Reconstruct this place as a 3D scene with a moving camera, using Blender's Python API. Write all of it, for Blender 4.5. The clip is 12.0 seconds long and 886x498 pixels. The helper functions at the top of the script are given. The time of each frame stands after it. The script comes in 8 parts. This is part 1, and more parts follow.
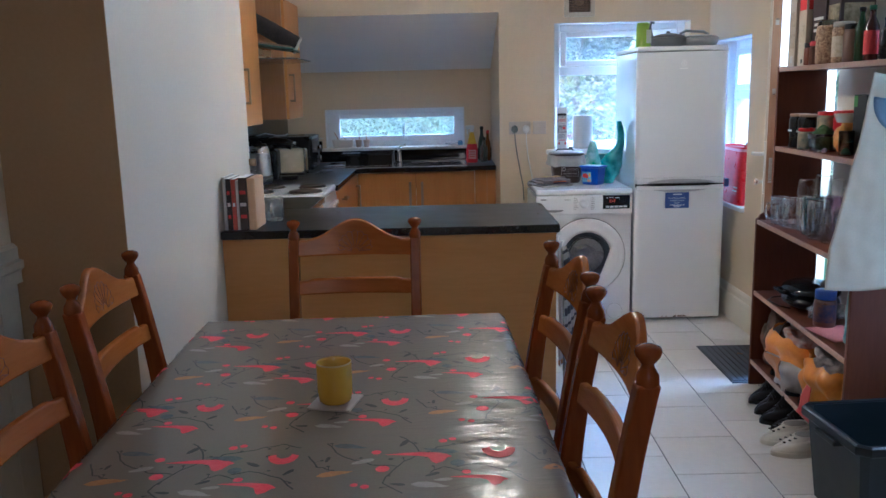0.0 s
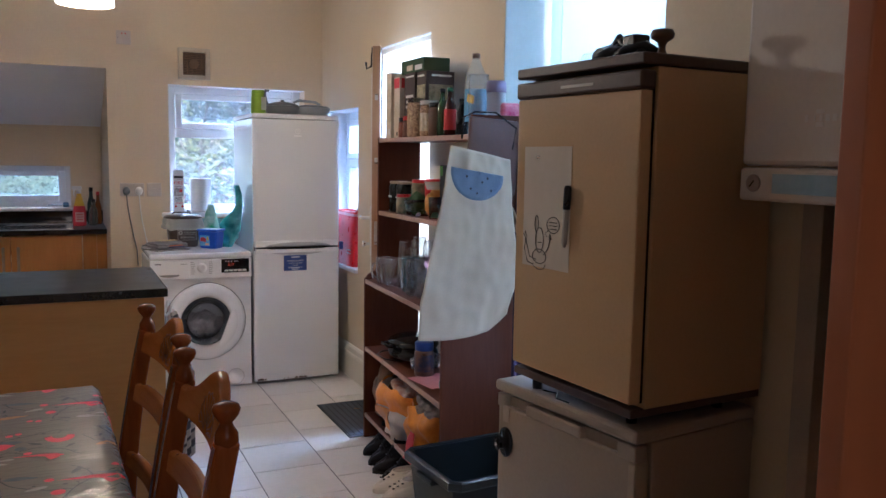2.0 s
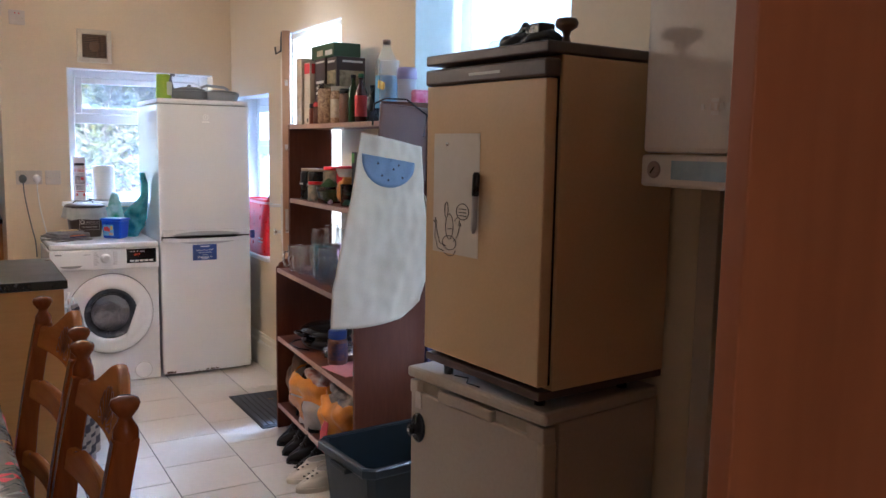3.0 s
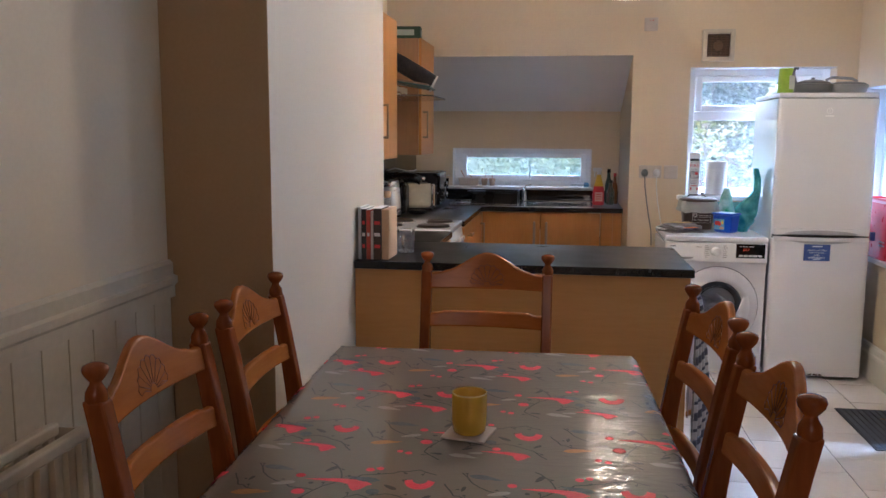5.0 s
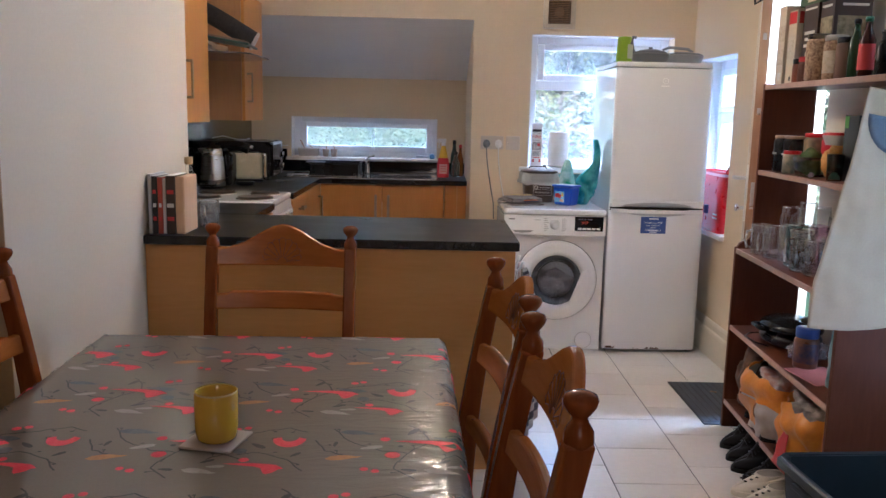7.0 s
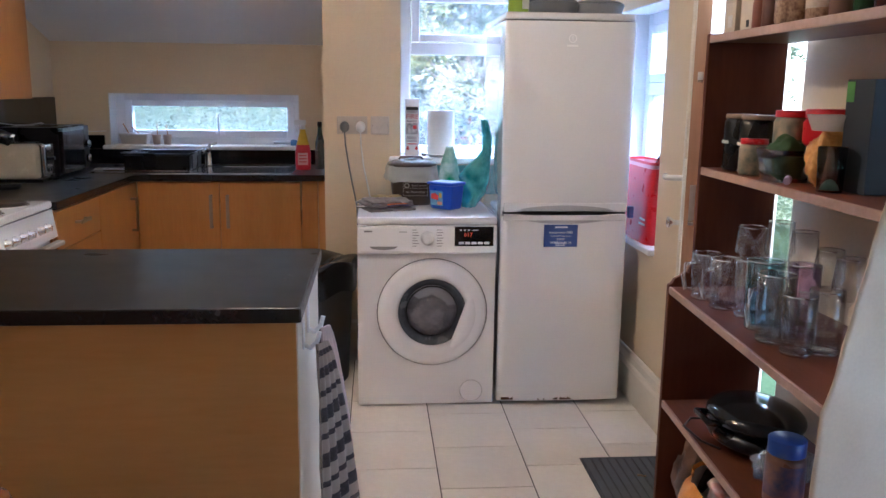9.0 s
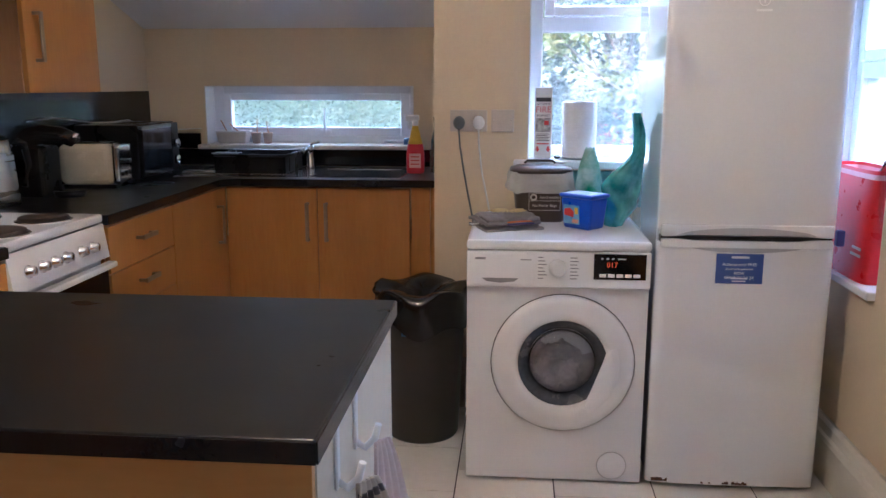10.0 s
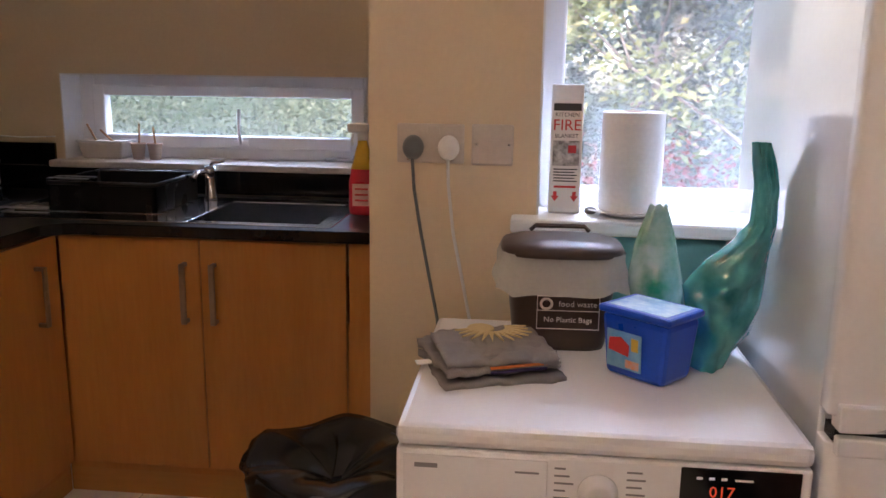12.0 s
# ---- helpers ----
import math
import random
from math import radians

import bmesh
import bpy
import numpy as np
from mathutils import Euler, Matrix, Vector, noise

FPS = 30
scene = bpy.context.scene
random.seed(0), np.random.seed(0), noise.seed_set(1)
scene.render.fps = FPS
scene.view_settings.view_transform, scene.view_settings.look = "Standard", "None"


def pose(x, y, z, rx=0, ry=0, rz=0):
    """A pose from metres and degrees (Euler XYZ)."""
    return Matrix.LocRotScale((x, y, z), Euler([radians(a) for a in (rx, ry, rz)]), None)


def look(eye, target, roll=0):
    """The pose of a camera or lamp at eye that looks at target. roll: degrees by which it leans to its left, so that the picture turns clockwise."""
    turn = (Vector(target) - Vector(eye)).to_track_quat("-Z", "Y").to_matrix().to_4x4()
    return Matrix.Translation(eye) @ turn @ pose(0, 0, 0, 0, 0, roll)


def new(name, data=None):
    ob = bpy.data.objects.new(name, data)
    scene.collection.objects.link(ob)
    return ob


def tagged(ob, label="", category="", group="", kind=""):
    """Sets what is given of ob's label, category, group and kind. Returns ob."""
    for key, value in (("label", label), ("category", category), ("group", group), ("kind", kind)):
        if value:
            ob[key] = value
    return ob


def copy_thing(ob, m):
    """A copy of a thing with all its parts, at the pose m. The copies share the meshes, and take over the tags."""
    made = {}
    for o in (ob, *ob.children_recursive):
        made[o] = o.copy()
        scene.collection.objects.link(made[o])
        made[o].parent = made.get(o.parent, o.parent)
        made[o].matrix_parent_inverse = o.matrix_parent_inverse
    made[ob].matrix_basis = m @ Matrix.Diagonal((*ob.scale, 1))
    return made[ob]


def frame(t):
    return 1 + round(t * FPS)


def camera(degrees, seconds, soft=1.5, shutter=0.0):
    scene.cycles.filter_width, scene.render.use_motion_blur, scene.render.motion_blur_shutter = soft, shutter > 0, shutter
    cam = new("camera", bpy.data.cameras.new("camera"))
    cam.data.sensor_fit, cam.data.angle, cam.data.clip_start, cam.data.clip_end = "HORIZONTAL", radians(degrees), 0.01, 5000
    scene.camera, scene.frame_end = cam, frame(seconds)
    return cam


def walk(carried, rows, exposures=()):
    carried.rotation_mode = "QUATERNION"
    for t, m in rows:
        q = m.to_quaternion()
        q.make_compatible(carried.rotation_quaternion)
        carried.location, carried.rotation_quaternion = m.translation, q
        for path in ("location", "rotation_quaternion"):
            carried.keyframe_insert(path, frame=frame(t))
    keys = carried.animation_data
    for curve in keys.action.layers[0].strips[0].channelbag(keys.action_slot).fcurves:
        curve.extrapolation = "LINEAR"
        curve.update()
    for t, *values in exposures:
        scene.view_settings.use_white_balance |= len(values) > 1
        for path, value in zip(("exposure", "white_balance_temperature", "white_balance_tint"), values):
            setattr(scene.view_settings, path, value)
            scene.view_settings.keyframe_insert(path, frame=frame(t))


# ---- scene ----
cam = camera(56.6, 12.0)
PATH = [
    (0, (0.143, 0.12, 1.448), (0.128, 2.085, 1.075), -1.4),
    (0.2, (0.14, 0.106, 1.452), (0.134, 2.087, 1.203), -1.29),
    (0.35, (0.139, 0.098, 1.454), (0.138, 2.088, 1.271), -1.23),
    (0.5, (0.138, 0.095, 1.455), (0.139, 2.089, 1.3), -1.2),
    (1, (0.135, 0.132, 1.478), (0.183, 2.122, 1.283), -1.0),
    (1.5, (0.201, 0.111, 1.441), (0.615, 2.057, 1.242), -0.3),
    (2, (0.239, 0.099, 1.43), (1.073, 1.904, 1.212), 0.9),
    (2.5, (0.275, 0.085, 1.42), (1.353, 1.754, 1.194), 1.4),
    (3, (0.256, 0.091, 1.429), (1.267, 1.799, 1.184), 1.0),
    (3.5, (0.191, 0.109, 1.429), (0.869, 1.974, 1.176), 0.3),
    (3.7, (0.171, 0.118, 1.428), (0.702, 2.029, 1.173), 0.1),
    (5.3, (0.069, 0.106, 1.431), (-0.263, 2.059, 1.157), 0.4),
    (5.5, (0.082, 0.107, 1.431), (-0.214, 2.066, 1.156), 0.6),
    (6, (0.125, 0.124, 1.427), (-0.067, 2.096, 1.149), 1.1),
    (6.5, (0.202, 0.189, 1.4), (0.126, 2.166, 1.105), 1.3),
    (7, (0.278, 0.434, 1.372), (0.302, 2.407, 1.049), 1.3),
    (7.2, (0.316, 0.561, 1.388), (0.458, 2.53, 1.061), 1.7),
    (8.8, (0.737, 1.585, 1.367), (0.945, 3.538, 0.986), 0.9),
    (9, (0.763, 1.732, 1.367), (0.925, 3.69, 0.99), 0.7),
    (9.5, (0.83, 2.149, 1.357), (0.713, 4.108, 0.972), -0.4),
    (10, (0.84, 2.529, 1.337), (0.666, 4.483, 0.946), -0.0),
    (10.5, (0.89, 2.938, 1.364), (0.834, 4.899, 0.978), 0.5),
    (11, (0.961, 3.331, 1.359), (0.936, 5.293, 0.973), 0.4),
    (11.5, (0.955, 3.696, 1.341), (0.911, 5.655, 0.939), 0.6),
    (12, (0.864, 4.036, 1.345), (0.663, 5.983, 0.931), 0.8),
]
walk(cam, [(t, look(eye, target, roll)) for t, eye, target, roll in PATH],
     [(0, 1.85, 4350, 9), (0.5, 1.62, 4750, 14), (1.0, 1.55, 4800, 15), (2.2, 1.6, 4850, 17), (3.0, 1.95, 5000, 17), (3.6, 1.85, 5000, 17), (6.0, 2.0, 5000, 16), (9.5, 1.98, 4950, 18), (11.0, 1.5, 5000, 18), (11.5, 1.5, 5300, 21), (12, 1.5, 6100, 27)])

# ---- sky, sun, lamps ----
world = bpy.data.worlds.new("world")
scene.world = world
world.use_nodes = True
wn = world.node_tree.nodes
sky = wn.new("ShaderNodeTexSky")
sky.sky_type = "NISHITA"
sky.sun_disc = False
sky.sun_elevation, sky.sun_rotation = radians(32), radians(212)
sky.air_density, sky.dust_density = 1.2, 1.0
world.node_tree.links.new(sky.outputs[0], wn["Background"].inputs[0])
wn["Background"].inputs[1].default_value = 0.15

sun = new("sun", bpy.data.lights.new("sun", "SUN"))
sun.data.energy, sun.data.angle, sun.data.color = 5.0, radians(10), (1, 0.95, 0.88)
sun.matrix_world = look((-5, -8, 6), (0, 3, 0))


def area_lamp(name, x, y, z, w, h, facing, power, colour=(0.68, 0.82, 1.0)):
    ob = new(name, bpy.data.lights.new(name, "AREA"))
    ob.data.shape, ob.data.size, ob.data.size_y = "RECTANGLE", w, h
    ob.data.energy, ob.data.color = power, colour
    ob.matrix_world = look((x, y, z), (x + facing[0], y + facing[1], z + facing[2]))
    return ob


area_lamp("sky_back_window", 1.15, 6.75, 2.55, 1.1, 1.2, (0, -1, -1.0), 60, (0.76, 0.87, 1.0))
area_lamp("sky_strip_window", -0.25, 7.65, 1.75, 1.4, 0.5, (0, -1, -1.0), 22)
area_lamp("sky_side_window", 2.75, 5.35, 2.3, 1.2, 1.0, (-1, 0, -0.9), 22)
area_lamp("sky_door_opening", 2.80, 4.33, 2.2, 1.0, 1.4, (-1, 0, -0.8), 60)
area_lamp("sky_blind_window", 2.75, 2.7, 2.7, 1.3, 1.6, (-1, 0.1, -0.7), 36, (1.0, 0.96, 0.90))
# Added warm fill from behind the camera; no such lamp is known.
area_lamp("fill_lamp", 0.35, -1.95, 1.9, 0.7, 0.7, (0, 1, -0.25), 3.4, (1.0, 0.72, 0.48))
bulb = new("pendant_bulb_light", bpy.data.lights.new("pendant_bulb_light", "POINT"))
bulb.data.energy, bulb.data.color, bulb.data.shadow_soft_size = 7.5, (1.0, 0.72, 0.42), 0.05
bulb.location = (0.348, 4.0, 2.10)

# ---- materials ----


def mat(name, colour=(0.8, 0.8, 0.8), rough=0.5, metal=0.0, spec=0.5, coat=0.0, trans=0.0, emit=None, power=1.0, alpha=1.0):
    m = bpy.data.materials.new(name)
    m.use_nodes = True
    b = m.node_tree.nodes["Principled BSDF"]
    b.inputs["Base Color"].default_value = (*colour, 1)
    b.inputs["Roughness"].default_value = rough
    b.inputs["Metallic"].default_value = metal
    b.inputs["Specular IOR Level"].default_value = spec
    b.inputs["Coat Weight"].default_value = coat
    b.inputs["Transmission Weight"].default_value = trans
    b.inputs["Alpha"].default_value = alpha
    if emit:
        b.inputs["Emission Color"].default_value = (*emit, 1)
        b.inputs["Emission Strength"].default_value = power
    return m


def shade(c, k):
    return tuple(min(1.0, v * k) for v in c)


def mottled(name, c1, c2, scale=4.0, fine=60.0, bump=0.15, rough=0.5, detail=4.0, stretch=(1, 1, 1), metal=0.0, spec=0.5, coat=0.0, dist=0.002, vary=0.0, rough_var=0.08):
    """Two colours mixed by coarse and fine noise, with relief and uneven gloss."""
    m = mat(name, c1, rough, metal, spec, coat)
    n, l = m.node_tree.nodes, m.node_tree.links
    b = n["Principled BSDF"]
    tc, mp = n.new("ShaderNodeTexCoord"), n.new("ShaderNodeMapping")
    mp.inputs["Scale"].default_value = stretch
    l.new(tc.outputs["Object"], mp.inputs[0])
    a, f = n.new("ShaderNodeTexNoise"), n.new("ShaderNodeTexNoise")
    a.inputs["Scale"].default_value, a.inputs["Detail"].default_value = scale, detail
    f.inputs["Scale"].default_value, f.inputs["Detail"].default_value = fine, 3
    l.new(mp.outputs[0], a.inputs[0]), l.new(mp.outputs[0], f.inputs[0])
    mx = n.new("ShaderNodeMix")
    mx.data_type = "FLOAT"
    mx.inputs[0].default_value = 0.4
    l.new(a.outputs[0], mx.inputs[2]), l.new(f.outputs[0], mx.inputs[3])
    ramp = n.new("ShaderNodeValToRGB")
    ramp.color_ramp.elements[0].position, ramp.color_ramp.elements[1].position = 0.35, 0.65
    ramp.color_ramp.elements[0].color, ramp.color_ramp.elements[1].color = (*c1, 1), (*c2, 1)
    l.new(mx.outputs[0], ramp.inputs[0])
    out = ramp.outputs[0]
    if vary:
        oi, hsv, mr = n.new("ShaderNodeObjectInfo"), n.new("ShaderNodeHueSaturation"), n.new("ShaderNodeMapRange")
        mr.inputs[3].default_value, mr.inputs[4].default_value = 1 - vary, 1 + vary
        l.new(oi.outputs["Random"], mr.inputs[0]), l.new(mr.outputs[0], hsv.inputs["Value"])
        l.new(out, hsv.inputs["Color"])
        out = hsv.outputs[0]
    l.new(out, b.inputs["Base Color"])
    rr = n.new("ShaderNodeMapRange")
    rr.inputs[3].default_value, rr.inputs[4].default_value = max(0.02, rough - rough_var), min(1, rough + rough_var)
    l.new(a.outputs[0], rr.inputs[0]), l.new(rr.outputs[0], b.inputs["Roughness"])
    if bump:
        bp = n.new("ShaderNodeBump")
        bp.inputs["Strength"].default_value, bp.inputs["Distance"].default_value = bump, dist
        l.new(mx.outputs[0], bp.inputs["Height"]), l.new(bp.outputs[0], b.inputs["Normal"])
    return m


def wood(name, c1, c2, axis="z", rough=0.4, coat=0.0, grain=9.0, bump=0.08, vary=0.0, spec=0.5):
    s = {"x": (0.12, 1, 1), "y": (1, 0.12, 1), "z": (1, 1, 0.12)}[axis]
    return mottled(name, c1, c2, grain, grain * 9, bump, rough, 6, s, coat=coat, vary=vary, spec=spec)


WALL = mottled("cream_wall_paint", (0.66, 0.54, 0.365), (0.70, 0.58, 0.40), 1.5, 90, 0.12, 0.55)
# Cream wall with the breast's south-side shade put into the colour.
SHADEDWALL = mottled("shaded_wall_paint", (0.40, 0.27, 0.14), (0.44, 0.30, 0.165), 1.5, 90, 0.12, 0.55)
WHITEWALL = mottled("white_wall_paint", (0.60, 0.53, 0.42), (0.65, 0.575, 0.46), 1.5, 90, 0.12, 0.6)
CEILING = mottled("ceiling_paint", (0.76, 0.75, 0.74), (0.80, 0.79, 0.78), 2, 70, 0.1, 0.8)
GLOSSWHITE = mottled("cream_gloss_paint", (0.66, 0.62, 0.52), (0.72, 0.68, 0.58), 3, 40, 0.1, 0.35)
DADOPAINT = mottled("aged_cream_dado_paint", (0.52, 0.44, 0.31), (0.60, 0.51, 0.37), 2.5, 40, 0.08, 0.4)
UPVC = mottled("white_upvc", (0.80, 0.82, 0.85), (0.84, 0.86, 0.88), 3, 60, 0.02, 0.3)
WHITEGOODS = mottled("white_enamel", (0.78, 0.79, 0.81), (0.82, 0.83, 0.85), 2, 120, 0.006, 0.13, spec=0.5, rough_var=0.04)
SIDEGLOSS = mottled("glossy_white_side_enamel", (0.72, 0.74, 0.77), (0.76, 0.78, 0.80), 2, 60, 0.0, 0.045, coat=1.0, rough_var=0.01)
# Panes keep a small diffuse share, which makes them hazy.
GLASS = mat("hazy_window_glass", (0.90, 0.95, 1.0), 0.02, trans=0.88)
TILE = mottled("white_floor_tile", (0.70, 0.665, 0.60), (0.77, 0.735, 0.675), 3, 40, 0.03, 0.3, vary=0.06)
GROUT = mottled("grey_grout", (0.05, 0.045, 0.04), (0.09, 0.08, 0.07), 8, 90, 0.3, 0.9)
MAPLE = wood("maple_laminate", (0.45, 0.185, 0.036), (0.52, 0.235, 0.055), "z", 0.38)
MAPLE_X = wood("maple_laminate_across", (0.46, 0.215, 0.050), (0.52, 0.255, 0.068), "x", 0.42)
WORKTOP = mottled("black_worktop", (0.006, 0.006, 0.006), (0.012, 0.012, 0.012), 5, 300, 0.03, 0.30, spec=0.24, dist=0.0004)
EDGEBAND = mottled("worktop_edge_band", (0.008, 0.008, 0.009), (0.016, 0.016, 0.018), 12, 120, 0.03, 0.24, spec=0.5)
BLACKGLOSS = mottled("black_splashback", (0.003, 0.003, 0.004), (0.006, 0.006, 0.007), 5, 80, 0.01, 0.09)
STEEL = mottled("brushed_steel", (0.55, 0.55, 0.54), (0.66, 0.66, 0.65), 4, 60, 0.06, 0.28, stretch=(1, 1, 8), metal=1.0)
BRONZE = mottled("satin_bronze_steel", (0.30, 0.24, 0.19), (0.38, 0.31, 0.25), 6, 80, 0.04, 0.35, metal=0.9)
CHROME = mat("chrome", (0.75, 0.75, 0.76), 0.1, 1.0)
BLACK = mottled("black_plastic", (0.004, 0.004, 0.005), (0.009, 0.009, 0.010), 6, 90, 0.02, 0.28, spec=0.35)
SINKSTEEL = mat("polished_sink_steel", (0.58, 0.57, 0.56), 0.14, 1.0)
# Darker copy of the varnished wood: shade on posts and legs is in its colour.
ORANGEWOOD_SHADED = wood("shaded_orange_wood", (0.18, 0.042, 0.006), (0.27, 0.070, 0.011), "z", 0.25, spec=.32)
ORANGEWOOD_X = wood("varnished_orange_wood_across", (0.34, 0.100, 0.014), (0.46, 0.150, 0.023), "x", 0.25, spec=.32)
GROOVE = mat("dark_groove", (0.14, 0.040, 0.010), 0.6)
MAHOGANY = wood("mahogany_laminate", (0.090, 0.024, 0.009), (0.125, 0.036, 0.014), "z", 0.5, spec=.25)
MAHOGANY_Y = wood("mahogany_laminate_lengthwise", (0.11, 0.029, 0.011), (0.15, 0.043, 0.017), "y", 0.5, spec=.3)
EDGING = mottled("worn_shelf_edging", (0.34, 0.21, 0.16), (0.44, 0.29, 0.23), 10, 60, 0.1, 0.4)
REDDOOR = wood("red_brown_door_wood", (0.31, 0.100, 0.038), (0.40, 0.140, 0.058), "z", 0.42, coat=0.05, grain=2.0)
BEIGE = mottled("beige_enamel", (0.55, 0.37, 0.19), (0.60, 0.41, 0.22), 2, 100, 0.02, 0.35)
BEIGEGREY = mottled("greyed_beige_enamel", (0.38, 0.31, 0.24), (0.43, 0.355, 0.28), 2, 80, 0.03, 0.4)
BOILERWHITE = mottled("cream_boiler_enamel", (0.62, 0.54, 0.46), (0.67, 0.59, 0.50), 2, 80, 0.01, 0.4)
BROWNTRIM = mottled("dark_brown_trim", (0.055, 0.032, 0.026), (0.08, 0.048, 0.038), 12, 90, 0.05, 0.4)
FOLIAGE = mottled("foliage", (0.05, 0.10, 0.02), (0.13, 0.19, 0.05), 1.2, 9, 0.1, 0.6, vary=0.3)
BARK = mottled("bark", (0.18, 0.15, 0.12), (0.28, 0.24, 0.19), 8, 50, 0.5, 0.9)
GRASS = mottled("grass", (0.06, 0.10, 0.03), (0.11, 0.15, 0.05), 1, 30, 0.3, 0.9)

# ---- building helpers ----


def bm_box(bm, x0, x1, y0, y1, z0, z1, bevel=0.0, seg=2):
    """Adds a box to bm; its edges are rounded when bevel is given."""
    t = bmesh.new()
    bmesh.ops.create_cube(t, size=1)
    for v in t.verts:
        v.co = Vector(((x0 + x1) / 2 + v.co.x * (x1 - x0), (y0 + y1) / 2 + v.co.y * (y1 - y0), (z0 + z1) / 2 + v.co.z * (z1 - z0)))
    if bevel:
        bmesh.ops.bevel(t, geom=t.edges[:], offset=min(bevel, 0.45 * min(x1 - x0, y1 - y0, z1 - z0)), segments=seg, affect="EDGES", profile=0.5)
    merge(bm, t)
    return bm


def merge(bm, t, m=None):
    """Adds the bmesh t to bm, moved by m."""
    idx = {}
    for v in t.verts:
        idx[v] = bm.verts.new(m @ v.co if m else v.co)
    for f in t.faces:
        try:
            g = bm.faces.new([idx[v] for v in f.verts])
            g.smooth = f.smooth
            g.material_index = f.material_index
        except ValueError:
            pass
    t.free()
    return bm


def bm_lathe(bm, rings, seg=20, x=0.0, y=0.0, z=0.0, sx=1.0, sy=1.0, cap=True, m=None):
    """Adds a turned shape: rings of (radius, height)."""
    t = bmesh.new()
    loops = []
    for r, h in rings:
        if r < 1e-5:
            loops.append([t.verts.new((x, y, z + h))])
        else:
            loops.append([t.verts.new((x + sx * r * math.cos(2 * math.pi * i / seg), y + sy * r * math.sin(2 * math.pi * i / seg), z + h)) for i in range(seg)])
    for a, b in zip(loops, loops[1:]):
        for i in range(seg):
            j = (i + 1) % seg
            vs = [a[i % len(a)], a[j % len(a)], b[j % len(b)], b[i % len(b)]]
            u = []
            for v in vs:
                if v not in u:
                    u.append(v)
            if len(u) > 2:
                t.faces.new(u).smooth = True
    if cap:
        for loop, flip in ((loops[0], True), (loops[-1], False)):
            if len(loop) > 2:
                t.faces.new(loop[::-1] if flip else loop)
    return merge(bm, t, m)


def bm_tube(bm, pts, r=0.005, seg=8, r2=None):
    """Adds a round tube along points; r2: the radius at its end."""
    pts = [Vector(p) for p in pts]
    loops, up = [], Vector((0.13, 0.21, 0.97)).normalized()
    for i, p in enumerate(pts):
        d = (pts[min(i + 1, len(pts) - 1)] - pts[max(i - 1, 0)]).normalized()
        s = d.cross(up)
        if s.length < 0.05:
            s = d.cross(Vector((1, 0, 0)))
        s.normalize()
        u = s.cross(d)
        k = r if r2 is None else r + (r2 - r) * i / (len(pts) - 1)
        loops.append([bm.verts.new(p + k * (math.cos(2 * math.pi * j / seg) * s + math.sin(2 * math.pi * j / seg) * u)) for j in range(seg)])
    for a, b in zip(loops, loops[1:]):
        for j in range(seg):
            bm.faces.new((a[j], a[(j + 1) % seg], b[(j + 1) % seg], b[j])).smooth = True
    bm.faces.new(loops[0][::-1]), bm.faces.new(loops[-1])
    return bm


def bm_prism(bm, outline, d0, d1, axis="y"):
    """Adds a flat outline pushed through from d0 to d1 along an axis. Outline in the two other axes, in order."""
    def place(a, b, d):
        return {"x": (d, a, b), "y": (a, d, b), "z": (a, b, d)}[axis]
    lo = [bm.verts.new(place(a, b, d0)) for a, b in outline]
    hi = [bm.verts.new(place(a, b, d1)) for a, b in outline]
    n = len(outline)
    for i in range(n):
        bm.faces.new((lo[i], lo[(i + 1) % n], hi[(i + 1) % n], hi[i]))
    bm.faces.new(lo[::-1]), bm.faces.new(hi)
    return bm


def part(name, bm, material, parent=None, label="", m=None, bevel=0.0):
    """Links a bmesh as one mesh object under a thing or a part."""
    bmesh.ops.recalc_face_normals(bm, faces=bm.faces[:])
    me = bpy.data.meshes.new(name)
    bm.to_mesh(me)
    bm.free()
    for mm in material if isinstance(material, (list, tuple)) else (material,):
        me.materials.append(mm)
    ob = new(name, me)
    if parent is not None:
        ob.parent = parent
    if m is not None:
        ob.matrix_basis = m
    if bevel:
        mod = ob.modifiers.new("bevel", "BEVEL")
        mod.width, mod.segments, mod.limit_method = bevel, 2, "ANGLE"
    return tagged(ob, label)


def thing(name, label, category, m=None, group=""):
    ob = new(name)
    ob.empty_display_size = 0.1
    if m is not None:
        ob.matrix_basis = m
    return tagged(ob, label, category, group)


def box(name, x0, x1, y0, y1, z0, z1, material, parent=None, bevel=0.0, label="", kind="", m=None):
    ob = part(name, bm_box(bmesh.new(), x0, x1, y0, y1, z0, z1, bevel), material, parent, label, m)
    return tagged(ob, kind=kind)


def lathe(name, rings, material, parent=None, seg=20, x=0, y=0, z=0, label="", sx=1.0, sy=1.0, cap=True):
    return part(name, bm_lathe(bmesh.new(), rings, seg, x, y, z, sx, sy, cap), material, parent, label)


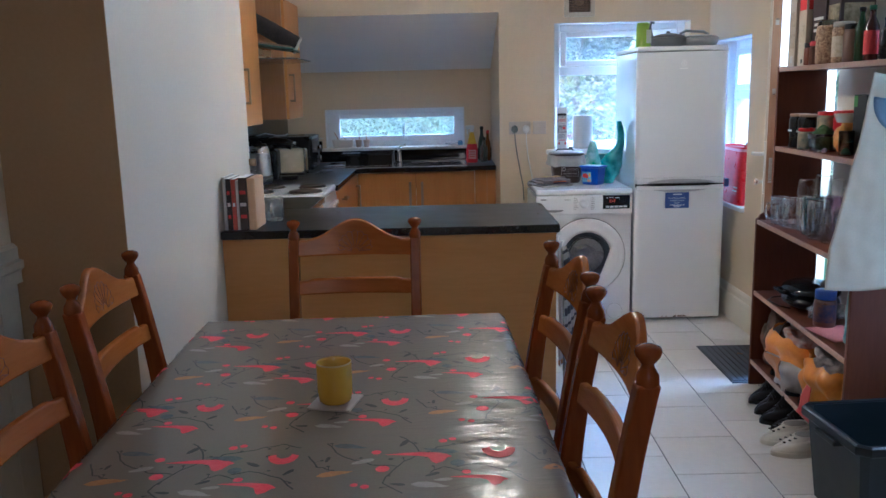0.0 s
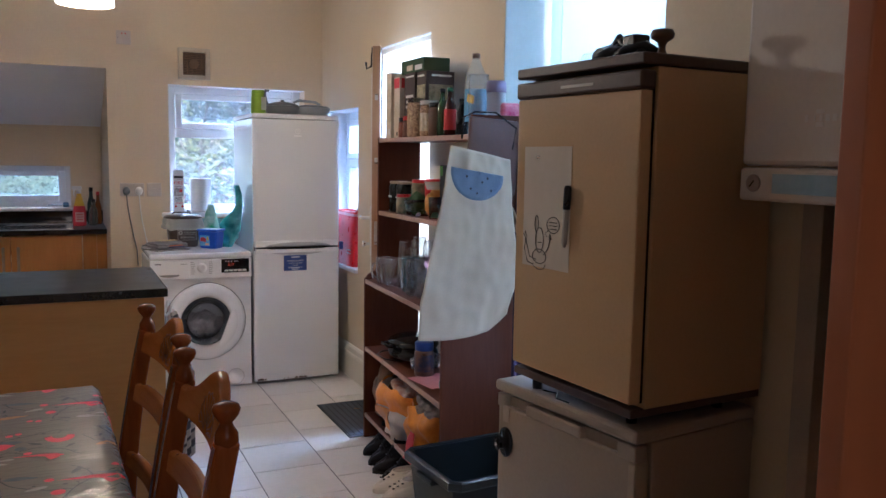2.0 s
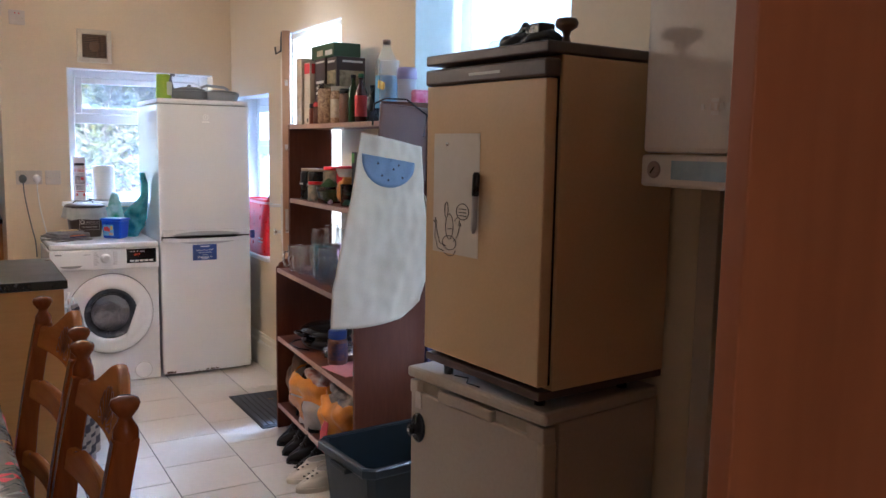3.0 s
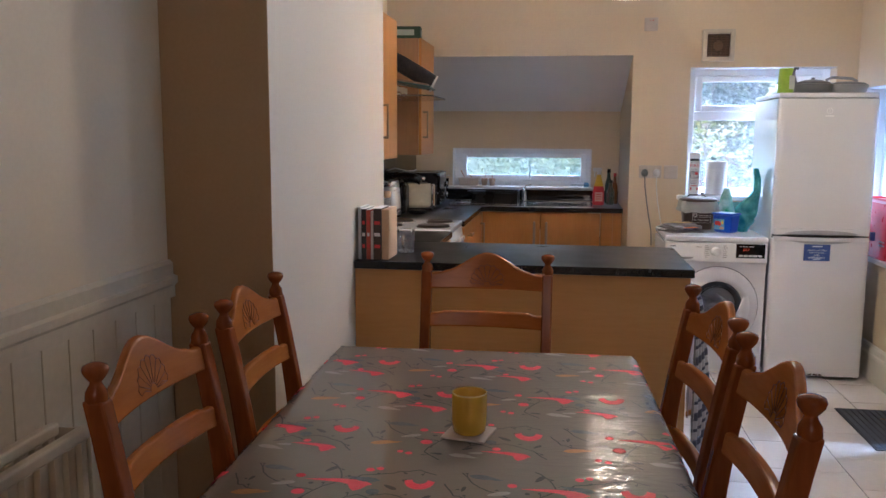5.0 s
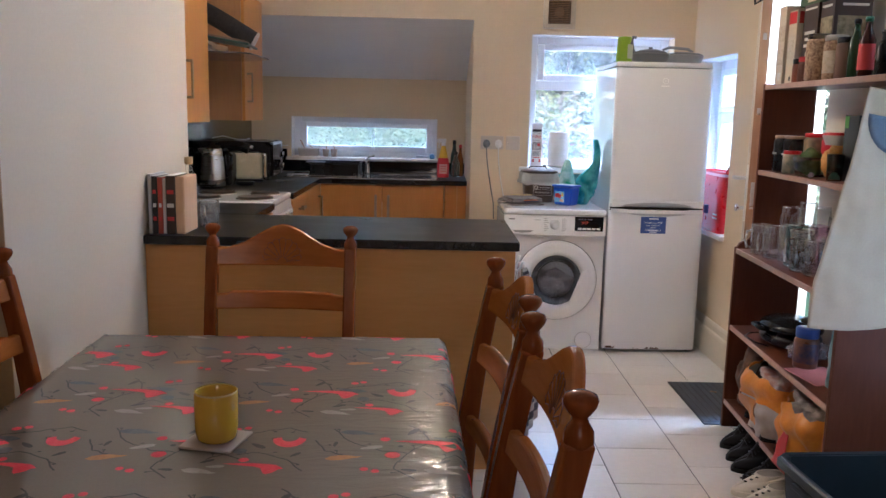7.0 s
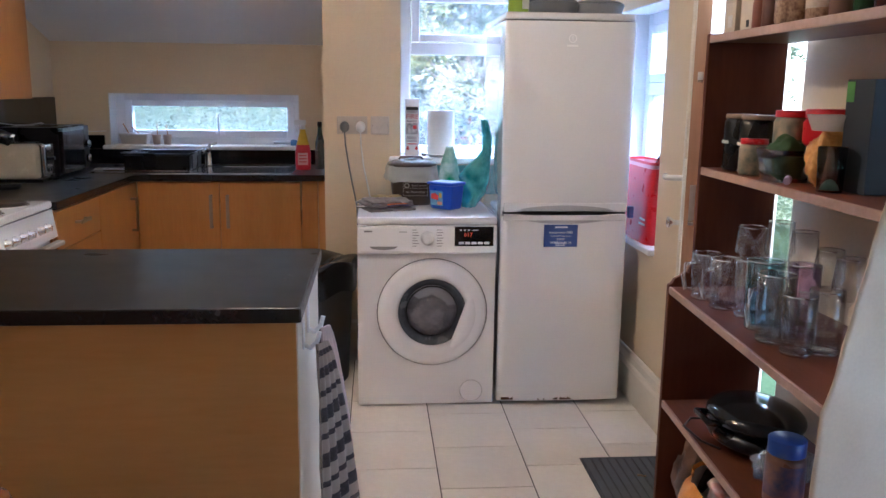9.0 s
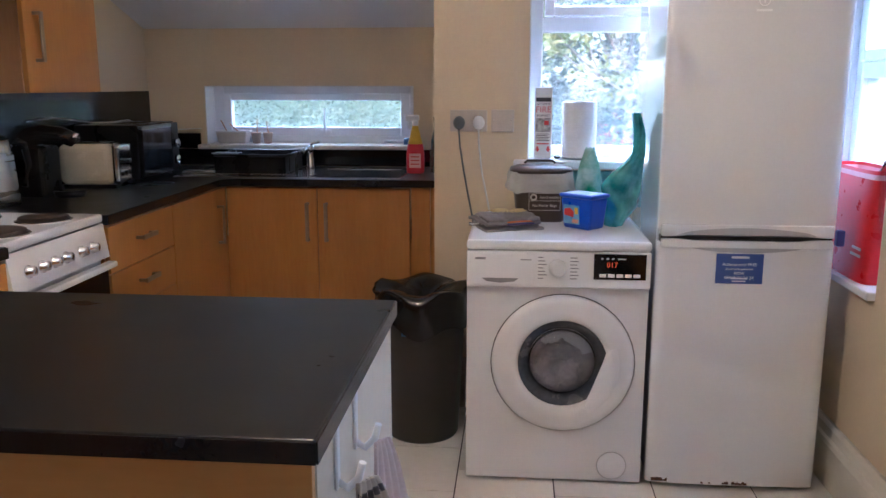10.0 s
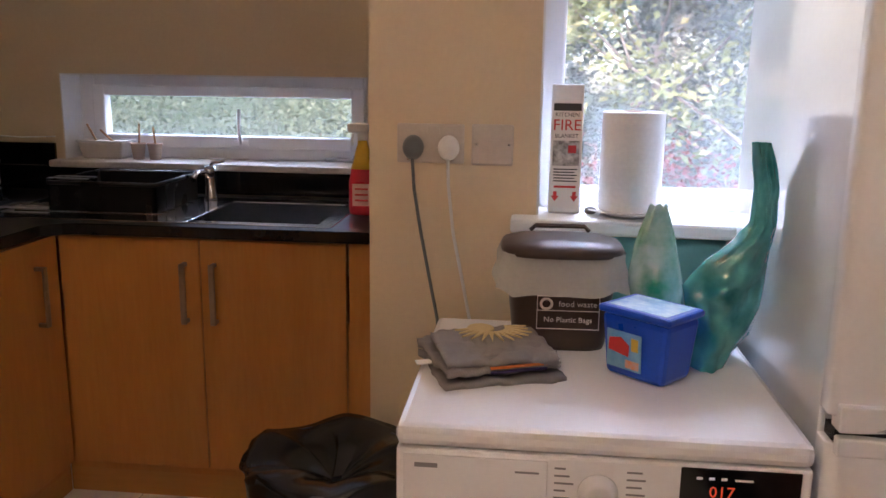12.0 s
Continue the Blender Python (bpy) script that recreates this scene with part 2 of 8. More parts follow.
def writing(name, text, size, m, material, parent=None, label="", depth=0.0003, align="CENTER"):
    """Letters in the built-in font, turned into a mesh; they read along local x, with z of m towards the reader."""
    cu = bpy.data.curves.new(name, "FONT")
    cu.body, cu.size, cu.extrude, cu.align_x, cu.align_y, cu.resolution_u = text, size, depth, align, "CENTER", 2
    tmp = bpy.data.objects.new(name, cu)
    scene.collection.objects.link(tmp)
    me = bpy.data.meshes.new_from_object(tmp.evaluated_get(bpy.context.evaluated_depsgraph_get()))
    bpy.data.objects.remove(tmp)
    bpy.data.curves.remove(cu)
    me.materials.clear()
    me.materials.append(material)
    ob = new(name, me)
    if parent is not None:
        ob.parent = parent
    ob.matrix_basis = m
    return tagged(ob, label)


def sheet(fn, nu, nv, thick=0.0):
    """A soft surface from fn(u, v), u and v from 0 to 1; given a thickness it becomes a closed shell."""
    bm = bmesh.new()
    g = [[bm.verts.new(fn(i / nu, j / nv)) for i in range(nu + 1)] for j in range(nv + 1)]
    for j in range(nv):
        for i in range(nu):
            bm.faces.new((g[j][i], g[j][i + 1], g[j + 1][i + 1], g[j + 1][i])).smooth = True
    if thick:
        bmesh.ops.recalc_face_normals(bm, faces=bm.faces[:])
        bmesh.ops.solidify(bm, geom=bm.faces[:], thickness=thick)
    return bm


FRONT = Matrix(((1, 0, 0, 0), (0, 0, -1, 0), (0, 1, 0, 0), (0, 0, 0, 1)))  # letters that face -y
LEFTWARD = Matrix(((0, 0, -1, 0), (-1, 0, 0, 0), (0, 1, 0, 0), (0, 0, 0, 1)))  # letters that face -x


def at(x, y, z, base=FRONT):
    return Matrix.Translation((x, y, z)) @ base


# ---- structure ----
XL, XK, XR, YB, YS, YN, ZC = -1.14, -1.165, 1.93, 5.84, -1.6, 6.93, 2.75


def structure(name, boxes, material, label=""):
    bm = bmesh.new()
    for b in boxes:
        bm_box(bm, *b)
    return tagged(part(name, bm, material, None, label), kind="structure")


structure("floor", [(XK - 0.3, 2.35, YS, 7.2, -0.2, -0.004)], GROUT)
structure("ceiling", [(XK - 0.3, 2.35, YS - 0.2, 6.1, ZC, ZC + 0.15)], CEILING)
structure("wall_west", [(XK - 0.3, XL, YS, 2.488, 0, ZC), (XK - 0.3, XK, 4.06, 7.2, 0, ZC)], WALL)
structure("wall_chimney_breast", [(XK - 0.3, -0.80, 2.492, 4.06, 0, ZC)], WHITEWALL)
# Thin skin on the south face, coloured dark to stand for its shade.
structure("wall_chimney_side", [(XL, -0.80, 2.488, 2.492, 0, ZC)], SHADEDWALL)
structure("wall_north", [
    (0.51, 0.883, YB, 6.12, 0, 1.97), (0.883, 1.80, YB, 6.12, 0, 1.04), (0.883, 1.80, YB, 6.12, 1.89, 1.97),
    (1.80, 2.28, YB, 6.12, 0, 1.97), (XK, 2.28, YB, 6.12, 1.97, ZC)], WALL)
structure("wall_niche_side", [(0.51, 0.81, 6.12, 7.2, 0, 1.97)], WALL)
structure("wall_niche_back", [
    (XK, -0.848, YN, 7.2, 0, 1.65), (0.292, 0.51, YN, 7.2, 0, 1.65),
    (-0.848, 0.292, YN, 7.2, 0, 1.02), (-0.848, 0.292, YN, 7.2, 1.333, 1.65)], WALL)
bm = bmesh.new()
bm_prism(bm, [(6.12, 1.893), (7.2, 1.545), (7.2, 1.70), (6.12, 2.05)], XK, 0.51, "x")
bm_prism(bm, [(5.842, 1.972), (6.12, 1.893), (6.12, 1.968), (5.842, 1.974)], XK, 0.51, "x")
tagged(part("ceiling_sloped", bm, CEILING), kind="structure")
structure("wall_east", [
    (XR, 2.28, YS, 2.16, 0, ZC), (XR, 2.28, 2.16, 3.18, 0, 0.45), (XR, 2.28, 2.16, 3.18, 2.45, ZC),
    (XR, 2.28, 3.18, 3.94, 0, ZC), (XR, 2.28, 3.94, 4.72, 2.06, ZC),
    (XR, 2.28, 4.72, 5.05, 0, ZC), (XR, 2.28, 5.05, 5.75, 0, 0.69), (XR, 2.28, 5.05, 5.75, 1.745, ZC), (XR, 2.28, 5.75, YB, 0, ZC)], WALL)
# Unseen south wall, with an opening made for the fill lamp.
structure("wall_south", [(XK - 0.3, -0.15, YS - 0.2, YS, 0, ZC), (0.85, 2.28, YS - 0.2, YS, 0, ZC), (-0.15, 0.85, YS - 0.2, YS, 2.05, ZC)], WALL)
# Unseen box added round the fill lamp to keep outdoor light out.
structure("wall_fill_box", [(-0.45, 1.15, -2.5, -2.4, 0, 2.4), (-0.45, -0.35, -2.4, YS - 0.2, 0, 2.4), (1.05, 1.15, -2.4, YS - 0.2, 0, 2.4)], WALL)
structure("ceiling_fill_box", [(-0.45, 1.15, -2.5, YS - 0.2, 2.402, 2.5)], CEILING)


# ---- windows and outside door ----


def window_back():
    w = tagged(new("window_1"), "white upvc window with a top-hung fanlight over a fixed pane", kind="structure")
    x0, x1, z0, z1, y = 0.883, 1.80, 1.04, 1.89, 5.97
    bm = bmesh.new()
    for b in [(x0, x0 + .055, y, y + .07, z0, z1), (x1 - .055, x1, y, y + .07, z0, z1), (x0 + .055, x1 - .055, y, y + .07, z0, z0 + .05),
              (x0 + .055, x1 - .055, y, y + .07, z1 - .05, z1), (x0 + .055, x1 - .055, y, y + .07, 1.545, 1.605)]:
        bm_box(bm, *b, 0.006)
    part("window_frame", bm, UPVC, w)
    bm = bmesh.new()
    for b in [(x0 + .06, x0 + .10, y - .015, y + .04, 1.607, 1.838), (x1 - .10, x1 - .06, y - .015, y + .04, 1.607, 1.838),
              (x0 + .10, x1 - .10, y - .015, y + .04, 1.607, 1.645), (x0 + .10, x1 - .10, y - .015, y + .04, 1.80, 1.838)]:
        bm_box(bm, *b, 0.006)
    part("sash", bm, UPVC, w)
    for nm, a, b in (("pane", 1.09, 1.545), ("pane", 1.645, 1.80)):
        p = box(nm, x0 + .055, x1 - .055, y + .025, y + .031, a, b, GLASS, w)
        p.visible_shadow = False
    bm = bm_box(bmesh.new(), 1.33, 1.40, y - .03, y - .016, 1.612, 1.63, .004)
    bm_tube(bm, [(1.37, y - .035, 1.622), (1.33, y - .045, 1.62), (1.25, y - .04, 1.612)], .007)
    part("handle", bm, UPVC, w)
    box("window_sill", 0.828, 1.86, 5.775, 6.02, 1.014, 1.046, UPVC, w, 0.008)


def window_strip():
    w = tagged(new("window_2"), "long narrow white upvc window above the sink", kind="structure")
    x0, x1, z0, z1, y = -0.848, 0.292, 1.02, 1.333, 7.06
    bm = bmesh.new()
    for b in [(x0, x0 + .06, y, y + .07, z0, z1), (x1 - .04, x1, y, y + .07, z0, z1), (x0 + .06, x1 - .04, y, y + .07, z0, z0 + .045), (x0 + .06, x1 - .04, y, y + .07, z1 - .045, z1)]:
        bm_box(bm, *b, .006)
    part("window_frame", bm, UPVC, w)
    bm = bmesh.new()
    for b in [(x0 + .056, x0 + .105, y - .015, y + .04, z0 + .041, z1 - .041), (x1 - .085, x1 - .036, y - .015, y + .04, z0 + .041, z1 - .041),
              (x0 + .105, x1 - .085, y - .015, y + .04, z0 + .041, z0 + .088), (x0 + .105, x1 - .085, y - .015, y + .04, z1 - .080, z1 - .041)]:
        bm_box(bm, *b, .006)
    part("sash", bm, UPVC, w)
    box("pane", x0 + .104, x1 - .084, y + .02, y + .026, z0 + .087, z1 - .079, GLASS, w).visible_shadow = False
    bm = bm_box(bmesh.new(), -.24, -.18, y - .03, y - .016, 1.075, 1.095, .004)
    bm_tube(bm, [(-.21, y - .03, 1.08), (-.215, y - .035, 1.13), (-.212, y - .035, 1.21)], .006)
    part("handle", bm, UPVC, w)
    box("window_sill", x0 - .03, x1 + .06, 6.865, y, 0.998, 1.022, mottled("worn_sill_paint", (.50, .46, .42), (.72, .68, .62), 6, 50, .1, .4), w, .006)


def window_side():
    w = tagged(new("window_3"), "white upvc side window behind the fridge freezer", kind="structure")
    y0, y1, z0, z1, x = 5.05, 5.75, 0.72, 1.745, 2.08
    bm = bmesh.new()
    for b in [(x, x + .07, y0, y0 + .06, z0, z1), (x, x + .07, y1 - .06, y1, z0, z1), (x, x + .07, y0 + .06, y1 - .06, z0, z0 + .06),
              (x, x + .07, y0 + .06, y1 - .06, z1 - .06, z1), (x, x + .07, y0 + .06, y1 - .06, 1.36, 1.42)]:
        bm_box(bm, *b, .006)
    part("window_frame", bm, UPVC, w)
    bm = bmesh.new()
    for b in [(x - .015, x + .03, y0 + .06, y0 + .10, 1.42, z1 - .06), (x - .015, x + .03, y1 - .10, y1 - .06, 1.42, z1 - .06),
              (x - .015, x + .03, y0 + .10, y1 - .10, 1.42, 1.46), (x - .015, x + .03, y0 + .10, y1 - .10, z1 - .10, z1 - .06)]:
        bm_box(bm, *b, .006)
    part("sash", bm, UPVC, w)
    for a, b in ((.78, 1.36), (1.46, z1 - .10)):
        box("pane", x + .02, x + .026, y0 + .06, y1 - .06, a, b, GLASS, w).visible_shadow = False
    box("window_sill", 1.905, x, y0 + .001, y1 - .001, .692, .72, UPVC, w, .006)


def window_blind():
    w = tagged(new("window_4"), "tall white window with a thin venetian blind beside the freezer", kind="structure")
    y0, y1, z0, z1, x = 2.16, 3.18, 0.45, 2.45, 2.20
    bm = bmesh.new()
    for b in [(x, x + .07, y0, y0 + .06, z0, z1), (x, x + .07, y1 - .06, y1, z0, z1), (x, x + .07, y0 + .06, y1 - .06, z0, z0 + .06), (x, x + .07, y0 + .06, y1 - .06, z1 - .06, z1)]:
        bm_box(bm, *b, .006)
    part("window_frame", bm, UPVC, w)
    box("pane", x + .03, x + .036, y0 + .06, y1 - .06, z0 + .06, z1 - .06, GLASS, w).visible_shadow = False
    box("window_sill", 1.932, x, y0 + .001, y1 - .001, .452, .48, UPVC, w, .006)
    slat = mat("pale_blind_slat", (.74, .84, .86), .5)
    sn, sl = slat.node_tree.nodes, slat.node_tree.links
    through_light, mixed = sn.new("ShaderNodeBsdfTranslucent"), sn.new("ShaderNodeMixShader")
    through_light.inputs[0].default_value, mixed.inputs[0].default_value = (.80, .90, .93, 1), .5
    sl.new(sn["Principled BSDF"].outputs[0], mixed.inputs[1]), sl.new(through_light.outputs[0], mixed.inputs[2]), sl.new(mixed.outputs[0], sn["Material Output"].inputs[0])
    blind = thing("venetian_blind", "white venetian blind in the window behind the freezers", "blind")
    box("headrail", 2.12, 2.16, y0 + .02, y1 - .02, 2.40, 2.44, UPVC, blind, .004)
    one = None
    for i in range(46):
        z = 2.38 - i * .025
        m = pose(2.14, (y0 + y1) / 2, z, 0, 78, 0)
        if one is None:
            one = box("slat", -.0125, .0125, -.48, .48, -.0006, .0006, slat, blind, m=m)
        else:
            o = new("slat", one.data)
            o.parent, o.matrix_basis = blind, m
    for y in (2.35, 3.05):
        part("cord", bm_tube(bmesh.new(), [(2.125, y, 2.40), (2.125, y, 1.20)], .0015, 5), slat, blind)
    box("bottom_rail", 2.128, 2.152, y0 + .03, y1 - .03, 1.20, 1.215, UPVC, blind, .003)


def outside_door():
    d = tagged(new("door_1"), "cream painted outside door standing ajar with a white lever handle", kind="structure")
    m = Matrix.Translation((1.905, 4.705, 0)) @ Matrix.Rotation(radians(-20.5), 4, "Z")  # local -y runs along the leaf
    L = .665
    leaf = mottled("cream_door_paint", (.66, .60, .50), (.74, .68, .58), 3, 50, .08, .4)
    d.matrix_basis = m
    bm = bmesh.new()
    bm_box(bm, 0, .042, -L, 0, .01, 1.99, .004)
    part("leaf", bm, leaf, d)
    edge = wood("worn_pine_edge", (.34, .19, .10), (.46, .28, .16), "z", .5)
    rim = box("leaf_edge", .001, .041, -L - .0025, -L - .0003, .012, 1.988, edge, d, label="bare pine lock edge of the door")
    for z in (.62, .985, 1.40, 1.72):
        box("keep_plate", .013, .029, -L - .0040, -L - .0027, z, z + (.12 if z == .985 else .03), STEEL, rim)
    for z0, z1 in ((.18, .92), (1.08, 1.86)):
        for a, b, c, e in ((-L + .10, -L + .115, z0, z1), (-.115, -.10, z0, z1), (-L + .10, -.10, z0, z0 + .015), (-L + .10, -.10, z1 - .015, z1)):
            box("panel_moulding", -.008, .001, a, b, c, e, leaf, d, .003)
    hw = mat("white_handle_enamel", (.8, .78, .74), .25)
    bm = bm_box(bmesh.new(), -.010, .001, -L + .025, -L + .06, .93, 1.18, .004)
    part("handle_plate", bm, hw, d)
    part("lever", bm_tube(bmesh.new(), [(-.005, -L + .042, 1.12), (-.05, -L + .045, 1.12), (-.06, -L + .07, 1.12), (-.06, -L + .16, 1.115)], .009), hw, d)
    bm = bmesh.new()
    bm_lathe(bm, [(.008, 0), (.008, .025), (.017, .035), (.017, .045), (0, .048)], 14, m=Matrix.Translation((-.002, -L + .042, .985)) @ Matrix.Rotation(radians(-90), 4, "Y"))
    part("thumb_turn", bm, CHROME, d)
    bm = bm_box(bmesh.new(), -.006, .048, -L + .10, -L + .125, 1.965, 1.995, .002)
    bm_tube(bm, [(-.004, -L + .11, 1.97), (-.006, -L + .11, 1.90), (-.03, -L + .11, 1.885), (-.035, -L + .11, 1.92)], .006)
    part("over_door_hook", bm, BLACK, d)
    f = tagged(new("door_frame_1"), kind="structure")
    pine = wood("bare_pine", (.50, .24, .10), (.62, .32, .15), "z", .5)
    box("jamb", 1.955, 2.05, 3.942, 3.975, 0, 2.03, pine, f, .004)
    box("jamb", 1.955, 2.05, 4.722 - .03, 4.718, 0, 2.03, GLOSSWHITE, f, .004)
    box("head", 1.955, 2.05, 3.942, 4.718, 2.03, 2.058, GLOSSWHITE, f, .004)
    box("threshold", 1.94, 2.10, 3.942, 4.718, 0, .03, STEEL, f, .004)


def skirting(name, x0, x1, y0, y1, nx=0, ny=0):
    """A tall moulded skirting board whose face looks along nx, ny."""
    prof = [(0, 0), (.030, 0), (.030, .145), (.026, .158), (.018, .165), (.016, .195), (.008, .208), (0, .21)]
    bm = bmesh.new()
    if ny:
        bm_prism(bm, [((y1 if ny < 0 else y0) + ny * a, h) for a, h in prof], x0, x1, "x")
    else:
        bm_prism(bm, [((x1 if nx < 0 else x0) + nx * a, h) for a, h in prof], y0, y1, "y")
    tagged(part(name, bm, GLOSSWHITE), kind="structure")


# Bluish daylight on the blind window's reveals is put into this colour.
DAYLITREVEAL = mottled("daylit_reveal_paint", (.56, .61, .60), (.62, .66, .65), 5, 60, .08, .6)
REVEAL = mottled("white_reveal_paint", (.70, .70, .70), (.76, .76, .76), 4, 60, .05, .5)
for i, b in enumerate([(-.848, -.843, 6.931, 7.08, 1.022, 1.333), (.287, .292, 6.931, 7.08, 1.022, 1.333), (-.843, .287, 6.931, 7.08, 1.328, 1.333),
                       (.883, .888, 5.842, 5.97, 1.04, 1.89), (.888, 1.80, 5.842, 5.97, 1.885, 1.89),
                       (1.932, 2.08, 5.05, 5.055, .72, 1.745), (1.932, 2.08, 5.745, 5.75, .72, 1.745), (1.932, 2.08, 5.055, 5.745, 1.74, 1.745),
                       (1.932, 2.20, 3.175, 3.18, .48, 2.45), (1.932, 2.20, 2.16, 2.165, .48, 2.45), (1.932, 2.20, 2.165, 3.175, 2.445, 2.45),
                       (1.932, 2.28, 3.94, 3.942, .0, 2.06), (1.932, 2.28, 3.942, 4.715, 2.056, 2.06)]):
    box("window_reveal", *b, DAYLITREVEAL if 8 <= i <= 10 else REVEAL, kind="structure")
window_back(), window_strip(), window_side(), window_blind(), outside_door()
skirting("baseboard_east", XR, XR, 4.72, YB, nx=-1)
skirting("baseboard_east_return", 1.901, 2.05, 4.72, 4.72, ny=-1)
skirting("baseboard_east_south", XR, XR, YS, 3.93, nx=-1)
skirting("baseboard_north", .51, XR - .03, YB, YB, ny=-1)
skirting("baseboard_breast", -.80, -.80, 2.488, 3.45, nx=1)
skirting("baseboard_breast_south", XL + .035, -.77, 2.488, 2.488, ny=-1)

# dado panelling on the west wall
dado = tagged(new("trim_dado"), "cream painted tongue and groove dado panelling", kind="structure")
bm = bmesh.new()
bm_prism(bm, [(XL, .93), (XL + .022, .93), (XL + .022, .965), (XL + .032, .975), (XL + .032, .995), (XL + .018, 1.0), (XL + .018, 1.035), (XL + .008, 1.045), (XL, 1.045)], YS, 2.486, "y")
part("dado_rail", bm, DADOPAINT, dado)
one = None
for i in range(37):
    y = 2.478 - .108 * (i + 1)
    if one is None:
        one = box("plank", XL + .0, XL + .012, 0, .105, .0, .93, DADOPAINT, dado, .003, m=pose(0, y, 0))
    else:
        o = new("plank", one.data)
        o.parent, o.matrix_basis = dado, pose(0, y, 0)
box("backing", XL + .001, XL + .005, YS, 2.484, 0, .93, DADOPAINT, dado)

# ---- kitchen units ----


def bar_handle(parent, x, y, z, length, facing, upright=True):
    """A square steel bar handle; facing '-y' or '+x'."""
    bm = bmesh.new()
    h = length / 2
    if upright:
        bm_box(bm, -.009, .009, -.034, -.025, -h, h, .003)
        bm_box(bm, -.006, .006, -.026, 0, h - .012, h, .002), bm_box(bm, -.006, .006, -.026, 0, -h, -h + .012, .002)
    else:
        bm_box(bm, -h, h, -.034, -.025, -.009, .009, .003)
        bm_box(bm, h - .012, h, -.026, 0, -.006, .006, .002), bm_box(bm, -h, -h + .012, -.026, 0, -.006, .006, .002)
    m = pose(x, y, z, 0, 0, 0 if facing == "-y" else 90)
    return part("handle", bm, BRONZE, parent, "satin bronze bar handle", m)


def peninsula():
    p = thing("breakfast_bar", "maple laminate breakfast bar unit with a plain back panel", "kitchen unit")
    box("back_panel", -.798, .588, 3.480, 3.496, .0, .868, MAPLE_X, p, .001)
    box("end_panel", .572, .590, 3.498, 4.13, .0, .868, mottled("cream_laminate", (.62, .55, .42), (.68, .61, .48), 3, 60, .02, .4), p, .001)
    box("carcass", -.798, .570, 3.498, 4.10, .10, .868, MAPLE, p)
    box("plinth", -.52, .570, 4.03, 4.045, .0, .098, MAPLE_X, p)
    w = thing("worktop", "matt black laminate worktop on the breakfast bar", "worktop")
    box("slab", -.797, .598, 3.464, 4.148, .871, .905, WORKTOP, w, .003)
    box("front_edge", -.797, .598, 3.461, 3.4635, .873, .903, EDGEBAND, w)
    # End band, slightly lighter and glossier than the slab.
    box("end_edge", .5985, .601, 3.464, 4.148, .873, .903, EDGEBAND, w, label="near-black edge band, a little lighter than the slab")
    w = thing("worktop", "short black laminate worktop beside the cooker", "worktop")
    box("slab", -1.157, -.537, 4.152, 4.612, .871, .905, WORKTOP, w, .003)
    box("front_edge", -.5365, -.534, 4.152, 4.612, .873, .903, EDGEBAND, w)
    c = thing("base_cabinet", "maple laminate base cabinet between the breakfast bar and the cooker", "cabinet")
    box("body", -1.157, -.562, 4.154, 4.61, .10, .868, MAPLE, c)
    box("door", -.560, -.542, 4.157, 4.607, .13, .86, MAPLE, c, .002)
    bar_handle(c, -.542, 4.20, .70, .16, "+x")


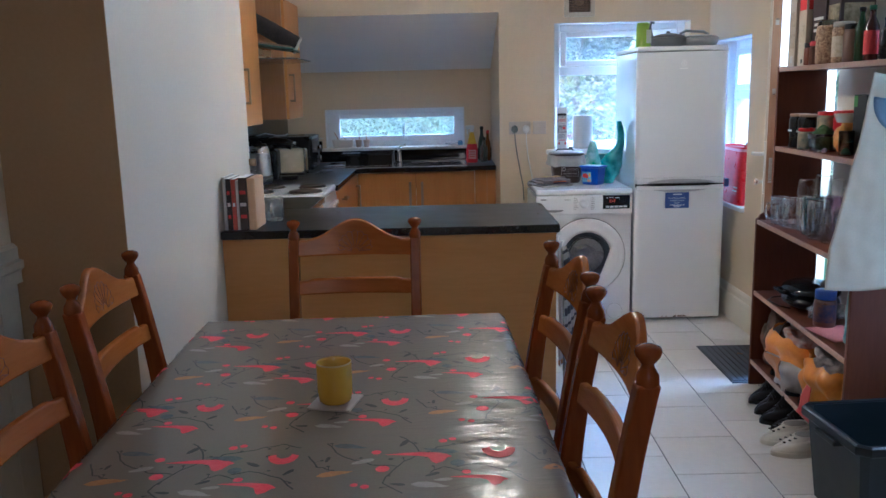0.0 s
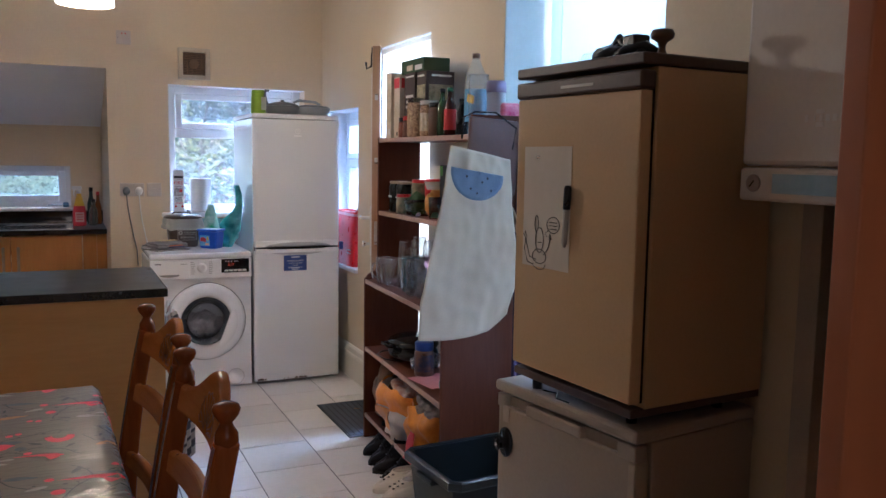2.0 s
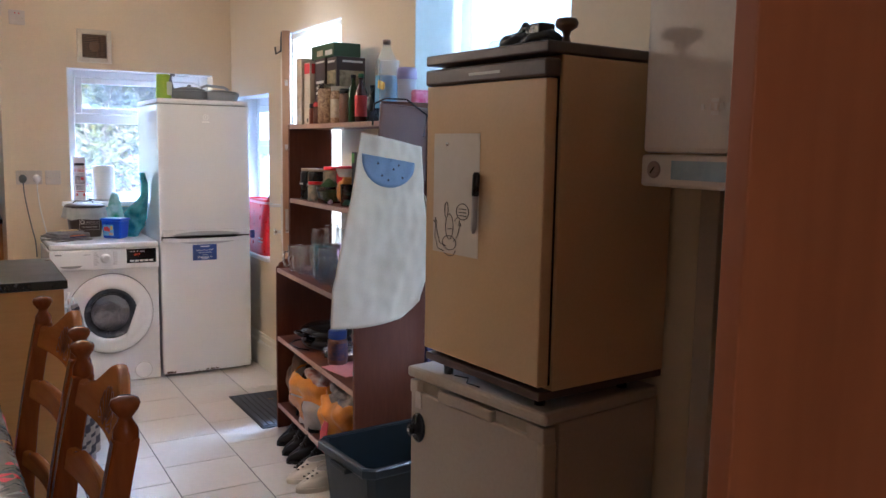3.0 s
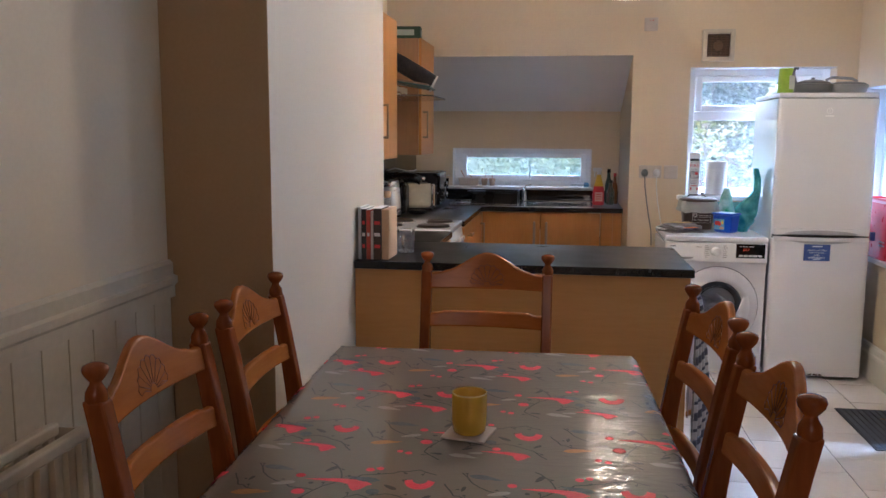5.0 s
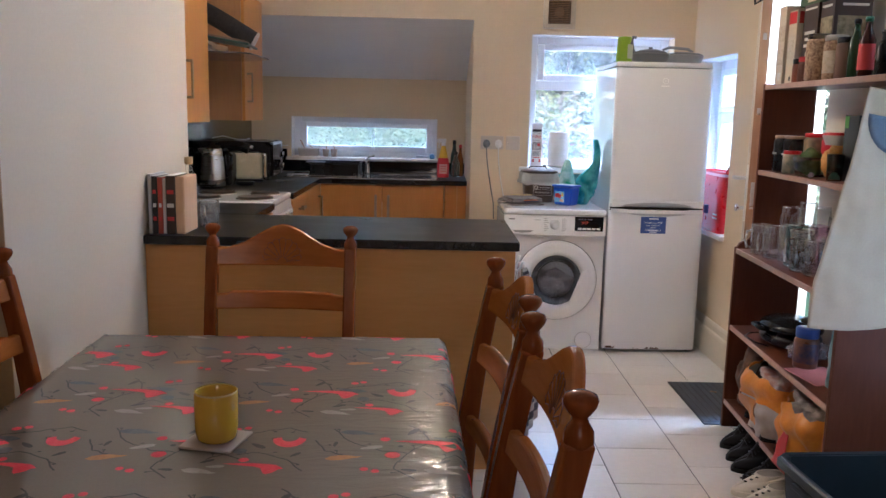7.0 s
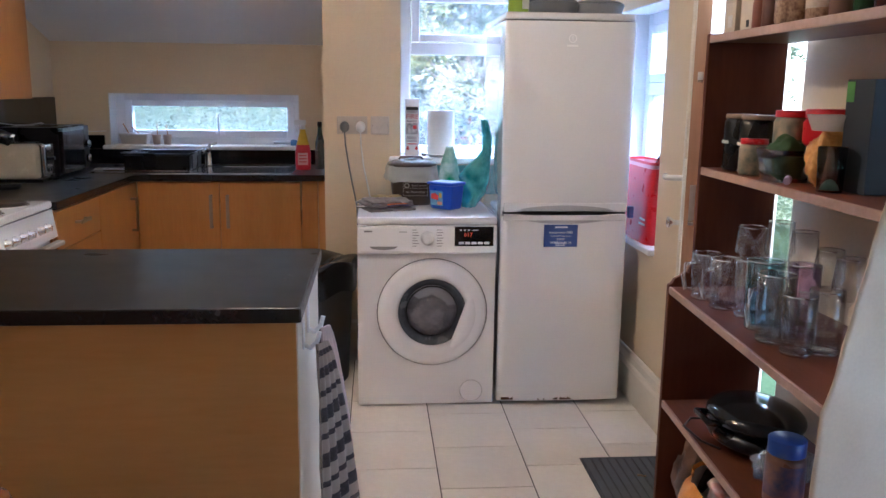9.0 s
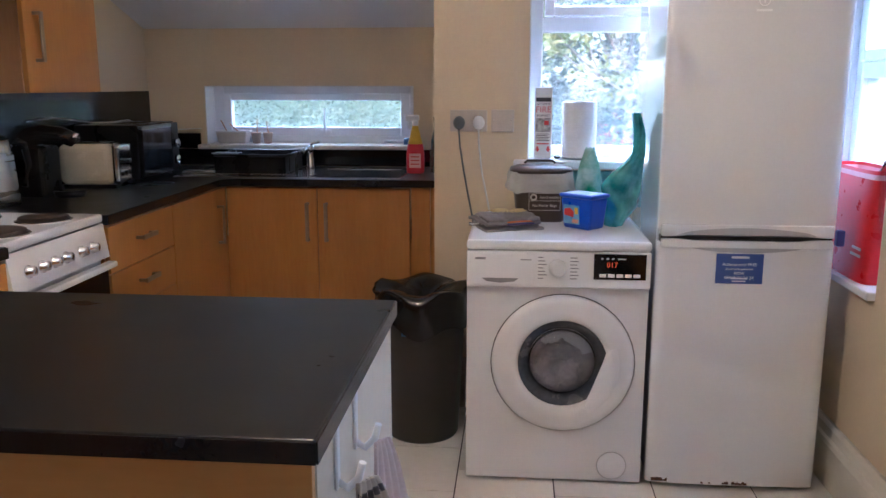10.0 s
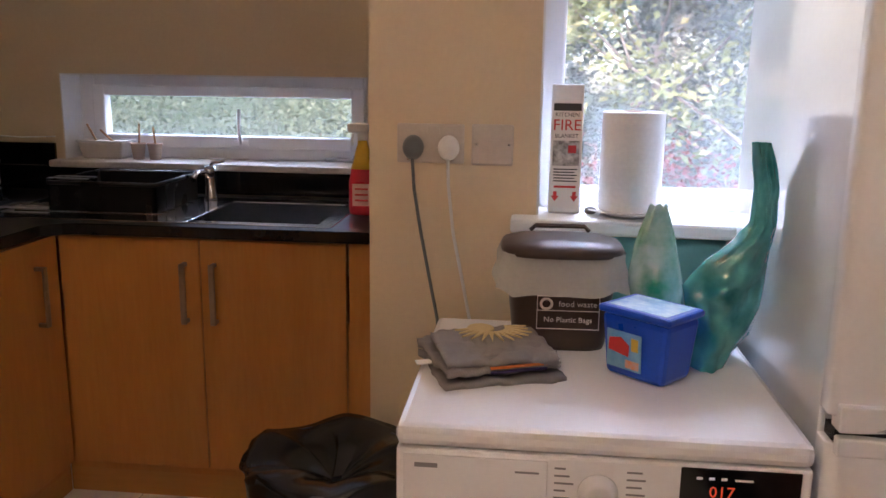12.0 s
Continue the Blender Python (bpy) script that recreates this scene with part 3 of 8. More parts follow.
def sink_run():
    bm = bmesh.new()
    bm_prism(bm, [(-1.157, 5.167), (-.535, 5.167), (-.535, 6.235), (-.49, 6.275), (-.45, 6.29), (.508, 6.29), (.508, 6.34), (-1.157, 6.34)], .871, .905, "z")
    bm_box(bm, -1.157, -.805, 6.34, 6.925, .871, .905), bm_box(bm, .295, .508, 6.34, 6.925, .871, .905), bm_box(bm, -.805, .295, 6.835, 6.925, .871, .905)
    bm_box(bm, -.805, -.165, 6.34, 6.835, .871, .903)
    w = thing("corner_worktop", "black laminate corner worktop around the sink", "worktop")
    part("slab", bm, WORKTOP, w)
    box("front_edge", -.45, .508, 6.2875, 6.2898, .873, .903, EDGEBAND, w), box("side_edge", -.5348, -.5325, 5.169, 6.235, .873, .903, EDGEBAND, w)
    b = tagged(new("splashback"), "glossy black splashback behind the worktop", kind="structure")
    box("panel", XK + .001, XK + .012, 4.155, 6.915, .907, 1.305, BLACKGLOSS, b)
    box("panel", XK + .012, .509, 6.917, 6.929, .907, .997, BLACKGLOSS, b)
    box("panel", XK + .012, -.88, 6.917, 6.929, .998, 1.08, BLACKGLOSS, b)
    c = thing("corner_base_cabinet", "maple laminate drawer and corner base cabinet beside the cooker", "cabinet")
    box("body", -1.157, -.558, 5.169, 6.318, .10, .868, MAPLE, c)
    for z0, z1 in ((.70, .862), (.545, .695), (.34, .54), (.13, .335)):
        d = box("drawer", -.556, -.538, 5.170, 5.70, z0, z1, MAPLE, c, .002)
        bar_handle(d, -.538, 5.43, (z0 + z1) / 2 + .01, .12, "+x", False)
    d = box("door", -.556, -.538, 5.704, 6.318, .13, .862, MAPLE, c, .002)
    bar_handle(d, -.538, 6.20, .70, .18, "+x")
    box("plinth", -.60, -.585, 5.17, 6.37, 0, .098, MAPLE_X, c)
    s = thing("sink_base_cabinet", "maple laminate double-door base cabinet under the sink", "cabinet")
    box("body", -.556, .40, 6.342, 6.91, .10, .62, MAPLE, s)
    for x0, x1, hx in ((-.534, -.098, -.140), (-.094, .345, -.050)):
        d = box("door", x0, x1, 6.322, 6.340, .13, .862, MAPLE, s, .002)
        bar_handle(d, hx, 6.322, .70, .185, "-y")
    box("filler_panel", .352, .440, 6.330, 6.342, .10, .868, MAPLE, s, .001)
    box("filler_panel", .442, .507, 6.342, 6.354, .10, .868, MAPLE, s, .001)
    box("plinth", -.585, .507, 6.375, 6.39, 0, .098, MAPLE_X, s)
    # sink
    k = thing("kitchen_sink", "stainless steel inset sink with a bowl and drainer", "sink")
    bm = bmesh.new()
    x0, x1, y0, y1, zt = -.80, .300, 6.335, 6.84, .9085
    bx0, bx1, by0, by1 = -.145, .250, 6.375, 6.755
    bm_box(bm, x0, bx0, y0, y1, .903, zt, .002), bm_box(bm, bx1, x1, y0, y1, .903, zt, .002)
    bm_box(bm, bx0, bx1, y0, by0, .903, zt, .002), bm_box(bm, bx0, bx1, by1, y1, .903, zt, .002)
    part("rim", bm, SINKSTEEL, k)
    bm = bmesh.new()
    for b in [(bx0 - .004, bx0, by0, by1, .74, .904), (bx1, bx1 + .004, by0, by1, .74, .904), (bx0, bx1, by0 - .004, by0, .74, .904), (bx0, bx1, by1, by1 + .004, .74, .904), (bx0 - .004, bx1 + .004, by0 - .004, by1 + .004, .735, .74)]:
        bm_box(bm, *b)
    part("bowl", bm, SINKSTEEL, k)
    bm = bmesh.new()
    for i in range(7):
        bm_box(bm, x0 + .05, bx0 - .12, 6.45 + i * .05, 6.458 + i * .05, .908, .911, .001)
    part("drainer_ribs", bm, SINKSTEEL, k)
    bm = bmesh.new()
    bm_lathe(bm, [(.026, 0), (.026, .01), (.021, .014), (.021, .09), (.023, .10), (.019, .115), (0, .118)], 18, -.242, 6.80, .908)
    bm_tube(bm, [(-.242, 6.79, .985), (-.242, 6.74, 1.01), (-.240, 6.67, 1.012), (-.240, 6.645, .995)], .010, 10)
    bm_tube(bm, [(-.242, 6.80, 1.02), (-.232, 6.80, 1.035), (-.187, 6.79, 1.045)], .007, 8)
    part("mixer_tap", bm, CHROME, k)
    # wall units
    for nm, y0, y1, z1, lab in (("wall_cabinet", 4.065, 4.50, 2.03, "maple wall cabinet beside the chimney breast"), ("wall_cabinet", 5.257, 5.75, 2.03, "maple wall cabinet with a dark side beside the hood")):
        u = thing(nm, lab, "cabinet")
        # The body beside the hood is a darker brown than its maple doors.
        box("body", XK + .001, -.842, y0, y1, 1.31, z1, wood("cabinet_side_brown", (.30, .15, .07), (.36, .19, .09), "z", .4) if y0 > 5 else MAPLE, u, .001)
        mid = (y0 + y1) / 2
        pairs = ((y0, mid - .0015, mid - .05), (mid + .0015, y1, y1 - .04)) if y1 - y0 > .6 else ((y0, y1, y0 + .06),)
        for a, b, hy in pairs:
            d = box("door", -.840, -.822, a + .001, b - .001, 1.31, z1, MAPLE, u, .002)
            bar_handle(d, -.822, hy, 1.50, .17, "+x")
    h = thing("cooker_hood", "slim cooker hood with a projecting smoked glass visor", "cooker hood")
    box("housing", XK + .001, -.90, 4.55, 5.20, 1.655, 1.72, STEEL, h, .004)
    bm = bm_prism(bmesh.new(), [(XK + .02, 4.53), (-.70, 4.53), (-.64, 4.60), (-.64, 5.05), (-.70, 5.12), (-.80, 5.22), (XK + .02, 5.22)], 1.642, 1.650, "z")
    part("visor", bm, mat("smoked_glass", (.45, .47, .48), .08, trans=.75), h)


peninsula(), sink_run()

# ---- white goods ----


def cooker():
    c = thing("electric_cooker", "white freestanding electric cooker with four solid hotplates", "cooker")
    x0, x1, y0, y1 = -1.13, -.545, 4.617, 5.160
    box("body", x0, x1 - .02, y0, y1, .02, .88, WHITEGOODS, c, .004)
    box("hob_top", x0, x1, y0, y1, .882, .912, WHITEGOODS, c, .010)
    for x, y, r in ((-.66, 4.74, .09), (-.66, 5.0, .075), (-.92, 4.74, .075), (-.92, 5.0, .09)):
        p = lathe("hotplate", [(r + .008, 0), (r + .006, .006), (r, .007), (r, .014), (r * .9, .016), (.02, .015), (0, .013)], mottled("worn_hotplate", (.03, .022, .018), (.07, .045, .03), 20, 90, .1, .5), c, 26, x, y, .912)
        lathe("chrome_ring", [(r + .011, 0), (r + .011, .004), (r + .006, .005)], CHROME, p, 26, x, y, .912)
    bm = bm_prism(bmesh.new(), [(x1 - .02, .76), (x1 + .012, .765), (x1 - .004, .879), (x1 - .02, .879)], y0, y1, "y")
    panel = part("control_panel", bm, WHITEGOODS, c)
    for i, y in enumerate((4.70, 4.77, 4.835, 4.90, 4.99, 5.06)):
        bm = bm_lathe(bmesh.new(), [(.019, 0), (.019, .004), (.015, .006), (.014, .022), (0, .024)], 16, m=Matrix.Translation((x1 + .006, y, .815)) @ Matrix.Rotation(radians(82), 4, "Y"))
        part("knob", bm, CHROME, panel, "chrome-capped control knob")
    # Solid black strip; the open gap's darkness is put into its colour.
    d = box("grill_door", x1 - .018, x1 + .006, y0 + .003, y1 - .003, .62, .735, BLACKGLOSS, c, .004, label="black strip standing for the dark open gap under the control panel")
    box("door_handle", x1 + .006, x1 + .042, y0 + .003, y1 - .003, .732, .752, WHITEGOODS, d, .006)
    o = box("oven_door", x1 - .018, x1 + .006, y0 + .003, y1 - .003, .12, .60, WHITEGOODS, c, .004)
    box("oven_glass", x1 + .006, x1 + .010, y0 + .06, y1 - .06, .18, .52, BLACKGLOSS, o)
    box("door_handle", x1 + .006, x1 + .04, y0 + .02, y1 - .02, .575, .597, WHITEGOODS, o, .006)


def washing_machine():
    w = thing("washing_machine", "white front-loading washing machine with grey laundry inside", "washing machine")
    x0, x1, y0, y1, z1 = .684, 1.276, 5.175, 5.70, .846
    cx, cz = 1.004, .425
    # front with a round opening
    bm = bmesh.new()
    seg = 40
    R = .240
    ring_f = [bm.verts.new((cx + R * math.cos(2 * math.pi * i / seg), y0, cz + R * math.sin(2 * math.pi * i / seg))) for i in range(seg)]
    ring_b = [bm.verts.new((v.co.x, y0 + .05, v.co.z)) for v in ring_f]
    X0, X1, Z0, Z1 = x0, x1, .008, .686

    def out(i):
        a = 2 * math.pi * i / seg
        dx, dz = math.cos(a), math.sin(a)
        k = min((X1 - cx) / dx if dx > 1e-6 else (X0 - cx) / dx if dx < -1e-6 else 9, (Z1 - cz) / dz if dz > 1e-6 else (Z0 - cz) / dz if dz < -1e-6 else 9)
        return cx + dx * k, cz + dz * k
    outer = [bm.verts.new((out(i)[0], y0, out(i)[1])) for i in range(seg)]
    for i in range(seg):
        j = (i + 1) % seg
        bm.faces.new((ring_f[i], ring_f[j], outer[j], outer[i]))
        bm.faces.new((ring_b[i], ring_b[j], ring_f[j], ring_f[i]))
    for X, Z in ((X0, Z0), (X1, Z0), (X1, Z1), (X0, Z1)):
        c = bm.verts.new((X, y0, Z))
        near = sorted(range(seg), key=lambda i: (outer[i].co - c.co).length)
        pick = sorted([i for i in near[:4]], key=lambda i: i)
        for i in range(seg):
            a, b = outer[i], outer[(i + 1) % seg]
            on = lambda v: (abs(v.co.x - X) < 1e-6, abs(v.co.z - Z) < 1e-6)
            if on(a) != on(b) and any(on(a)) and any(on(b)) and (on(a)[0] or on(b)[0]) and (on(a)[1] or on(b)[1]):
                bm.faces.new((a, b, c))
    part("front_panel", bm, WHITEGOODS, w)
    bm = bmesh.new()
    for b in [(x0, x0 + .01, y0 + .002, y1, .008, .80), (x1 - .01, x1, y0 + .002, y1, .008, .80), (x0 + .01, x1 - .01, y1 - .01, y1, .008, .80), (x0 + .01, x1 - .01, y0 + .06, y0 + .07, .02, .68)]:
        bm_box(bm, *b, .002)
    part("body", bm, WHITEGOODS, w)
    box("lid", x0 - .001, x1 + .001, y0 - .032, y1, .812, z1, WHITEGOODS, w, .012)
    p = box("control_panel", x0, x1, y0 - .030, y0 + .02, .690, .811, WHITEGOODS, w, .006)
    dr = box("detergent_drawer", x0 + .012, x0 + .222, y0 - .0340, y0 - .0300, .70, .802, WHITEGOODS, w, .002)
    bm = bm_prism(bmesh.new(), [(x0 + .05, .722), (x0 + .17, .722), (x0 + .155, .711), (x0 + .11, .706), (x0 + .065, .711)], y0 - .0355, y0 - .0341, "y")
    part("finger_slot", bm, mat("slot_shadow_grey", (.25, .25, .26), .5), dr)
    k = Matrix.Translation((x0 + .295, y0 - .0305, .757)) @ Matrix.Rotation(radians(90), 4, "X")
    part("program_dial", bm_lathe(bmesh.new(), [(.029, 0), (.029, .004), (.025, .006), (.023, .022), (.018, .025), (0, .025)], 28, m=k), WHITEGOODS, w, "white round program dial")
    ink = mat("grey_print", (.22, .22, .24), .6)
    bm = bmesh.new()
    for i in range(7):
        z = .790 - i * .0115
        bm_box(bm, x0 + .232, x0 + .232 + .016 + .006 * (i % 3), y0 - .0306, y0 - .0302, z, z + .003)
        bm_box(bm, x0 + .335, x0 + .335 + .022 + .005 * (i % 2), y0 - .0306, y0 - .0302, z, z + .003)
    bm_box(bm, x0 + .175, x0 + .21, y0 - .0346, y0 - .0342, .782, .785)
    part("printed_marks", bm, ink, w)
    bm = bm_box(bmesh.new(), x0 + .028, x0 + .062, y0 - .0346, y0 - .0342, .783, .790)
    part("badge", bm, ink, dr)
    bx0, bx1 = x0 + .410, x0 + .576
    s = box("display_panel", bx0, bx1, y0 - .0325, y0 - .0301, .722, .806, BLACKGLOSS, w, .001, label="glossy black display panel with red digits")
    red = mat("red_led", (.5, .05, .02), .5, emit=(1, .12, .03), power=0.12)
    writing("display_digits", "017", .024, at(bx0 + .058, y0 - .0327, .770), red, s)
    wb = mat("button_white", (.75, .75, .75), .4)
    for i in range(5):
        box("button", bx0 + .018 + i * .027, bx0 + .040 + i * .027, y0 - .0345, y0 - .0325, .730, .741, wb, s, .001)
    bm = bmesh.new()
    for i in range(3):
        bm_box(bm, bx0 + .022 + i * .017, bx0 + .030 + i * .017, y0 - .0329, y0 - .0325, .789, .793)
    bm_box(bm, bx0 + .075, bx0 + .10, y0 - .0329, y0 - .0325, .789, .792)
    part("symbols", bm, wb, s)
    # porthole door
    D = Matrix.Translation((cx, y0, cz)) @ Matrix.Rotation(radians(90), 4, "X")
    part("door_seam", bm_lathe(bmesh.new(), [(.241, -.03), (.2405, -.003), (.236, -.003), (.236, -.03)], 48, m=D, cap=False), mat("seam_grey", (.12, .12, .13), .5), w)
    door = part("porthole_door", bm_lathe(bmesh.new(), [(.236, -.01), (.2355, .010), (.228, .020), (.210, .026), (.182, .030), (.164, .026), (.152, .014), (.147, 0), (.147, -.03)], 48, m=D, cap=False), WHITEGOODS, w, "white ring door with a recessed grip")
    part("seal", bm_lathe(bmesh.new(), [(.148, .004), (.142, .006), (.132, -.004), (.116, -.020), (.110, -.045)], 44, m=D, cap=False), mottled("grey_door_bezel", (.05, .055, .065), (.09, .10, .12), 8, 60, .05, .25), door)
    part("door_glass", bm_lathe(bmesh.new(), [(.112, -.030), (.106, -.012), (.08, .002), (.035, .009), (0, .010)], 40, m=D), mat("porthole_glass", (.75, .78, .82), .03, trans=1.0), door, "round porthole glass")
    bm = bmesh.new()
    n = 22
    cols = []
    for i in range(n + 1):
        t = i / n
        a = radians(-62 + 84 * t)
        k = math.sin(math.pi * t) ** .7
        ri, ro = .158 - .040 * k, .186
        cols.append([bm.verts.new(D @ Vector((q * math.cos(a), q * math.sin(a), h))) for q, h in ((ri + .004, .006), (ri, .026), (ri + .006, .034), (.172, .036), (ro, .030))])
    for p, q in zip(cols, cols[1:]):
        for h in range(4):
            bm.faces.new((p[h], p[h + 1], q[h + 1], q[h])).smooth = True
    part("door_grip", bm, WHITEGOODS, door)
    part("drum", bm_lathe(bmesh.new(), [(.14, -.05), (.17, -.058), (.20, -.30), (0, -.32)], 36, m=D, cap=False), mottled("drum_steel", (.10, .10, .11), (.2, .2, .21), 30, 100, .2, .4, metal=.7), w)
    part("filter_cover", bm_lathe(bmesh.new(), [(.048, 0), (.048, .0015), (.046, .0025), (0, .0025)], 32, m=Matrix.Translation((x0 + .495, y0, .065)) @ Matrix.Rotation(radians(90), 4, "X")), WHITEGOODS, w)
    part("filter_seam", bm_lathe(bmesh.new(), [(.0505, 0), (.0505, .001), (.048, .001)], 32, m=Matrix.Translation((x0 + .495, y0, .065)) @ Matrix.Rotation(radians(90), 4, "X"), cap=False), mat("light_seam", (.45, .45, .46), .5), w)
    l = crumple("laundry", .105, .07, .09, 5, (.020, .05), seed=3)
    tagged(part("laundry_load", l, mottled("grey_laundry", (.42, .39, .42), (.62, .58, .60), 14, 80, .4, .9), None, "", pose(cx - .01, y0 + .085, cz - .035)), "grey laundry in the drum of the washing machine", "laundry")


def crumple(name, rx, ry, rz, cuts, amp, seed=0, base=None):
    """A soft crumpled lump."""
    bm = bmesh.new()
    bmesh.ops.create_icosphere(bm, subdivisions=cuts, radius=1)
    for v in bm.verts:
        d = v.co.normalized()
        q = d * 2.1 + Vector((seed * 3.1, seed, 0))
        k = 1 + amp[0] * 10 * noise.noise(q) + amp[1] * 3 * abs(noise.noise(q * 2.7)) - amp[1] * 2 * abs(noise.noise(q * 5.3))
        v.co = Vector((d.x * rx, d.y * ry, d.z * rz)) * k
        if base is not None and v.co.z < -rz * base:
            v.co.z = -rz * base
    for f in bm.faces:
        f.smooth = True
    return bm


def fridge_freezer():
    f = thing("fridge_freezer", "tall white fridge freezer with chipped rusty bottom edge", "fridge freezer")
    x0, x1, y0, y1, z1 = 1.294, 1.842, 5.155, 5.80, 1.69
    box("body", x0 + .004, x1 - .004, y0 + .055, y1, .03, z1 - .03, SIDEGLOSS, f, .006)
    box("top_cover", x0, x1, y0 + .02, y1, z1 - .029, z1, WHITEGOODS, f, .010)

    def door(name, z0, z1):
        out = [(x0, y0 + .054), (x0, y0 + .020)]
        for i in range(1, 6):
            a = math.pi / 2 * i / 6
            out.append((x0 + .045 * (1 - math.cos(a)), y0 + .020 - .014 * math.sin(a)))
        for i in range(9):
            s = i / 8
            out.append((x0 + .05 + (x1 - x0 - .10) * s, y0 + .006 - .006 * math.sin(math.pi * s)))
        for i in range(5, 0, -1):
            a = math.pi / 2 * i / 6
            out.append((x1 - .045 * (1 - math.cos(a)), y0 + .020 - .014 * math.sin(a)))
        out += [(x1, y0 + .020), (x1, y0 + .054)]
        bm = bm_prism(bmesh.new(), out, z0, z1, "z")
        for fc in bm.faces:
            fc.smooth = len(fc.verts) == 4
        return part(name, bm, WHITEGOODS, f, bevel=.003)
    up = door("fridge_door", .885, 1.655)
    low = door("freezer_door", .018, .845)
    # grips along the split
    for nm, par, za, zb, s in (("grip", up, .872, .93, 1), ("grip", low, .80, .862, -1)):
        bm = bmesh.new()
        n = 16
        top, bot = [], []
        for i in range(n + 1):
            t = i / n
            x = x0 + .01 + (x1 - x0 - .02) * t
            k = min(1, max(0, (min(t, 1 - t) - .10) / .10))
            if s > 0:
                hi, lo = .884 + .0 * k, .866 + .010 * k
                hi = .905
            else:
                hi, lo = .858 - .006 * k, .83
            top.append((x, hi)), bot.append((x, lo))
        bm_prism(bm, top + bot[::-1], y0 - .004, y0 + .03, "y")
        part(nm, bm, WHITEGOODS, par, bevel=.003)
    bm = bm_prism(bmesh.new(), [(x0 + .06, .925), (x1 - .06, .925), (x1 - .12, .893), (x0 + .12, .893)][::-1], y0 - .0055, y0 - .004, "y")
    grey = mat("moulded_grey", (.44, .45, .48), .4)
    bm2 = bmesh.new()
    N = 14
    bm_prism(bm2, [(x0 + .06 + (x1 - x0 - .12) * i / N, .845) for i in range(N + 1)] + [(x1 - .06 - (x1 - x0 - .12) * i / N, .845 - .030 * math.sin(math.pi * i / N) ** .6) for i in range(N + 1)], y0 - .0015, y0 + .004, "y")
    part("grip_recess", bm2, grey, low)
    bm3 = bmesh.new()
    bm_prism(bm3, [(x0 + .06 + (x1 - x0 - .12) * i / N, .872) for i in range(N + 1)] + [(x1 - .06 - (x1 - x0 - .12) * i / N, .872 + .024 * math.sin(math.pi * i / N) ** .6) for i in range(N + 1)], y0 - .006, y0 - .0035, "y")
    part("grip_recess", bm3, grey, up)
    bm.free()
    box("gap", x0 + .01, x1 - .01, y0 + .012, y0 + .05, .8455, .8655, BLACK, f)
    # blue notice
    lab = box("label", 1.478, 1.624, y0 - .0035, y0 - .002, .716, .813, mat("label_blue", (.045, .09, .32), .4), low, label="blue printed notice")
    ink = mat("label_white_ink", (.7, .74, .85), .5)
    for i, (tx, sz) in enumerate((("", .012), ("Activate your FREE", .0135), ("5 year parts guarantee", .0095), ("NOW", .0125), ("08448 24 24 24", .0145), ("", .009))):
        if tx:
            writing("label_text", tx, sz, at(1.551, y0 - .0040, .793 - i * .0145), ink, lab)
    bm = bmesh.new()
    bm_box(bm, 1.525, 1.580, y0 - .0040, y0 - .0036, .798, .805)
    bm_box(bm, 1.525, 1.578, y0 - .0040, y0 - .0036, .7305, .735), bm_box(bm, 1.530, 1.572, y0 - .0040, y0 - .0036, .722, .726)
    part("label_bars", bm, ink, lab)
    # maker's mark, plain shapes
    mk = mat("emblem_white", (.95, .96, .97), .3)
    bm = bmesh.new()
    M = Matrix.Translation((1.570, y0 - .0022, 1.585)) @ Matrix.Rotation(radians(90), 4, "X")
    bm_lathe(bm, [(.017, 0), (.017, .0015), (.014, .0015), (.014, 0)], 24, m=M, cap=False)
    bm_box(bm, 1.5685, 1.5715, y0 - .0038, y0 - .0022, 1.578, 1.594)
    bm_box(bm, 1.547, 1.593, y0 - .0038, y0 - .0022, 1.553, 1.560)
    part("emblem", bm, mk, up)
    # chipped enamel and rust along the bottom edge
    rust = mottled("rust_chips", (.05, .03, .02), (.14, .06, .03), 30, 90, .5, .9)
    bm = bmesh.new()
    rnd = random.Random(5)
    for xa, xb, h in ((1.312, 1.365, .012), (1.475, 1.482, .004), (1.50, 1.507, .004), (1.545, 1.565, .008), (1.575, 1.625, .011)):
        n = max(3, int((xb - xa) / .006))
        t = [(xa + (xb - xa) * i / n, .026 + h * rnd.uniform(.2, 1)) for i in range(n + 1)]
        b = [(xb - (xb - xa) * i / n, .024) for i in range(n + 1)]
        yy = y0 + (.008 if xa < 1.35 else .0015)
        bm_prism(bm, t + b, yy - .003 - (.001 if xa > 1.35 else 0), yy + .01, "y")
    part("rust_patch", bm, rust, low, "brown rust where the enamel has chipped")
    box("plinth", x0 + .02, x1 - .02, y0 + .06, y0 + .08, 0, .028, BLACK, f)
    for x in (x0 + .06, x1 - .06):
        for y in (y0 + .10, y1 - .06):
            lathe("foot", [(.018, 0), (.018, .03)], BLACK, f, 12, x, y, 0)


cooker(), washing_machine(), fridge_freezer()


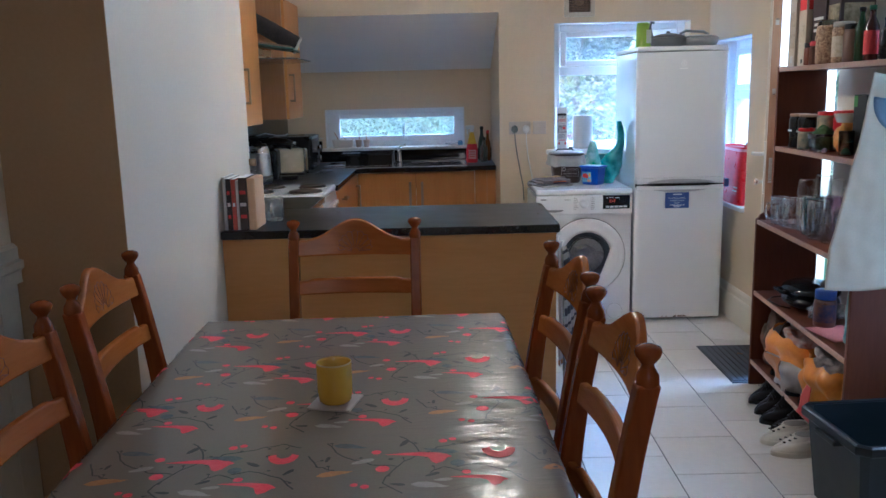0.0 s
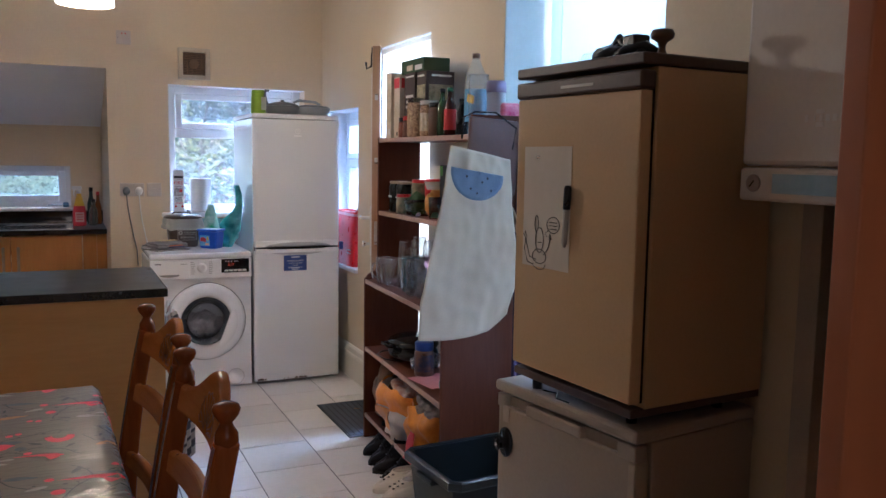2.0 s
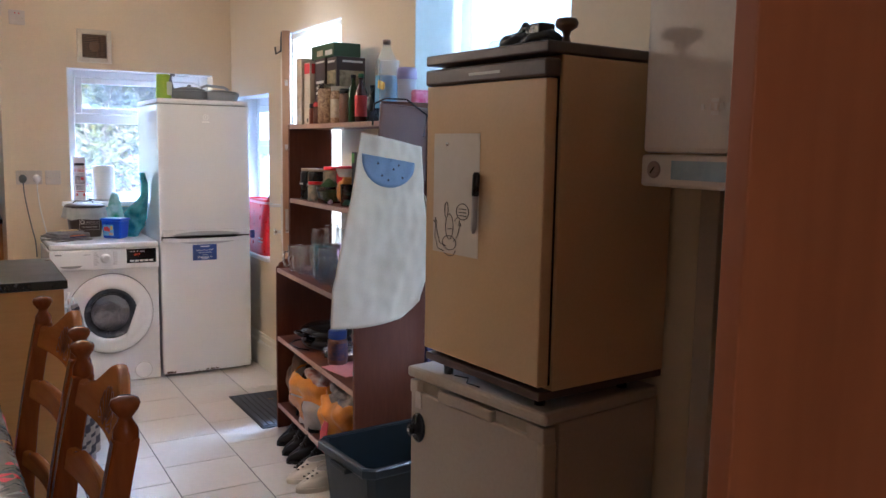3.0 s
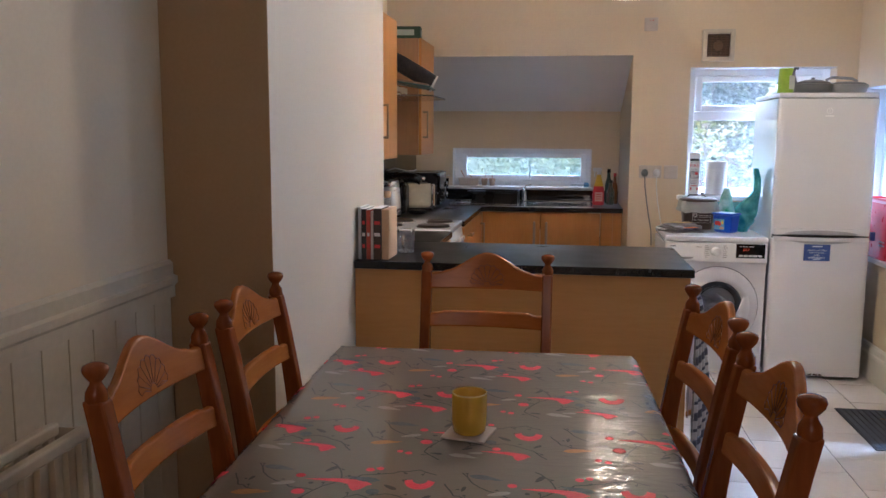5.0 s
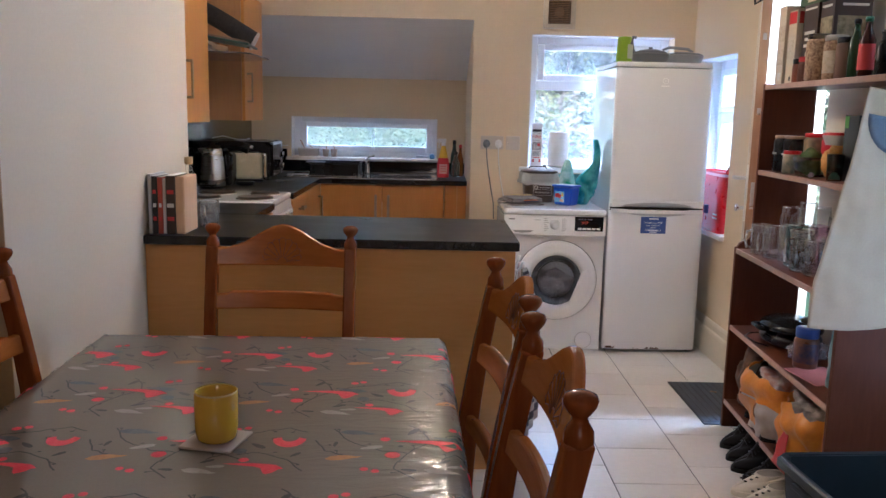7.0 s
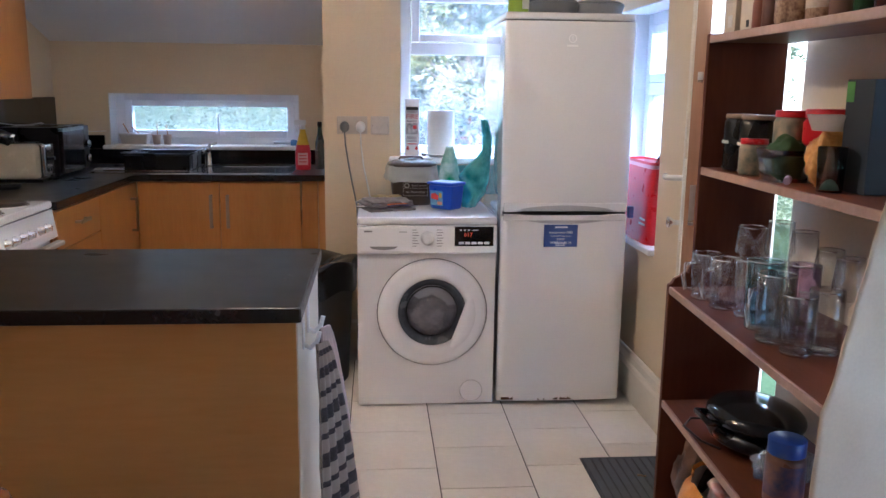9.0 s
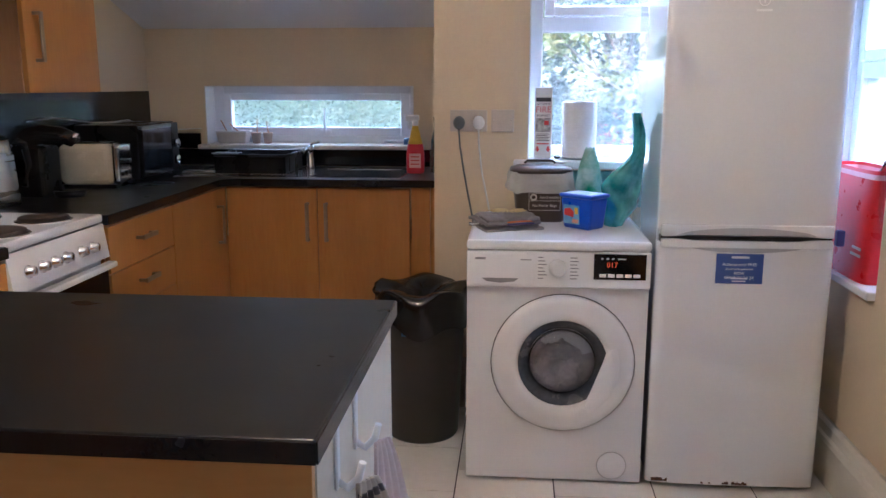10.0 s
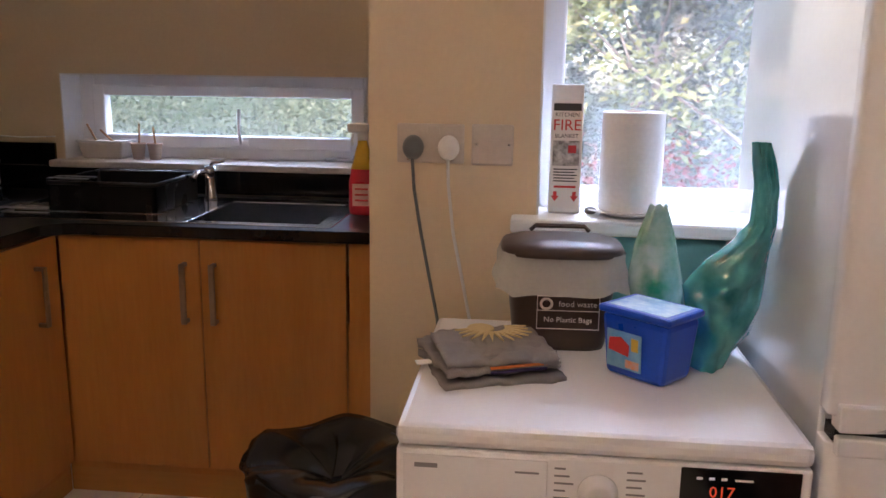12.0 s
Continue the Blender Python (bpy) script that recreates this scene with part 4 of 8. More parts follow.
def old_freezers():
    b = thing("beige_freezer", "beige freezer with dark brown trim standing on another fridge", "freezer", pose(1.457, 1.650, .812, 0, 0, 4.5))
    W, D, H = .505, .455, .870
    box("body", .045, D, 0, W, .02, H - .03, BEIGE, b, .004)
    box("door", 0, .036, .006, W, .035, H - .085, BEIGE, b, .004)
    box("door_seal", .036, .045, .010, W - .006, .035, H - .07, BLACK, b)
    box("top_panel", -.005, D, -.003, W + .003, H - .028, H, BROWNTRIM, b, .005)
    t = box("handle_trim", -.008, .040, .0, W, H - .083, H - .040, BROWNTRIM, b, .006)
    bm = bm_box(bmesh.new(), -.0095, -.0085, .17, .30, H - .066, H - .059)
    part("badge", bm, mat("badge_silver", (.3, .28, .26), .4, .6), t)
    box("base_trim", .004, D, .004, W - .004, .0, .022, BROWNTRIM, b, .003)
    paper = mottled("white_paper", (.62, .56, .48), (.66, .60, .52), 4, 40, .1, .8)
    # worn note with a doodle
    n = box("paper_note", -.0012, -.0004, .255, .465, .325, .655, paper, None, label="white paper with a pen doodle on the beige freezer")
    n.parent = None
    n.matrix_basis = b.matrix_basis.copy()
    n.location.z += 0
    tagged(n, category="paper")
    ink = mat("pen_ink", (.06, .055, .06), .6)
    bm = bmesh.new()

    def line(pts, r=.0011):
        bm_tube(bm, [(-.0022, y, z) for y, z in pts], r, 4)

    def oval(cy, cz, ry, rz, n=16):
        line([(cy + ry * math.cos(2 * math.pi * i / n), cz + rz * math.sin(2 * math.pi * i / n)) for i in range(n + 1)])
    oval(.325, .445, .028, .022), oval(.385, .40, .018, .035), oval(.400, .445, .008, .022), oval(.385, .355, .032, .020)
    line([(.345, .43), (.36, .42), (.352, .412)])
    line([(.40, .345), (.43, .35), (.445, .385), (.45, .405)]), line([(.41, .33), (.44, .335), (.455, .37), (.45, .405)])
    line([(.445, .405), (.452, .420), (.455, .405), (.462, .412)]), line([(.365, .36), (.345, .38), (.335, .41)]), line([(.33, .405), (.338, .42), (.342, .405)])
    for i in range(3):
        line([(.308, .452 - i * .009), (.342, .452 - i * .009)])
    line([(.355, .335), (.365, .322), (.385, .318), (.41, .325)]), line([(.375, .395), (.392, .393)])
    part("doodle", bm, ink, n)
    lathe("magnet", [(.006, 0), (.006, .003), (0, .004)], CHROME, n, 12).matrix_basis = Matrix.Translation((-.0015, .40, .625)) @ Matrix.Rotation(radians(-90), 4, "Y")
    pen = thing("marker_pen", "white marker pen with a black cap stuck to the freezer door", "pen", b.matrix_basis @ pose(-.012, .262, .392, 3))
    lathe("barrel", [(.003, 0), (.007, .01), (.008, .015), (.008, .10)], mat("pen_barrel_grey", (.4, .38, .38), .4), pen, 12)
    lathe("cap", [(.009, .10), (.010, .105), (.010, .155), (.007, .162), (0, .163)], BLACK, pen, 12)
    for y, x in ((.42, .03), (.06, .06), (.42, .36), (.06, .36)):
        lathe("foot", [(.014, -.033), (.014, 0)], BLACK, b, 12, x, y, 0)
    g = thing("small_fridge", "greyed white under-counter fridge with a black door lock", "fridge", pose(1.480, 1.645, 0, 0, 0, 8.0))
    W, D, H = .565, .44, .782
    box("body", .05, D, 0, W, .02, H - .035, BEIGEGREY, g, .004)
    box("top_panel", -.01, D, -.004, W + .004, H - .034, H, BEIGEGREY, g, .010)
    d = box("door", 0, .044, .004, W - .004, .04, H - .075, BEIGEGREY, g, .006)
    bm = bmesh.new()
    bm_box(bm, -.004, .040, .004, .065, H - .080, H - .040, .004), bm_box(bm, -.004, .040, .20, .43, H - .080, H - .046, .006), bm_box(bm, -.004, .040, .525, W - .004, H - .080, H - .040, .004)
    bm_box(bm, .016, .040, .065, .525, H - .080, H - .046)
    part("handle_rail", bm, BEIGEGREY, d)
    box("door_edge_trim", -.004, .044, .001, .028, .04, H - .08, mottled("beige_plastic", (.40, .33, .24), (.46, .38, .28), 5, 60, .05, .45), d, .006)
    lk = thing("fridge_lock", "black round child lock stuck on the small fridge door", "lock", g.matrix_basis @ pose(0, .520, .60, 0, -90, 0))
    lathe("base", [(.030, 0), (.030, .006), (.024, .012), (.012, .014), (.011, .030), (.014, .034), (0, .036)], BLACK, lk, 20, sx=1.5)
    lathe("button", [(.005, .036), (.005, .040), (0, .040)], CHROME, lk, 10)
    st = part("adhesive_pad", bm_box(bmesh.new(), .060, .110, -.012, .014, 0, .004, .001), mottled("old_sticker", (.5, .42, .36), (.6, .5, .42), 20, 60, .1, .6), lk)
    for y, x in ((.48, .06), (.08, .06), (.48, .36), (.08, .36)):
        lathe("foot", [(.016, 0), (.016, .03)], BLACK, g, 12, x, y, 0)


old_freezers()


def boiler():
    b = thing("wall_boiler", "cream wall-hung gas boiler with a small display strip", "boiler")
    x0, y0, y1 = 1.675, 1.10, 1.560
    box("casing", x0, XR - .002, y0, y1, 1.425, 2.15, BOILERWHITE, b, .012)
    p = box("control_strip", x0 - .002, XR - .002, y0, y1, 1.346, 1.421, BOILERWHITE, b, .008)
    box("display", x0 - .004, x0 - .0021, y0 + .19, y0 + .36, 1.365, 1.408, mottled("blue_grey_display", (.28, .38, .44), (.36, .46, .52), 12, 60, 0, .2), p)
    bm = bm_lathe(bmesh.new(), [(.020, 0), (.020, .004), (.016, .005), (0, .004)], 20, m=Matrix.Translation((x0 - .002, y1 - .045, 1.386)) @ Matrix.Rotation(radians(-90), 4, "Y"))
    g = part("pressure_gauge", bm, mat("gauge_face", (.35, .25, .20), .3), p)
    part("needle", bm_tube(bmesh.new(), [(x0 - .008, y1 - .05, 1.392), (x0 - .008, y1 - .038, 1.378)], .0015, 5), BLACK, g)
    # maker's mark as plain bars
    bm = bmesh.new()
    for i, w in enumerate((.008, .003, .007, .010, .010, .007)):
        bm_box(bm, x0 - .0015, x0, y1 - .185 - i * .018, y1 - .185 - i * .018 + w, 1.52, 1.534)
    bm_box(bm, x0 - .0015, x0, y1 - .225, y1 - .205, 1.536, 1.545), bm_box(bm, x0 - .0015, x0, y1 - .225, y1 - .205, 1.509, 1.518)
    part("maker_mark", bm, mat("mark_white", (.7, .66, .6), .4), b)
    pb = thing("boiler_pipes", "boxed boiler pipes running down the wall under the boiler", "pipes")
    box("pipe_boxing", 1.85, XR - .002, 1.47, 1.53, .0, 1.34, BEIGEGREY, pb, .003)
    for y in (1.12, 1.18, 1.25):
        part("pipe", bm_tube(bmesh.new(), [(1.88, y, 1.35), (1.88, y, .9), (1.90, y, .6), (1.90, y, .0)], .011), mat("copper_pipe", (.45, .2, .1), .35, .9), pb)
    # Added dark sheet; its colour stands for the deep shade below the boiler.
    coat = thing("dark_coat", "added dark brown sheet standing for the shade under the boiler", "cloth", pose(1.83, 1.34, .78))
    part("cloth", sheet(lambda u, v: (.025 * math.cos(2 * math.pi * u) + .006 * math.sin(9 * v), .075 * math.sin(2 * math.pi * u) * (.9 + .1 * v) * min(1, .55 + 3 * v), .555 * v), 20, 14), mottled("boiler_shade_brown", (.018, .008, .006), (.03, .014, .010), 5, 90, .1, .9), coat)


boiler()


def inner_door():
    d = tagged(new("door_2"), "red-brown veneered inner door standing open", kind="structure")
    box("leaf", 1.182, 1.90, .845, .885, .01, 2.02, REDDOOR, d, .003)
    bm = bmesh.new()
    bm_lathe(bm, [(.024, 0), (.024, .006), (.010, .010), (.010, .03), (.026, .045), (.028, .055), (.018, .066), (0, .068)], 20, m=Matrix.Translation((1.84, .845, 1.0)) @ Matrix.Rotation(radians(90), 4, "X"))
    for z in (.25, 1.05, 1.80):
        box("hinge", 1.9, XR - .001, .850, .880, z, z + .09, CHROME, d, .002)
    part("door_knob", bm, CHROME, d)


inner_door()


# ---- dining table and chairs ----
TABLE = pose(-.140, 1.885, 0, 0, 0, 2.0)


def dining_table():
    t = thing("dining_table", "varnished orange wood dining table under an oilcloth", "table", TABLE)
    box("tabletop", -.470, .470, -.815, .815, .712, .738, ORANGEWOOD_SHADED, t, .006)
    bm = bmesh.new()
    for b in [(-.42, .42, -.75, -.73, .62, .711), (-.42, .42, .73, .75, .62, .711), (-.44, -.42, -.75, .75, .62, .711), (.42, .44, -.75, .75, .62, .711)]:
        bm_box(bm, *b)
    part("apron", bm, ORANGEWOOD_X, t)
    for x in (-.40, .40):
        for y in (-.71, .71):
            lathe("leg", [(.026, 0), (.034, .02), (.026, .06), (.032, .20), (.040, .40), (.030, .50), (.040, .53), (.042, .55), (.042, .61)], ORANGEWOOD_SHADED, t, 18, x, y, 0)


def cloth_material():
    """Grey wipe-clean oilcloth with a clear glossy coat and soft creases."""
    m = mottled("grey_oilcloth", (.165, .140, .115), (.195, .168, .140), 2.5, 220, .02, .5, coat=.8, spec=.2)
    n, l = m.node_tree.nodes, m.node_tree.links
    b = n["Principled BSDF"]
    b.inputs["Coat Roughness"].default_value = .06
    tc, mp, w = n.new("ShaderNodeTexCoord"), n.new("ShaderNodeMapping"), n.new("ShaderNodeTexNoise")
    mp.inputs["Scale"].default_value = (7, 26, 7)
    mp.inputs["Rotation"].default_value = (0, 0, .10)
    w.inputs["Scale"].default_value, w.inputs["Detail"].default_value, w.inputs["Distortion"].default_value = 1.0, 3, 1.6
    sx, rng, mul = n.new("ShaderNodeSeparateXYZ"), n.new("ShaderNodeMapRange"), n.new("ShaderNodeMath")
    rng.inputs[1].default_value, rng.inputs[2].default_value, rng.inputs[3].default_value, rng.inputs[4].default_value = .02, .30, .12, 1.0
    mul.operation = "MULTIPLY"
    l.new(tc.outputs["Object"], sx.inputs[0]), l.new(sx.outputs[0], rng.inputs[0]), l.new(rng.outputs[0], mul.inputs[0])
    l.new(tc.outputs["Object"], mp.inputs[0]), l.new(mp.outputs[0], w.inputs[0])
    bp = n.new("ShaderNodeBump")
    bp.inputs["Strength"].default_value, bp.inputs["Distance"].default_value = 1.0, .0045
    l.new(w.outputs[0], mul.inputs[1]), l.new(mul.outputs[0], bp.inputs["Height"]), l.new(bp.outputs[0], b.inputs["Coat Normal"])
    return m


HX, HY, DROP, RAD = .488, .828, .17, .022


def cloth_point(u, v, lift=0.0):
    """Where the point u, v of the flat cloth lies once it is draped over the table."""
    def fold(s, h):
        a = abs(s)
        if a <= h - RAD:
            return a, 0.0
        k = a - (h - RAD)
        if k < RAD * 1.57:
            return h - RAD + RAD * math.sin(k / RAD), RAD * (1 - math.cos(k / RAD))
        return h, RAD + (k - RAD * 1.57)
    ax, dx = fold(u, HX)
    ay, dy = fold(v, HY)
    z = .742 - max(dx, dy) - .25 * min(dx, dy)
    over = max(dx, dy)
    if over > RAD:
        wv = .010 * math.sin(u * 23 if dy > dx else v * 21) * min(1, over / .12)
        if dx >= dy:
            ax += abs(wv) + .015 * over / DROP + lift
        if dy >= dx:
            ay += abs(wv) + .015 * over / DROP + lift
    else:
        z += .0006 * noise.noise(Vector((u * 4, v * 5, 0))) + lift
    return (math.copysign(ax, u), math.copysign(ay, v), z)


def flat_shape(kind, s):
    """Outlines of the print's figures, about one unit long."""
    n = 14
    if kind == "bird":
        top = [(-1.2, .02), (-.7, .10), (-.2, .16), (.25, .17), (.5, .16), (.68, .10), (.85, .02)]
        low = [(.72, -.03), (.60, -.20), (.42, -.30), (.30, -.24), (.15, -.05), (-.3, .04), (-.8, .03)]
        return [(a * s, b * s) for a, b in top + low]
    if kind == "curl":
        o = [(math.cos(a) * (.55 if k < 10 else 0), math.sin(a) * .42) for k, a in enumerate([math.pi + math.pi * t / 9 for t in range(10)])]
        i = [(math.cos(a) * .28, .06 + math.sin(a) * .20) for a in [2 * math.pi - math.pi * t / 9 for t in range(10)]]
        return [(a * s, b * s) for a, b in o + i]
    if kind == "fish":
        return [(s * a, s * b) for a, b in [(-.6, .03), (-.4, .16), (-.1, .19), (.2, .13), (.42, .05), (.62, .02), (.42, -.05), (.2, -.06), (-.1, -.10), (-.4, -.08)]]
    if kind == "leaf":
        return [(s * .5 * math.cos(a), s * .13 * math.sin(a) * (1 + .3 * math.cos(a))) for a in [2 * math.pi * k / 10 for k in range(10)]]
    return [(s * .5 * math.cos(2 * math.pi * k / 10), s * .42 * math.sin(2 * math.pi * k / 10)) for k in range(10)]


def tablecloth():
    """The cloth drapes over the table; its print lies on it."""
    bm = bmesh.new()
    nx, ny = 56, 84
    W, L = HX + DROP, HY + DROP
    grid = [[bm.verts.new(cloth_point(-W + 2 * W * i / nx, -L + 2 * L * j / ny)) for i in range(nx + 1)] for j in range(ny + 1)]
    for j in range(ny):
        for i in range(nx):
            bm.faces.new((grid[j][i], grid[j][i + 1], grid[j + 1][i + 1], grid[j + 1][i])).smooth = True
    c = thing("tablecloth", "grey oilcloth with red bird print on the dining table", "tablecloth", TABLE)
    part("cloth", bm, cloth_material(), c)
    inks = {"red": mottled("coral_red_print", (.80, .04, .075), (.88, .10, .13), 60, 200, 0, .5, coat=.5, spec=.2),
            "dark": mottled("dark_leaf_print", (.028, .03, .03), (.06, .065, .06), 60, 200, 0, .5, coat=.5, spec=.2),
            "slate": mottled("slate_blue_print", (.05, .07, .09), (.12, .14, .15), 60, 200, 0, .5, coat=.5, spec=.2),
            "ochre": mottled("ochre_print", (.38, .17, .05), (.48, .25, .09), 60, 200, 0, .5, coat=.5, spec=.2),
            "pale": mottled("pale_print", (.27, .255, .225), (.36, .34, .30), 60, 200, 0, .5, coat=.5, spec=.2)}
    # figure, ink, place in the repeat, size, turn
    motifs = [("bird", "red", .02, .02, .055, -8), ("berry", "slate", .085, -.015, .030, 0), ("curl", "red", .17, .045, .048, 10), ("fish", "slate", -.13, .075, .062, -8),
              ("berry", "red", -.075, .045, .022, 0), ("berry", "red", -.060, -.030, .030, 0), ("fish", "ochre", -.15, -.045, .060, 12), ("bird", "red", .13, -.085, .045, -12),
              ("berry", "red", .06, .09, .020, 20), ("berry", "red", .08, .098, .017, 0), ("fish", "slate", .055, .045, .058, 170), ("berry", "dark", -.045, .012, .012, 0), ("berry", "dark", .14, .045, .012, 0), ("leaf", "dark", -.02, .085, .038, 60), ("leaf", "dark", .115, .01, .036, -40), ("leaf", "dark", .035, -.06, .030, 30),
              ("leaf", "pale", -.10, .005, .045, 20), ("fish", "pale", .03, -.105, .055, -14), ("leaf", "dark", -.17, .02, .024, 80), ("leaf", "dark", -.03, -.095, .028, -10),
              ("berry", "red", -.09, -.10, .018, 0), ("berry", "red", -.11, -.092, .016, 0), ("leaf", "dark", .19, -.03, .028, 50), ("berry", "red", .10, -.055, .020, 0), ("leaf", "pale", .055, -.083, .034, 5)]
    vines = [[(-.18, .10), (-.14, .03), (-.08, -.01), (-.03, -.02), (-.06, -.09), (-.02, -.13)], [(.02, .01), (.05, .06), (.11, .08), (.16, .10), (.20, .08)], [(-.03, -.02), (.01, .03), (0, .08), (-.03, .12)],
             [(.08, -.03), (.12, -.02), (.18, -.05), (.21, -.10)], [(.03, -.05), (.06, -.03), (.10, -.055)], [(-.15, -.03), (-.19, -.01), (-.21, .04)]]
    sets = {k: bmesh.new() for k in inks}
    rnd = random.Random(9)

    def lay(bm, pts, lift):
        if max(abs(p[0]) for p in pts) > W - .01 or max(abs(p[1]) for p in pts) > L - .01:
            return
        vs = [bm.verts.new(cloth_point(u, v, lift)) for u, v in pts]
        cen = bm.verts.new(cloth_point(sum(p[0] for p in pts) / len(pts), sum(p[1] for p in pts) / len(pts), lift))
        for a, b in zip(vs, vs[1:] + vs[:1]):
            bm.faces.new((a, b, cen))
    for iy in range(-4, 5):
        for ix in range(-3, 4):
            ox, oy = ix * .43 + (.215 if iy % 2 else 0) - .02, iy * .29 + .02
            for kind, ink, x, y, s, turn in motifs:
                a = radians(turn + rnd.uniform(-4, 4))
                sc = (.95 if kind == 'berry' else 1.25 if ink == 'red' else 1.05) * s * rnd.uniform(.92, 1.06)
                shape = flat_shape(kind, sc)
                if kind == "curl":
                    for p, q, r, t in zip(shape[:9], shape[1:10], shape[::-1][1:10], shape[::-1][:9]):
                        quad = [(ox + x + cx, oy + y + 1.7 * cy) for cx, cy in (p, q, r, t)]
                        lay(sets[ink], quad, .0010)
                    continue
                vs_ = 1.15 if kind == 'berry' else 1.6 if kind == 'bird' else 1.3
                lay(sets[ink], [(ox + x + u * math.cos(a) - vs_ * v * math.sin(a), oy + y + u * math.sin(a) + vs_ * v * math.cos(a)) for u, v in shape], .0010 if ink != "dark" else .0008)
            for vine in vines:
                fine = []
                for (ax_, ay_), (bx_, by_) in zip(vine, vine[1:]):
                    for t in (0, .33, .66):
                        fine.append((ox + ax_ + (bx_ - ax_) * t + .003 * math.sin(40 * t + ax_ * 90), oy + ay_ + (by_ - ay_) * t + .003 * math.cos(30 * t + by_ * 90)))
                fine.append((ox + vine[-1][0], oy + vine[-1][1]))
                for k, ((ax_, ay_), (bx_, by_)) in enumerate(zip(fine, fine[1:])):
                    d = math.hypot(bx_ - ax_, by_ - ay_) or 1
                    px, py = -(by_ - ay_) / d * .0017, (bx_ - ax_) / d * .0017
                    lay(sets["dark"], [(ax_ - px, ay_ - py), (bx_ - px, by_ - py), (bx_ + px, by_ + py), (ax_ + px, ay_ + py)], .0006)
                    if k % 3 == 1:
                        q = k * 1.7
                        ex, ey = ax_ + .016 * math.cos(q), ay_ + .016 * math.sin(q)
                        lay(sets["dark"], [(ax_, ay_), (ex, ey), (ex + .003, ey + .003), (ax_ + .001, ay_ + .001)], .0006)
                        lay(sets["dark"], [(ex + .004 * math.cos(b), ey + .003 * math.sin(b)) for b in (0, 1, 2, 3, 4, 5)], .0007)
    for k, b in sets.items():
        tagged(part("print_" + k, b, inks[k], c), kind="stuff")
    return c


def chair_master():
    """Seat centre at the origin, the back towards +y."""
    c = thing("dining_chair", "varnished orange wood dining chair with a carved shell crest", "chair")
    hw = .2085

    def back(z):
        """How far the back leans at a height."""
        t = max(0, (z - .44) / .6)
        return .175 + .035 * t + .055 * t * t
    for s in (-1, 1):
        bm = bmesh.new()
        n = 14
        prev = None
        for i in range(n + 1):
            z = .965 * i / n
            y = back(z) if z > .44 else .175 + .05 * ((.44 - z) / .44) ** 2
            w = .0175 if z > .3 else .016
            dpt = .020 + .008 * math.exp(-((z - .45) / .25) ** 2)
            ring = [bm.verts.new((s * hw + a * w, y + b * dpt, z)) for a, b in ((-1, -1), (1, -1), (1, 1), (-1, 1))]
            if prev:
                for k in range(4):
                    bm.faces.new((prev[k], prev[(k + 1) % 4], ring[(k + 1) % 4], ring[k]))
            else:
                bm.faces.new(ring[::-1])
            prev = ring
        bm.faces.new(prev)
        p = part("back_post", bm, ORANGEWOOD_SHADED, c, bevel=.005)
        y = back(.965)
        part("finial", bm_lathe(bmesh.new(), [(.017, -.004), (.020, .004), (.019, .018), (.012, .030), (.010, .036), (.014, .040), (.021, .050), (.0235, .058), (.021, .065), (.010, .070), (0, .071)], 18, s * hw, y, .962), ORANGEWOOD_SHADED, p)

    def rail(name, z0, z1, arch, thick=.020, extra=0.0, label=""):
        bm = bmesh.new()
        n = 24
        cols = []
        for i in range(n + 1):
            u = -1 + 2 * i / n
            x = u * (hw - .012)
            bow = .022 * (1 - u * u)
            top = z1 + arch * (math.cos(math.pi * min(1, abs(u) / .80)) * .5 + .5) - (.006 if abs(u) > .8 else 0)
            lo = z0
            col = []
            for z, f in ((lo, -1), (top, -1), (top, 1), (lo, 1)):
                col.append(bm.verts.new((x, back(z) + bow + f * thick / 2, z)))
            cols.append(col)
        for a, b in zip(cols, cols[1:]):
            for k in range(4):
                bm.faces.new((a[k], a[(k + 1) % 4], b[(k + 1) % 4], b[k]))
        bm.faces.new(cols[0][::-1]), bm.faces.new(cols[-1])
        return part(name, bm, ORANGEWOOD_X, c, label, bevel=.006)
    crest = rail("crest_rail", .905, .965, .063, label="arched crest rail carved with a shell")
    rail("slat", .775, .828, 0)
    rail("slat", .60, .645, 0)
    # the carved shell, cut lines on both faces of the crest
    bm = bmesh.new()

    def groove(pts, r=.0008):
        for f in (-1, 1):
            bm_tube(bm, [(x, back(z) + .022 * (1 - (x / (hw - .012)) ** 2) + f * .0102, z) for x, z in pts], r, 4)
    cz = .918
    groove([(.014 * math.cos(a), cz + .014 * math.sin(a)) for a in [math.pi * k / 8 for k in range(9)]])
    lobes = 9
    for k in range(lobes):
        a0, a1 = math.pi * (.02 + .96 * k / lobes), math.pi * (.02 + .96 * (k + 1) / lobes)
        R = lambda a: .052 + .014 * math.sin(a)
        groove([(.016 * math.cos(a0), cz + .016 * math.sin(a0)), (R(a0) * math.cos(a0), cz + R(a0) * math.sin(a0))])
        mid = (a0 + a1) / 2
        groove([(R(a0) * math.cos(a0), cz + R(a0) * math.sin(a0)), ((R(mid) + .006) * math.cos(mid), cz + (R(mid) + .006) * math.sin(mid)), (R(a1) * math.cos(a1), cz + R(a1) * math.sin(a1))])
    groove([(-.052, cz + .003), (-.035, cz + .008), (-.014, cz)]), groove([(.052, cz + .003), (.035, cz + .008), (.014, cz)])
    part("carved_shell", bm, GROOVE, crest)
    # seat
    bm = bmesh.new()
    out = [(-.20, .19), (.20, .19), (.225, -.12), (.215, -.19), (.18, -.215), (-.18, -.215), (-.215, -.19), (-.225, -.12)]
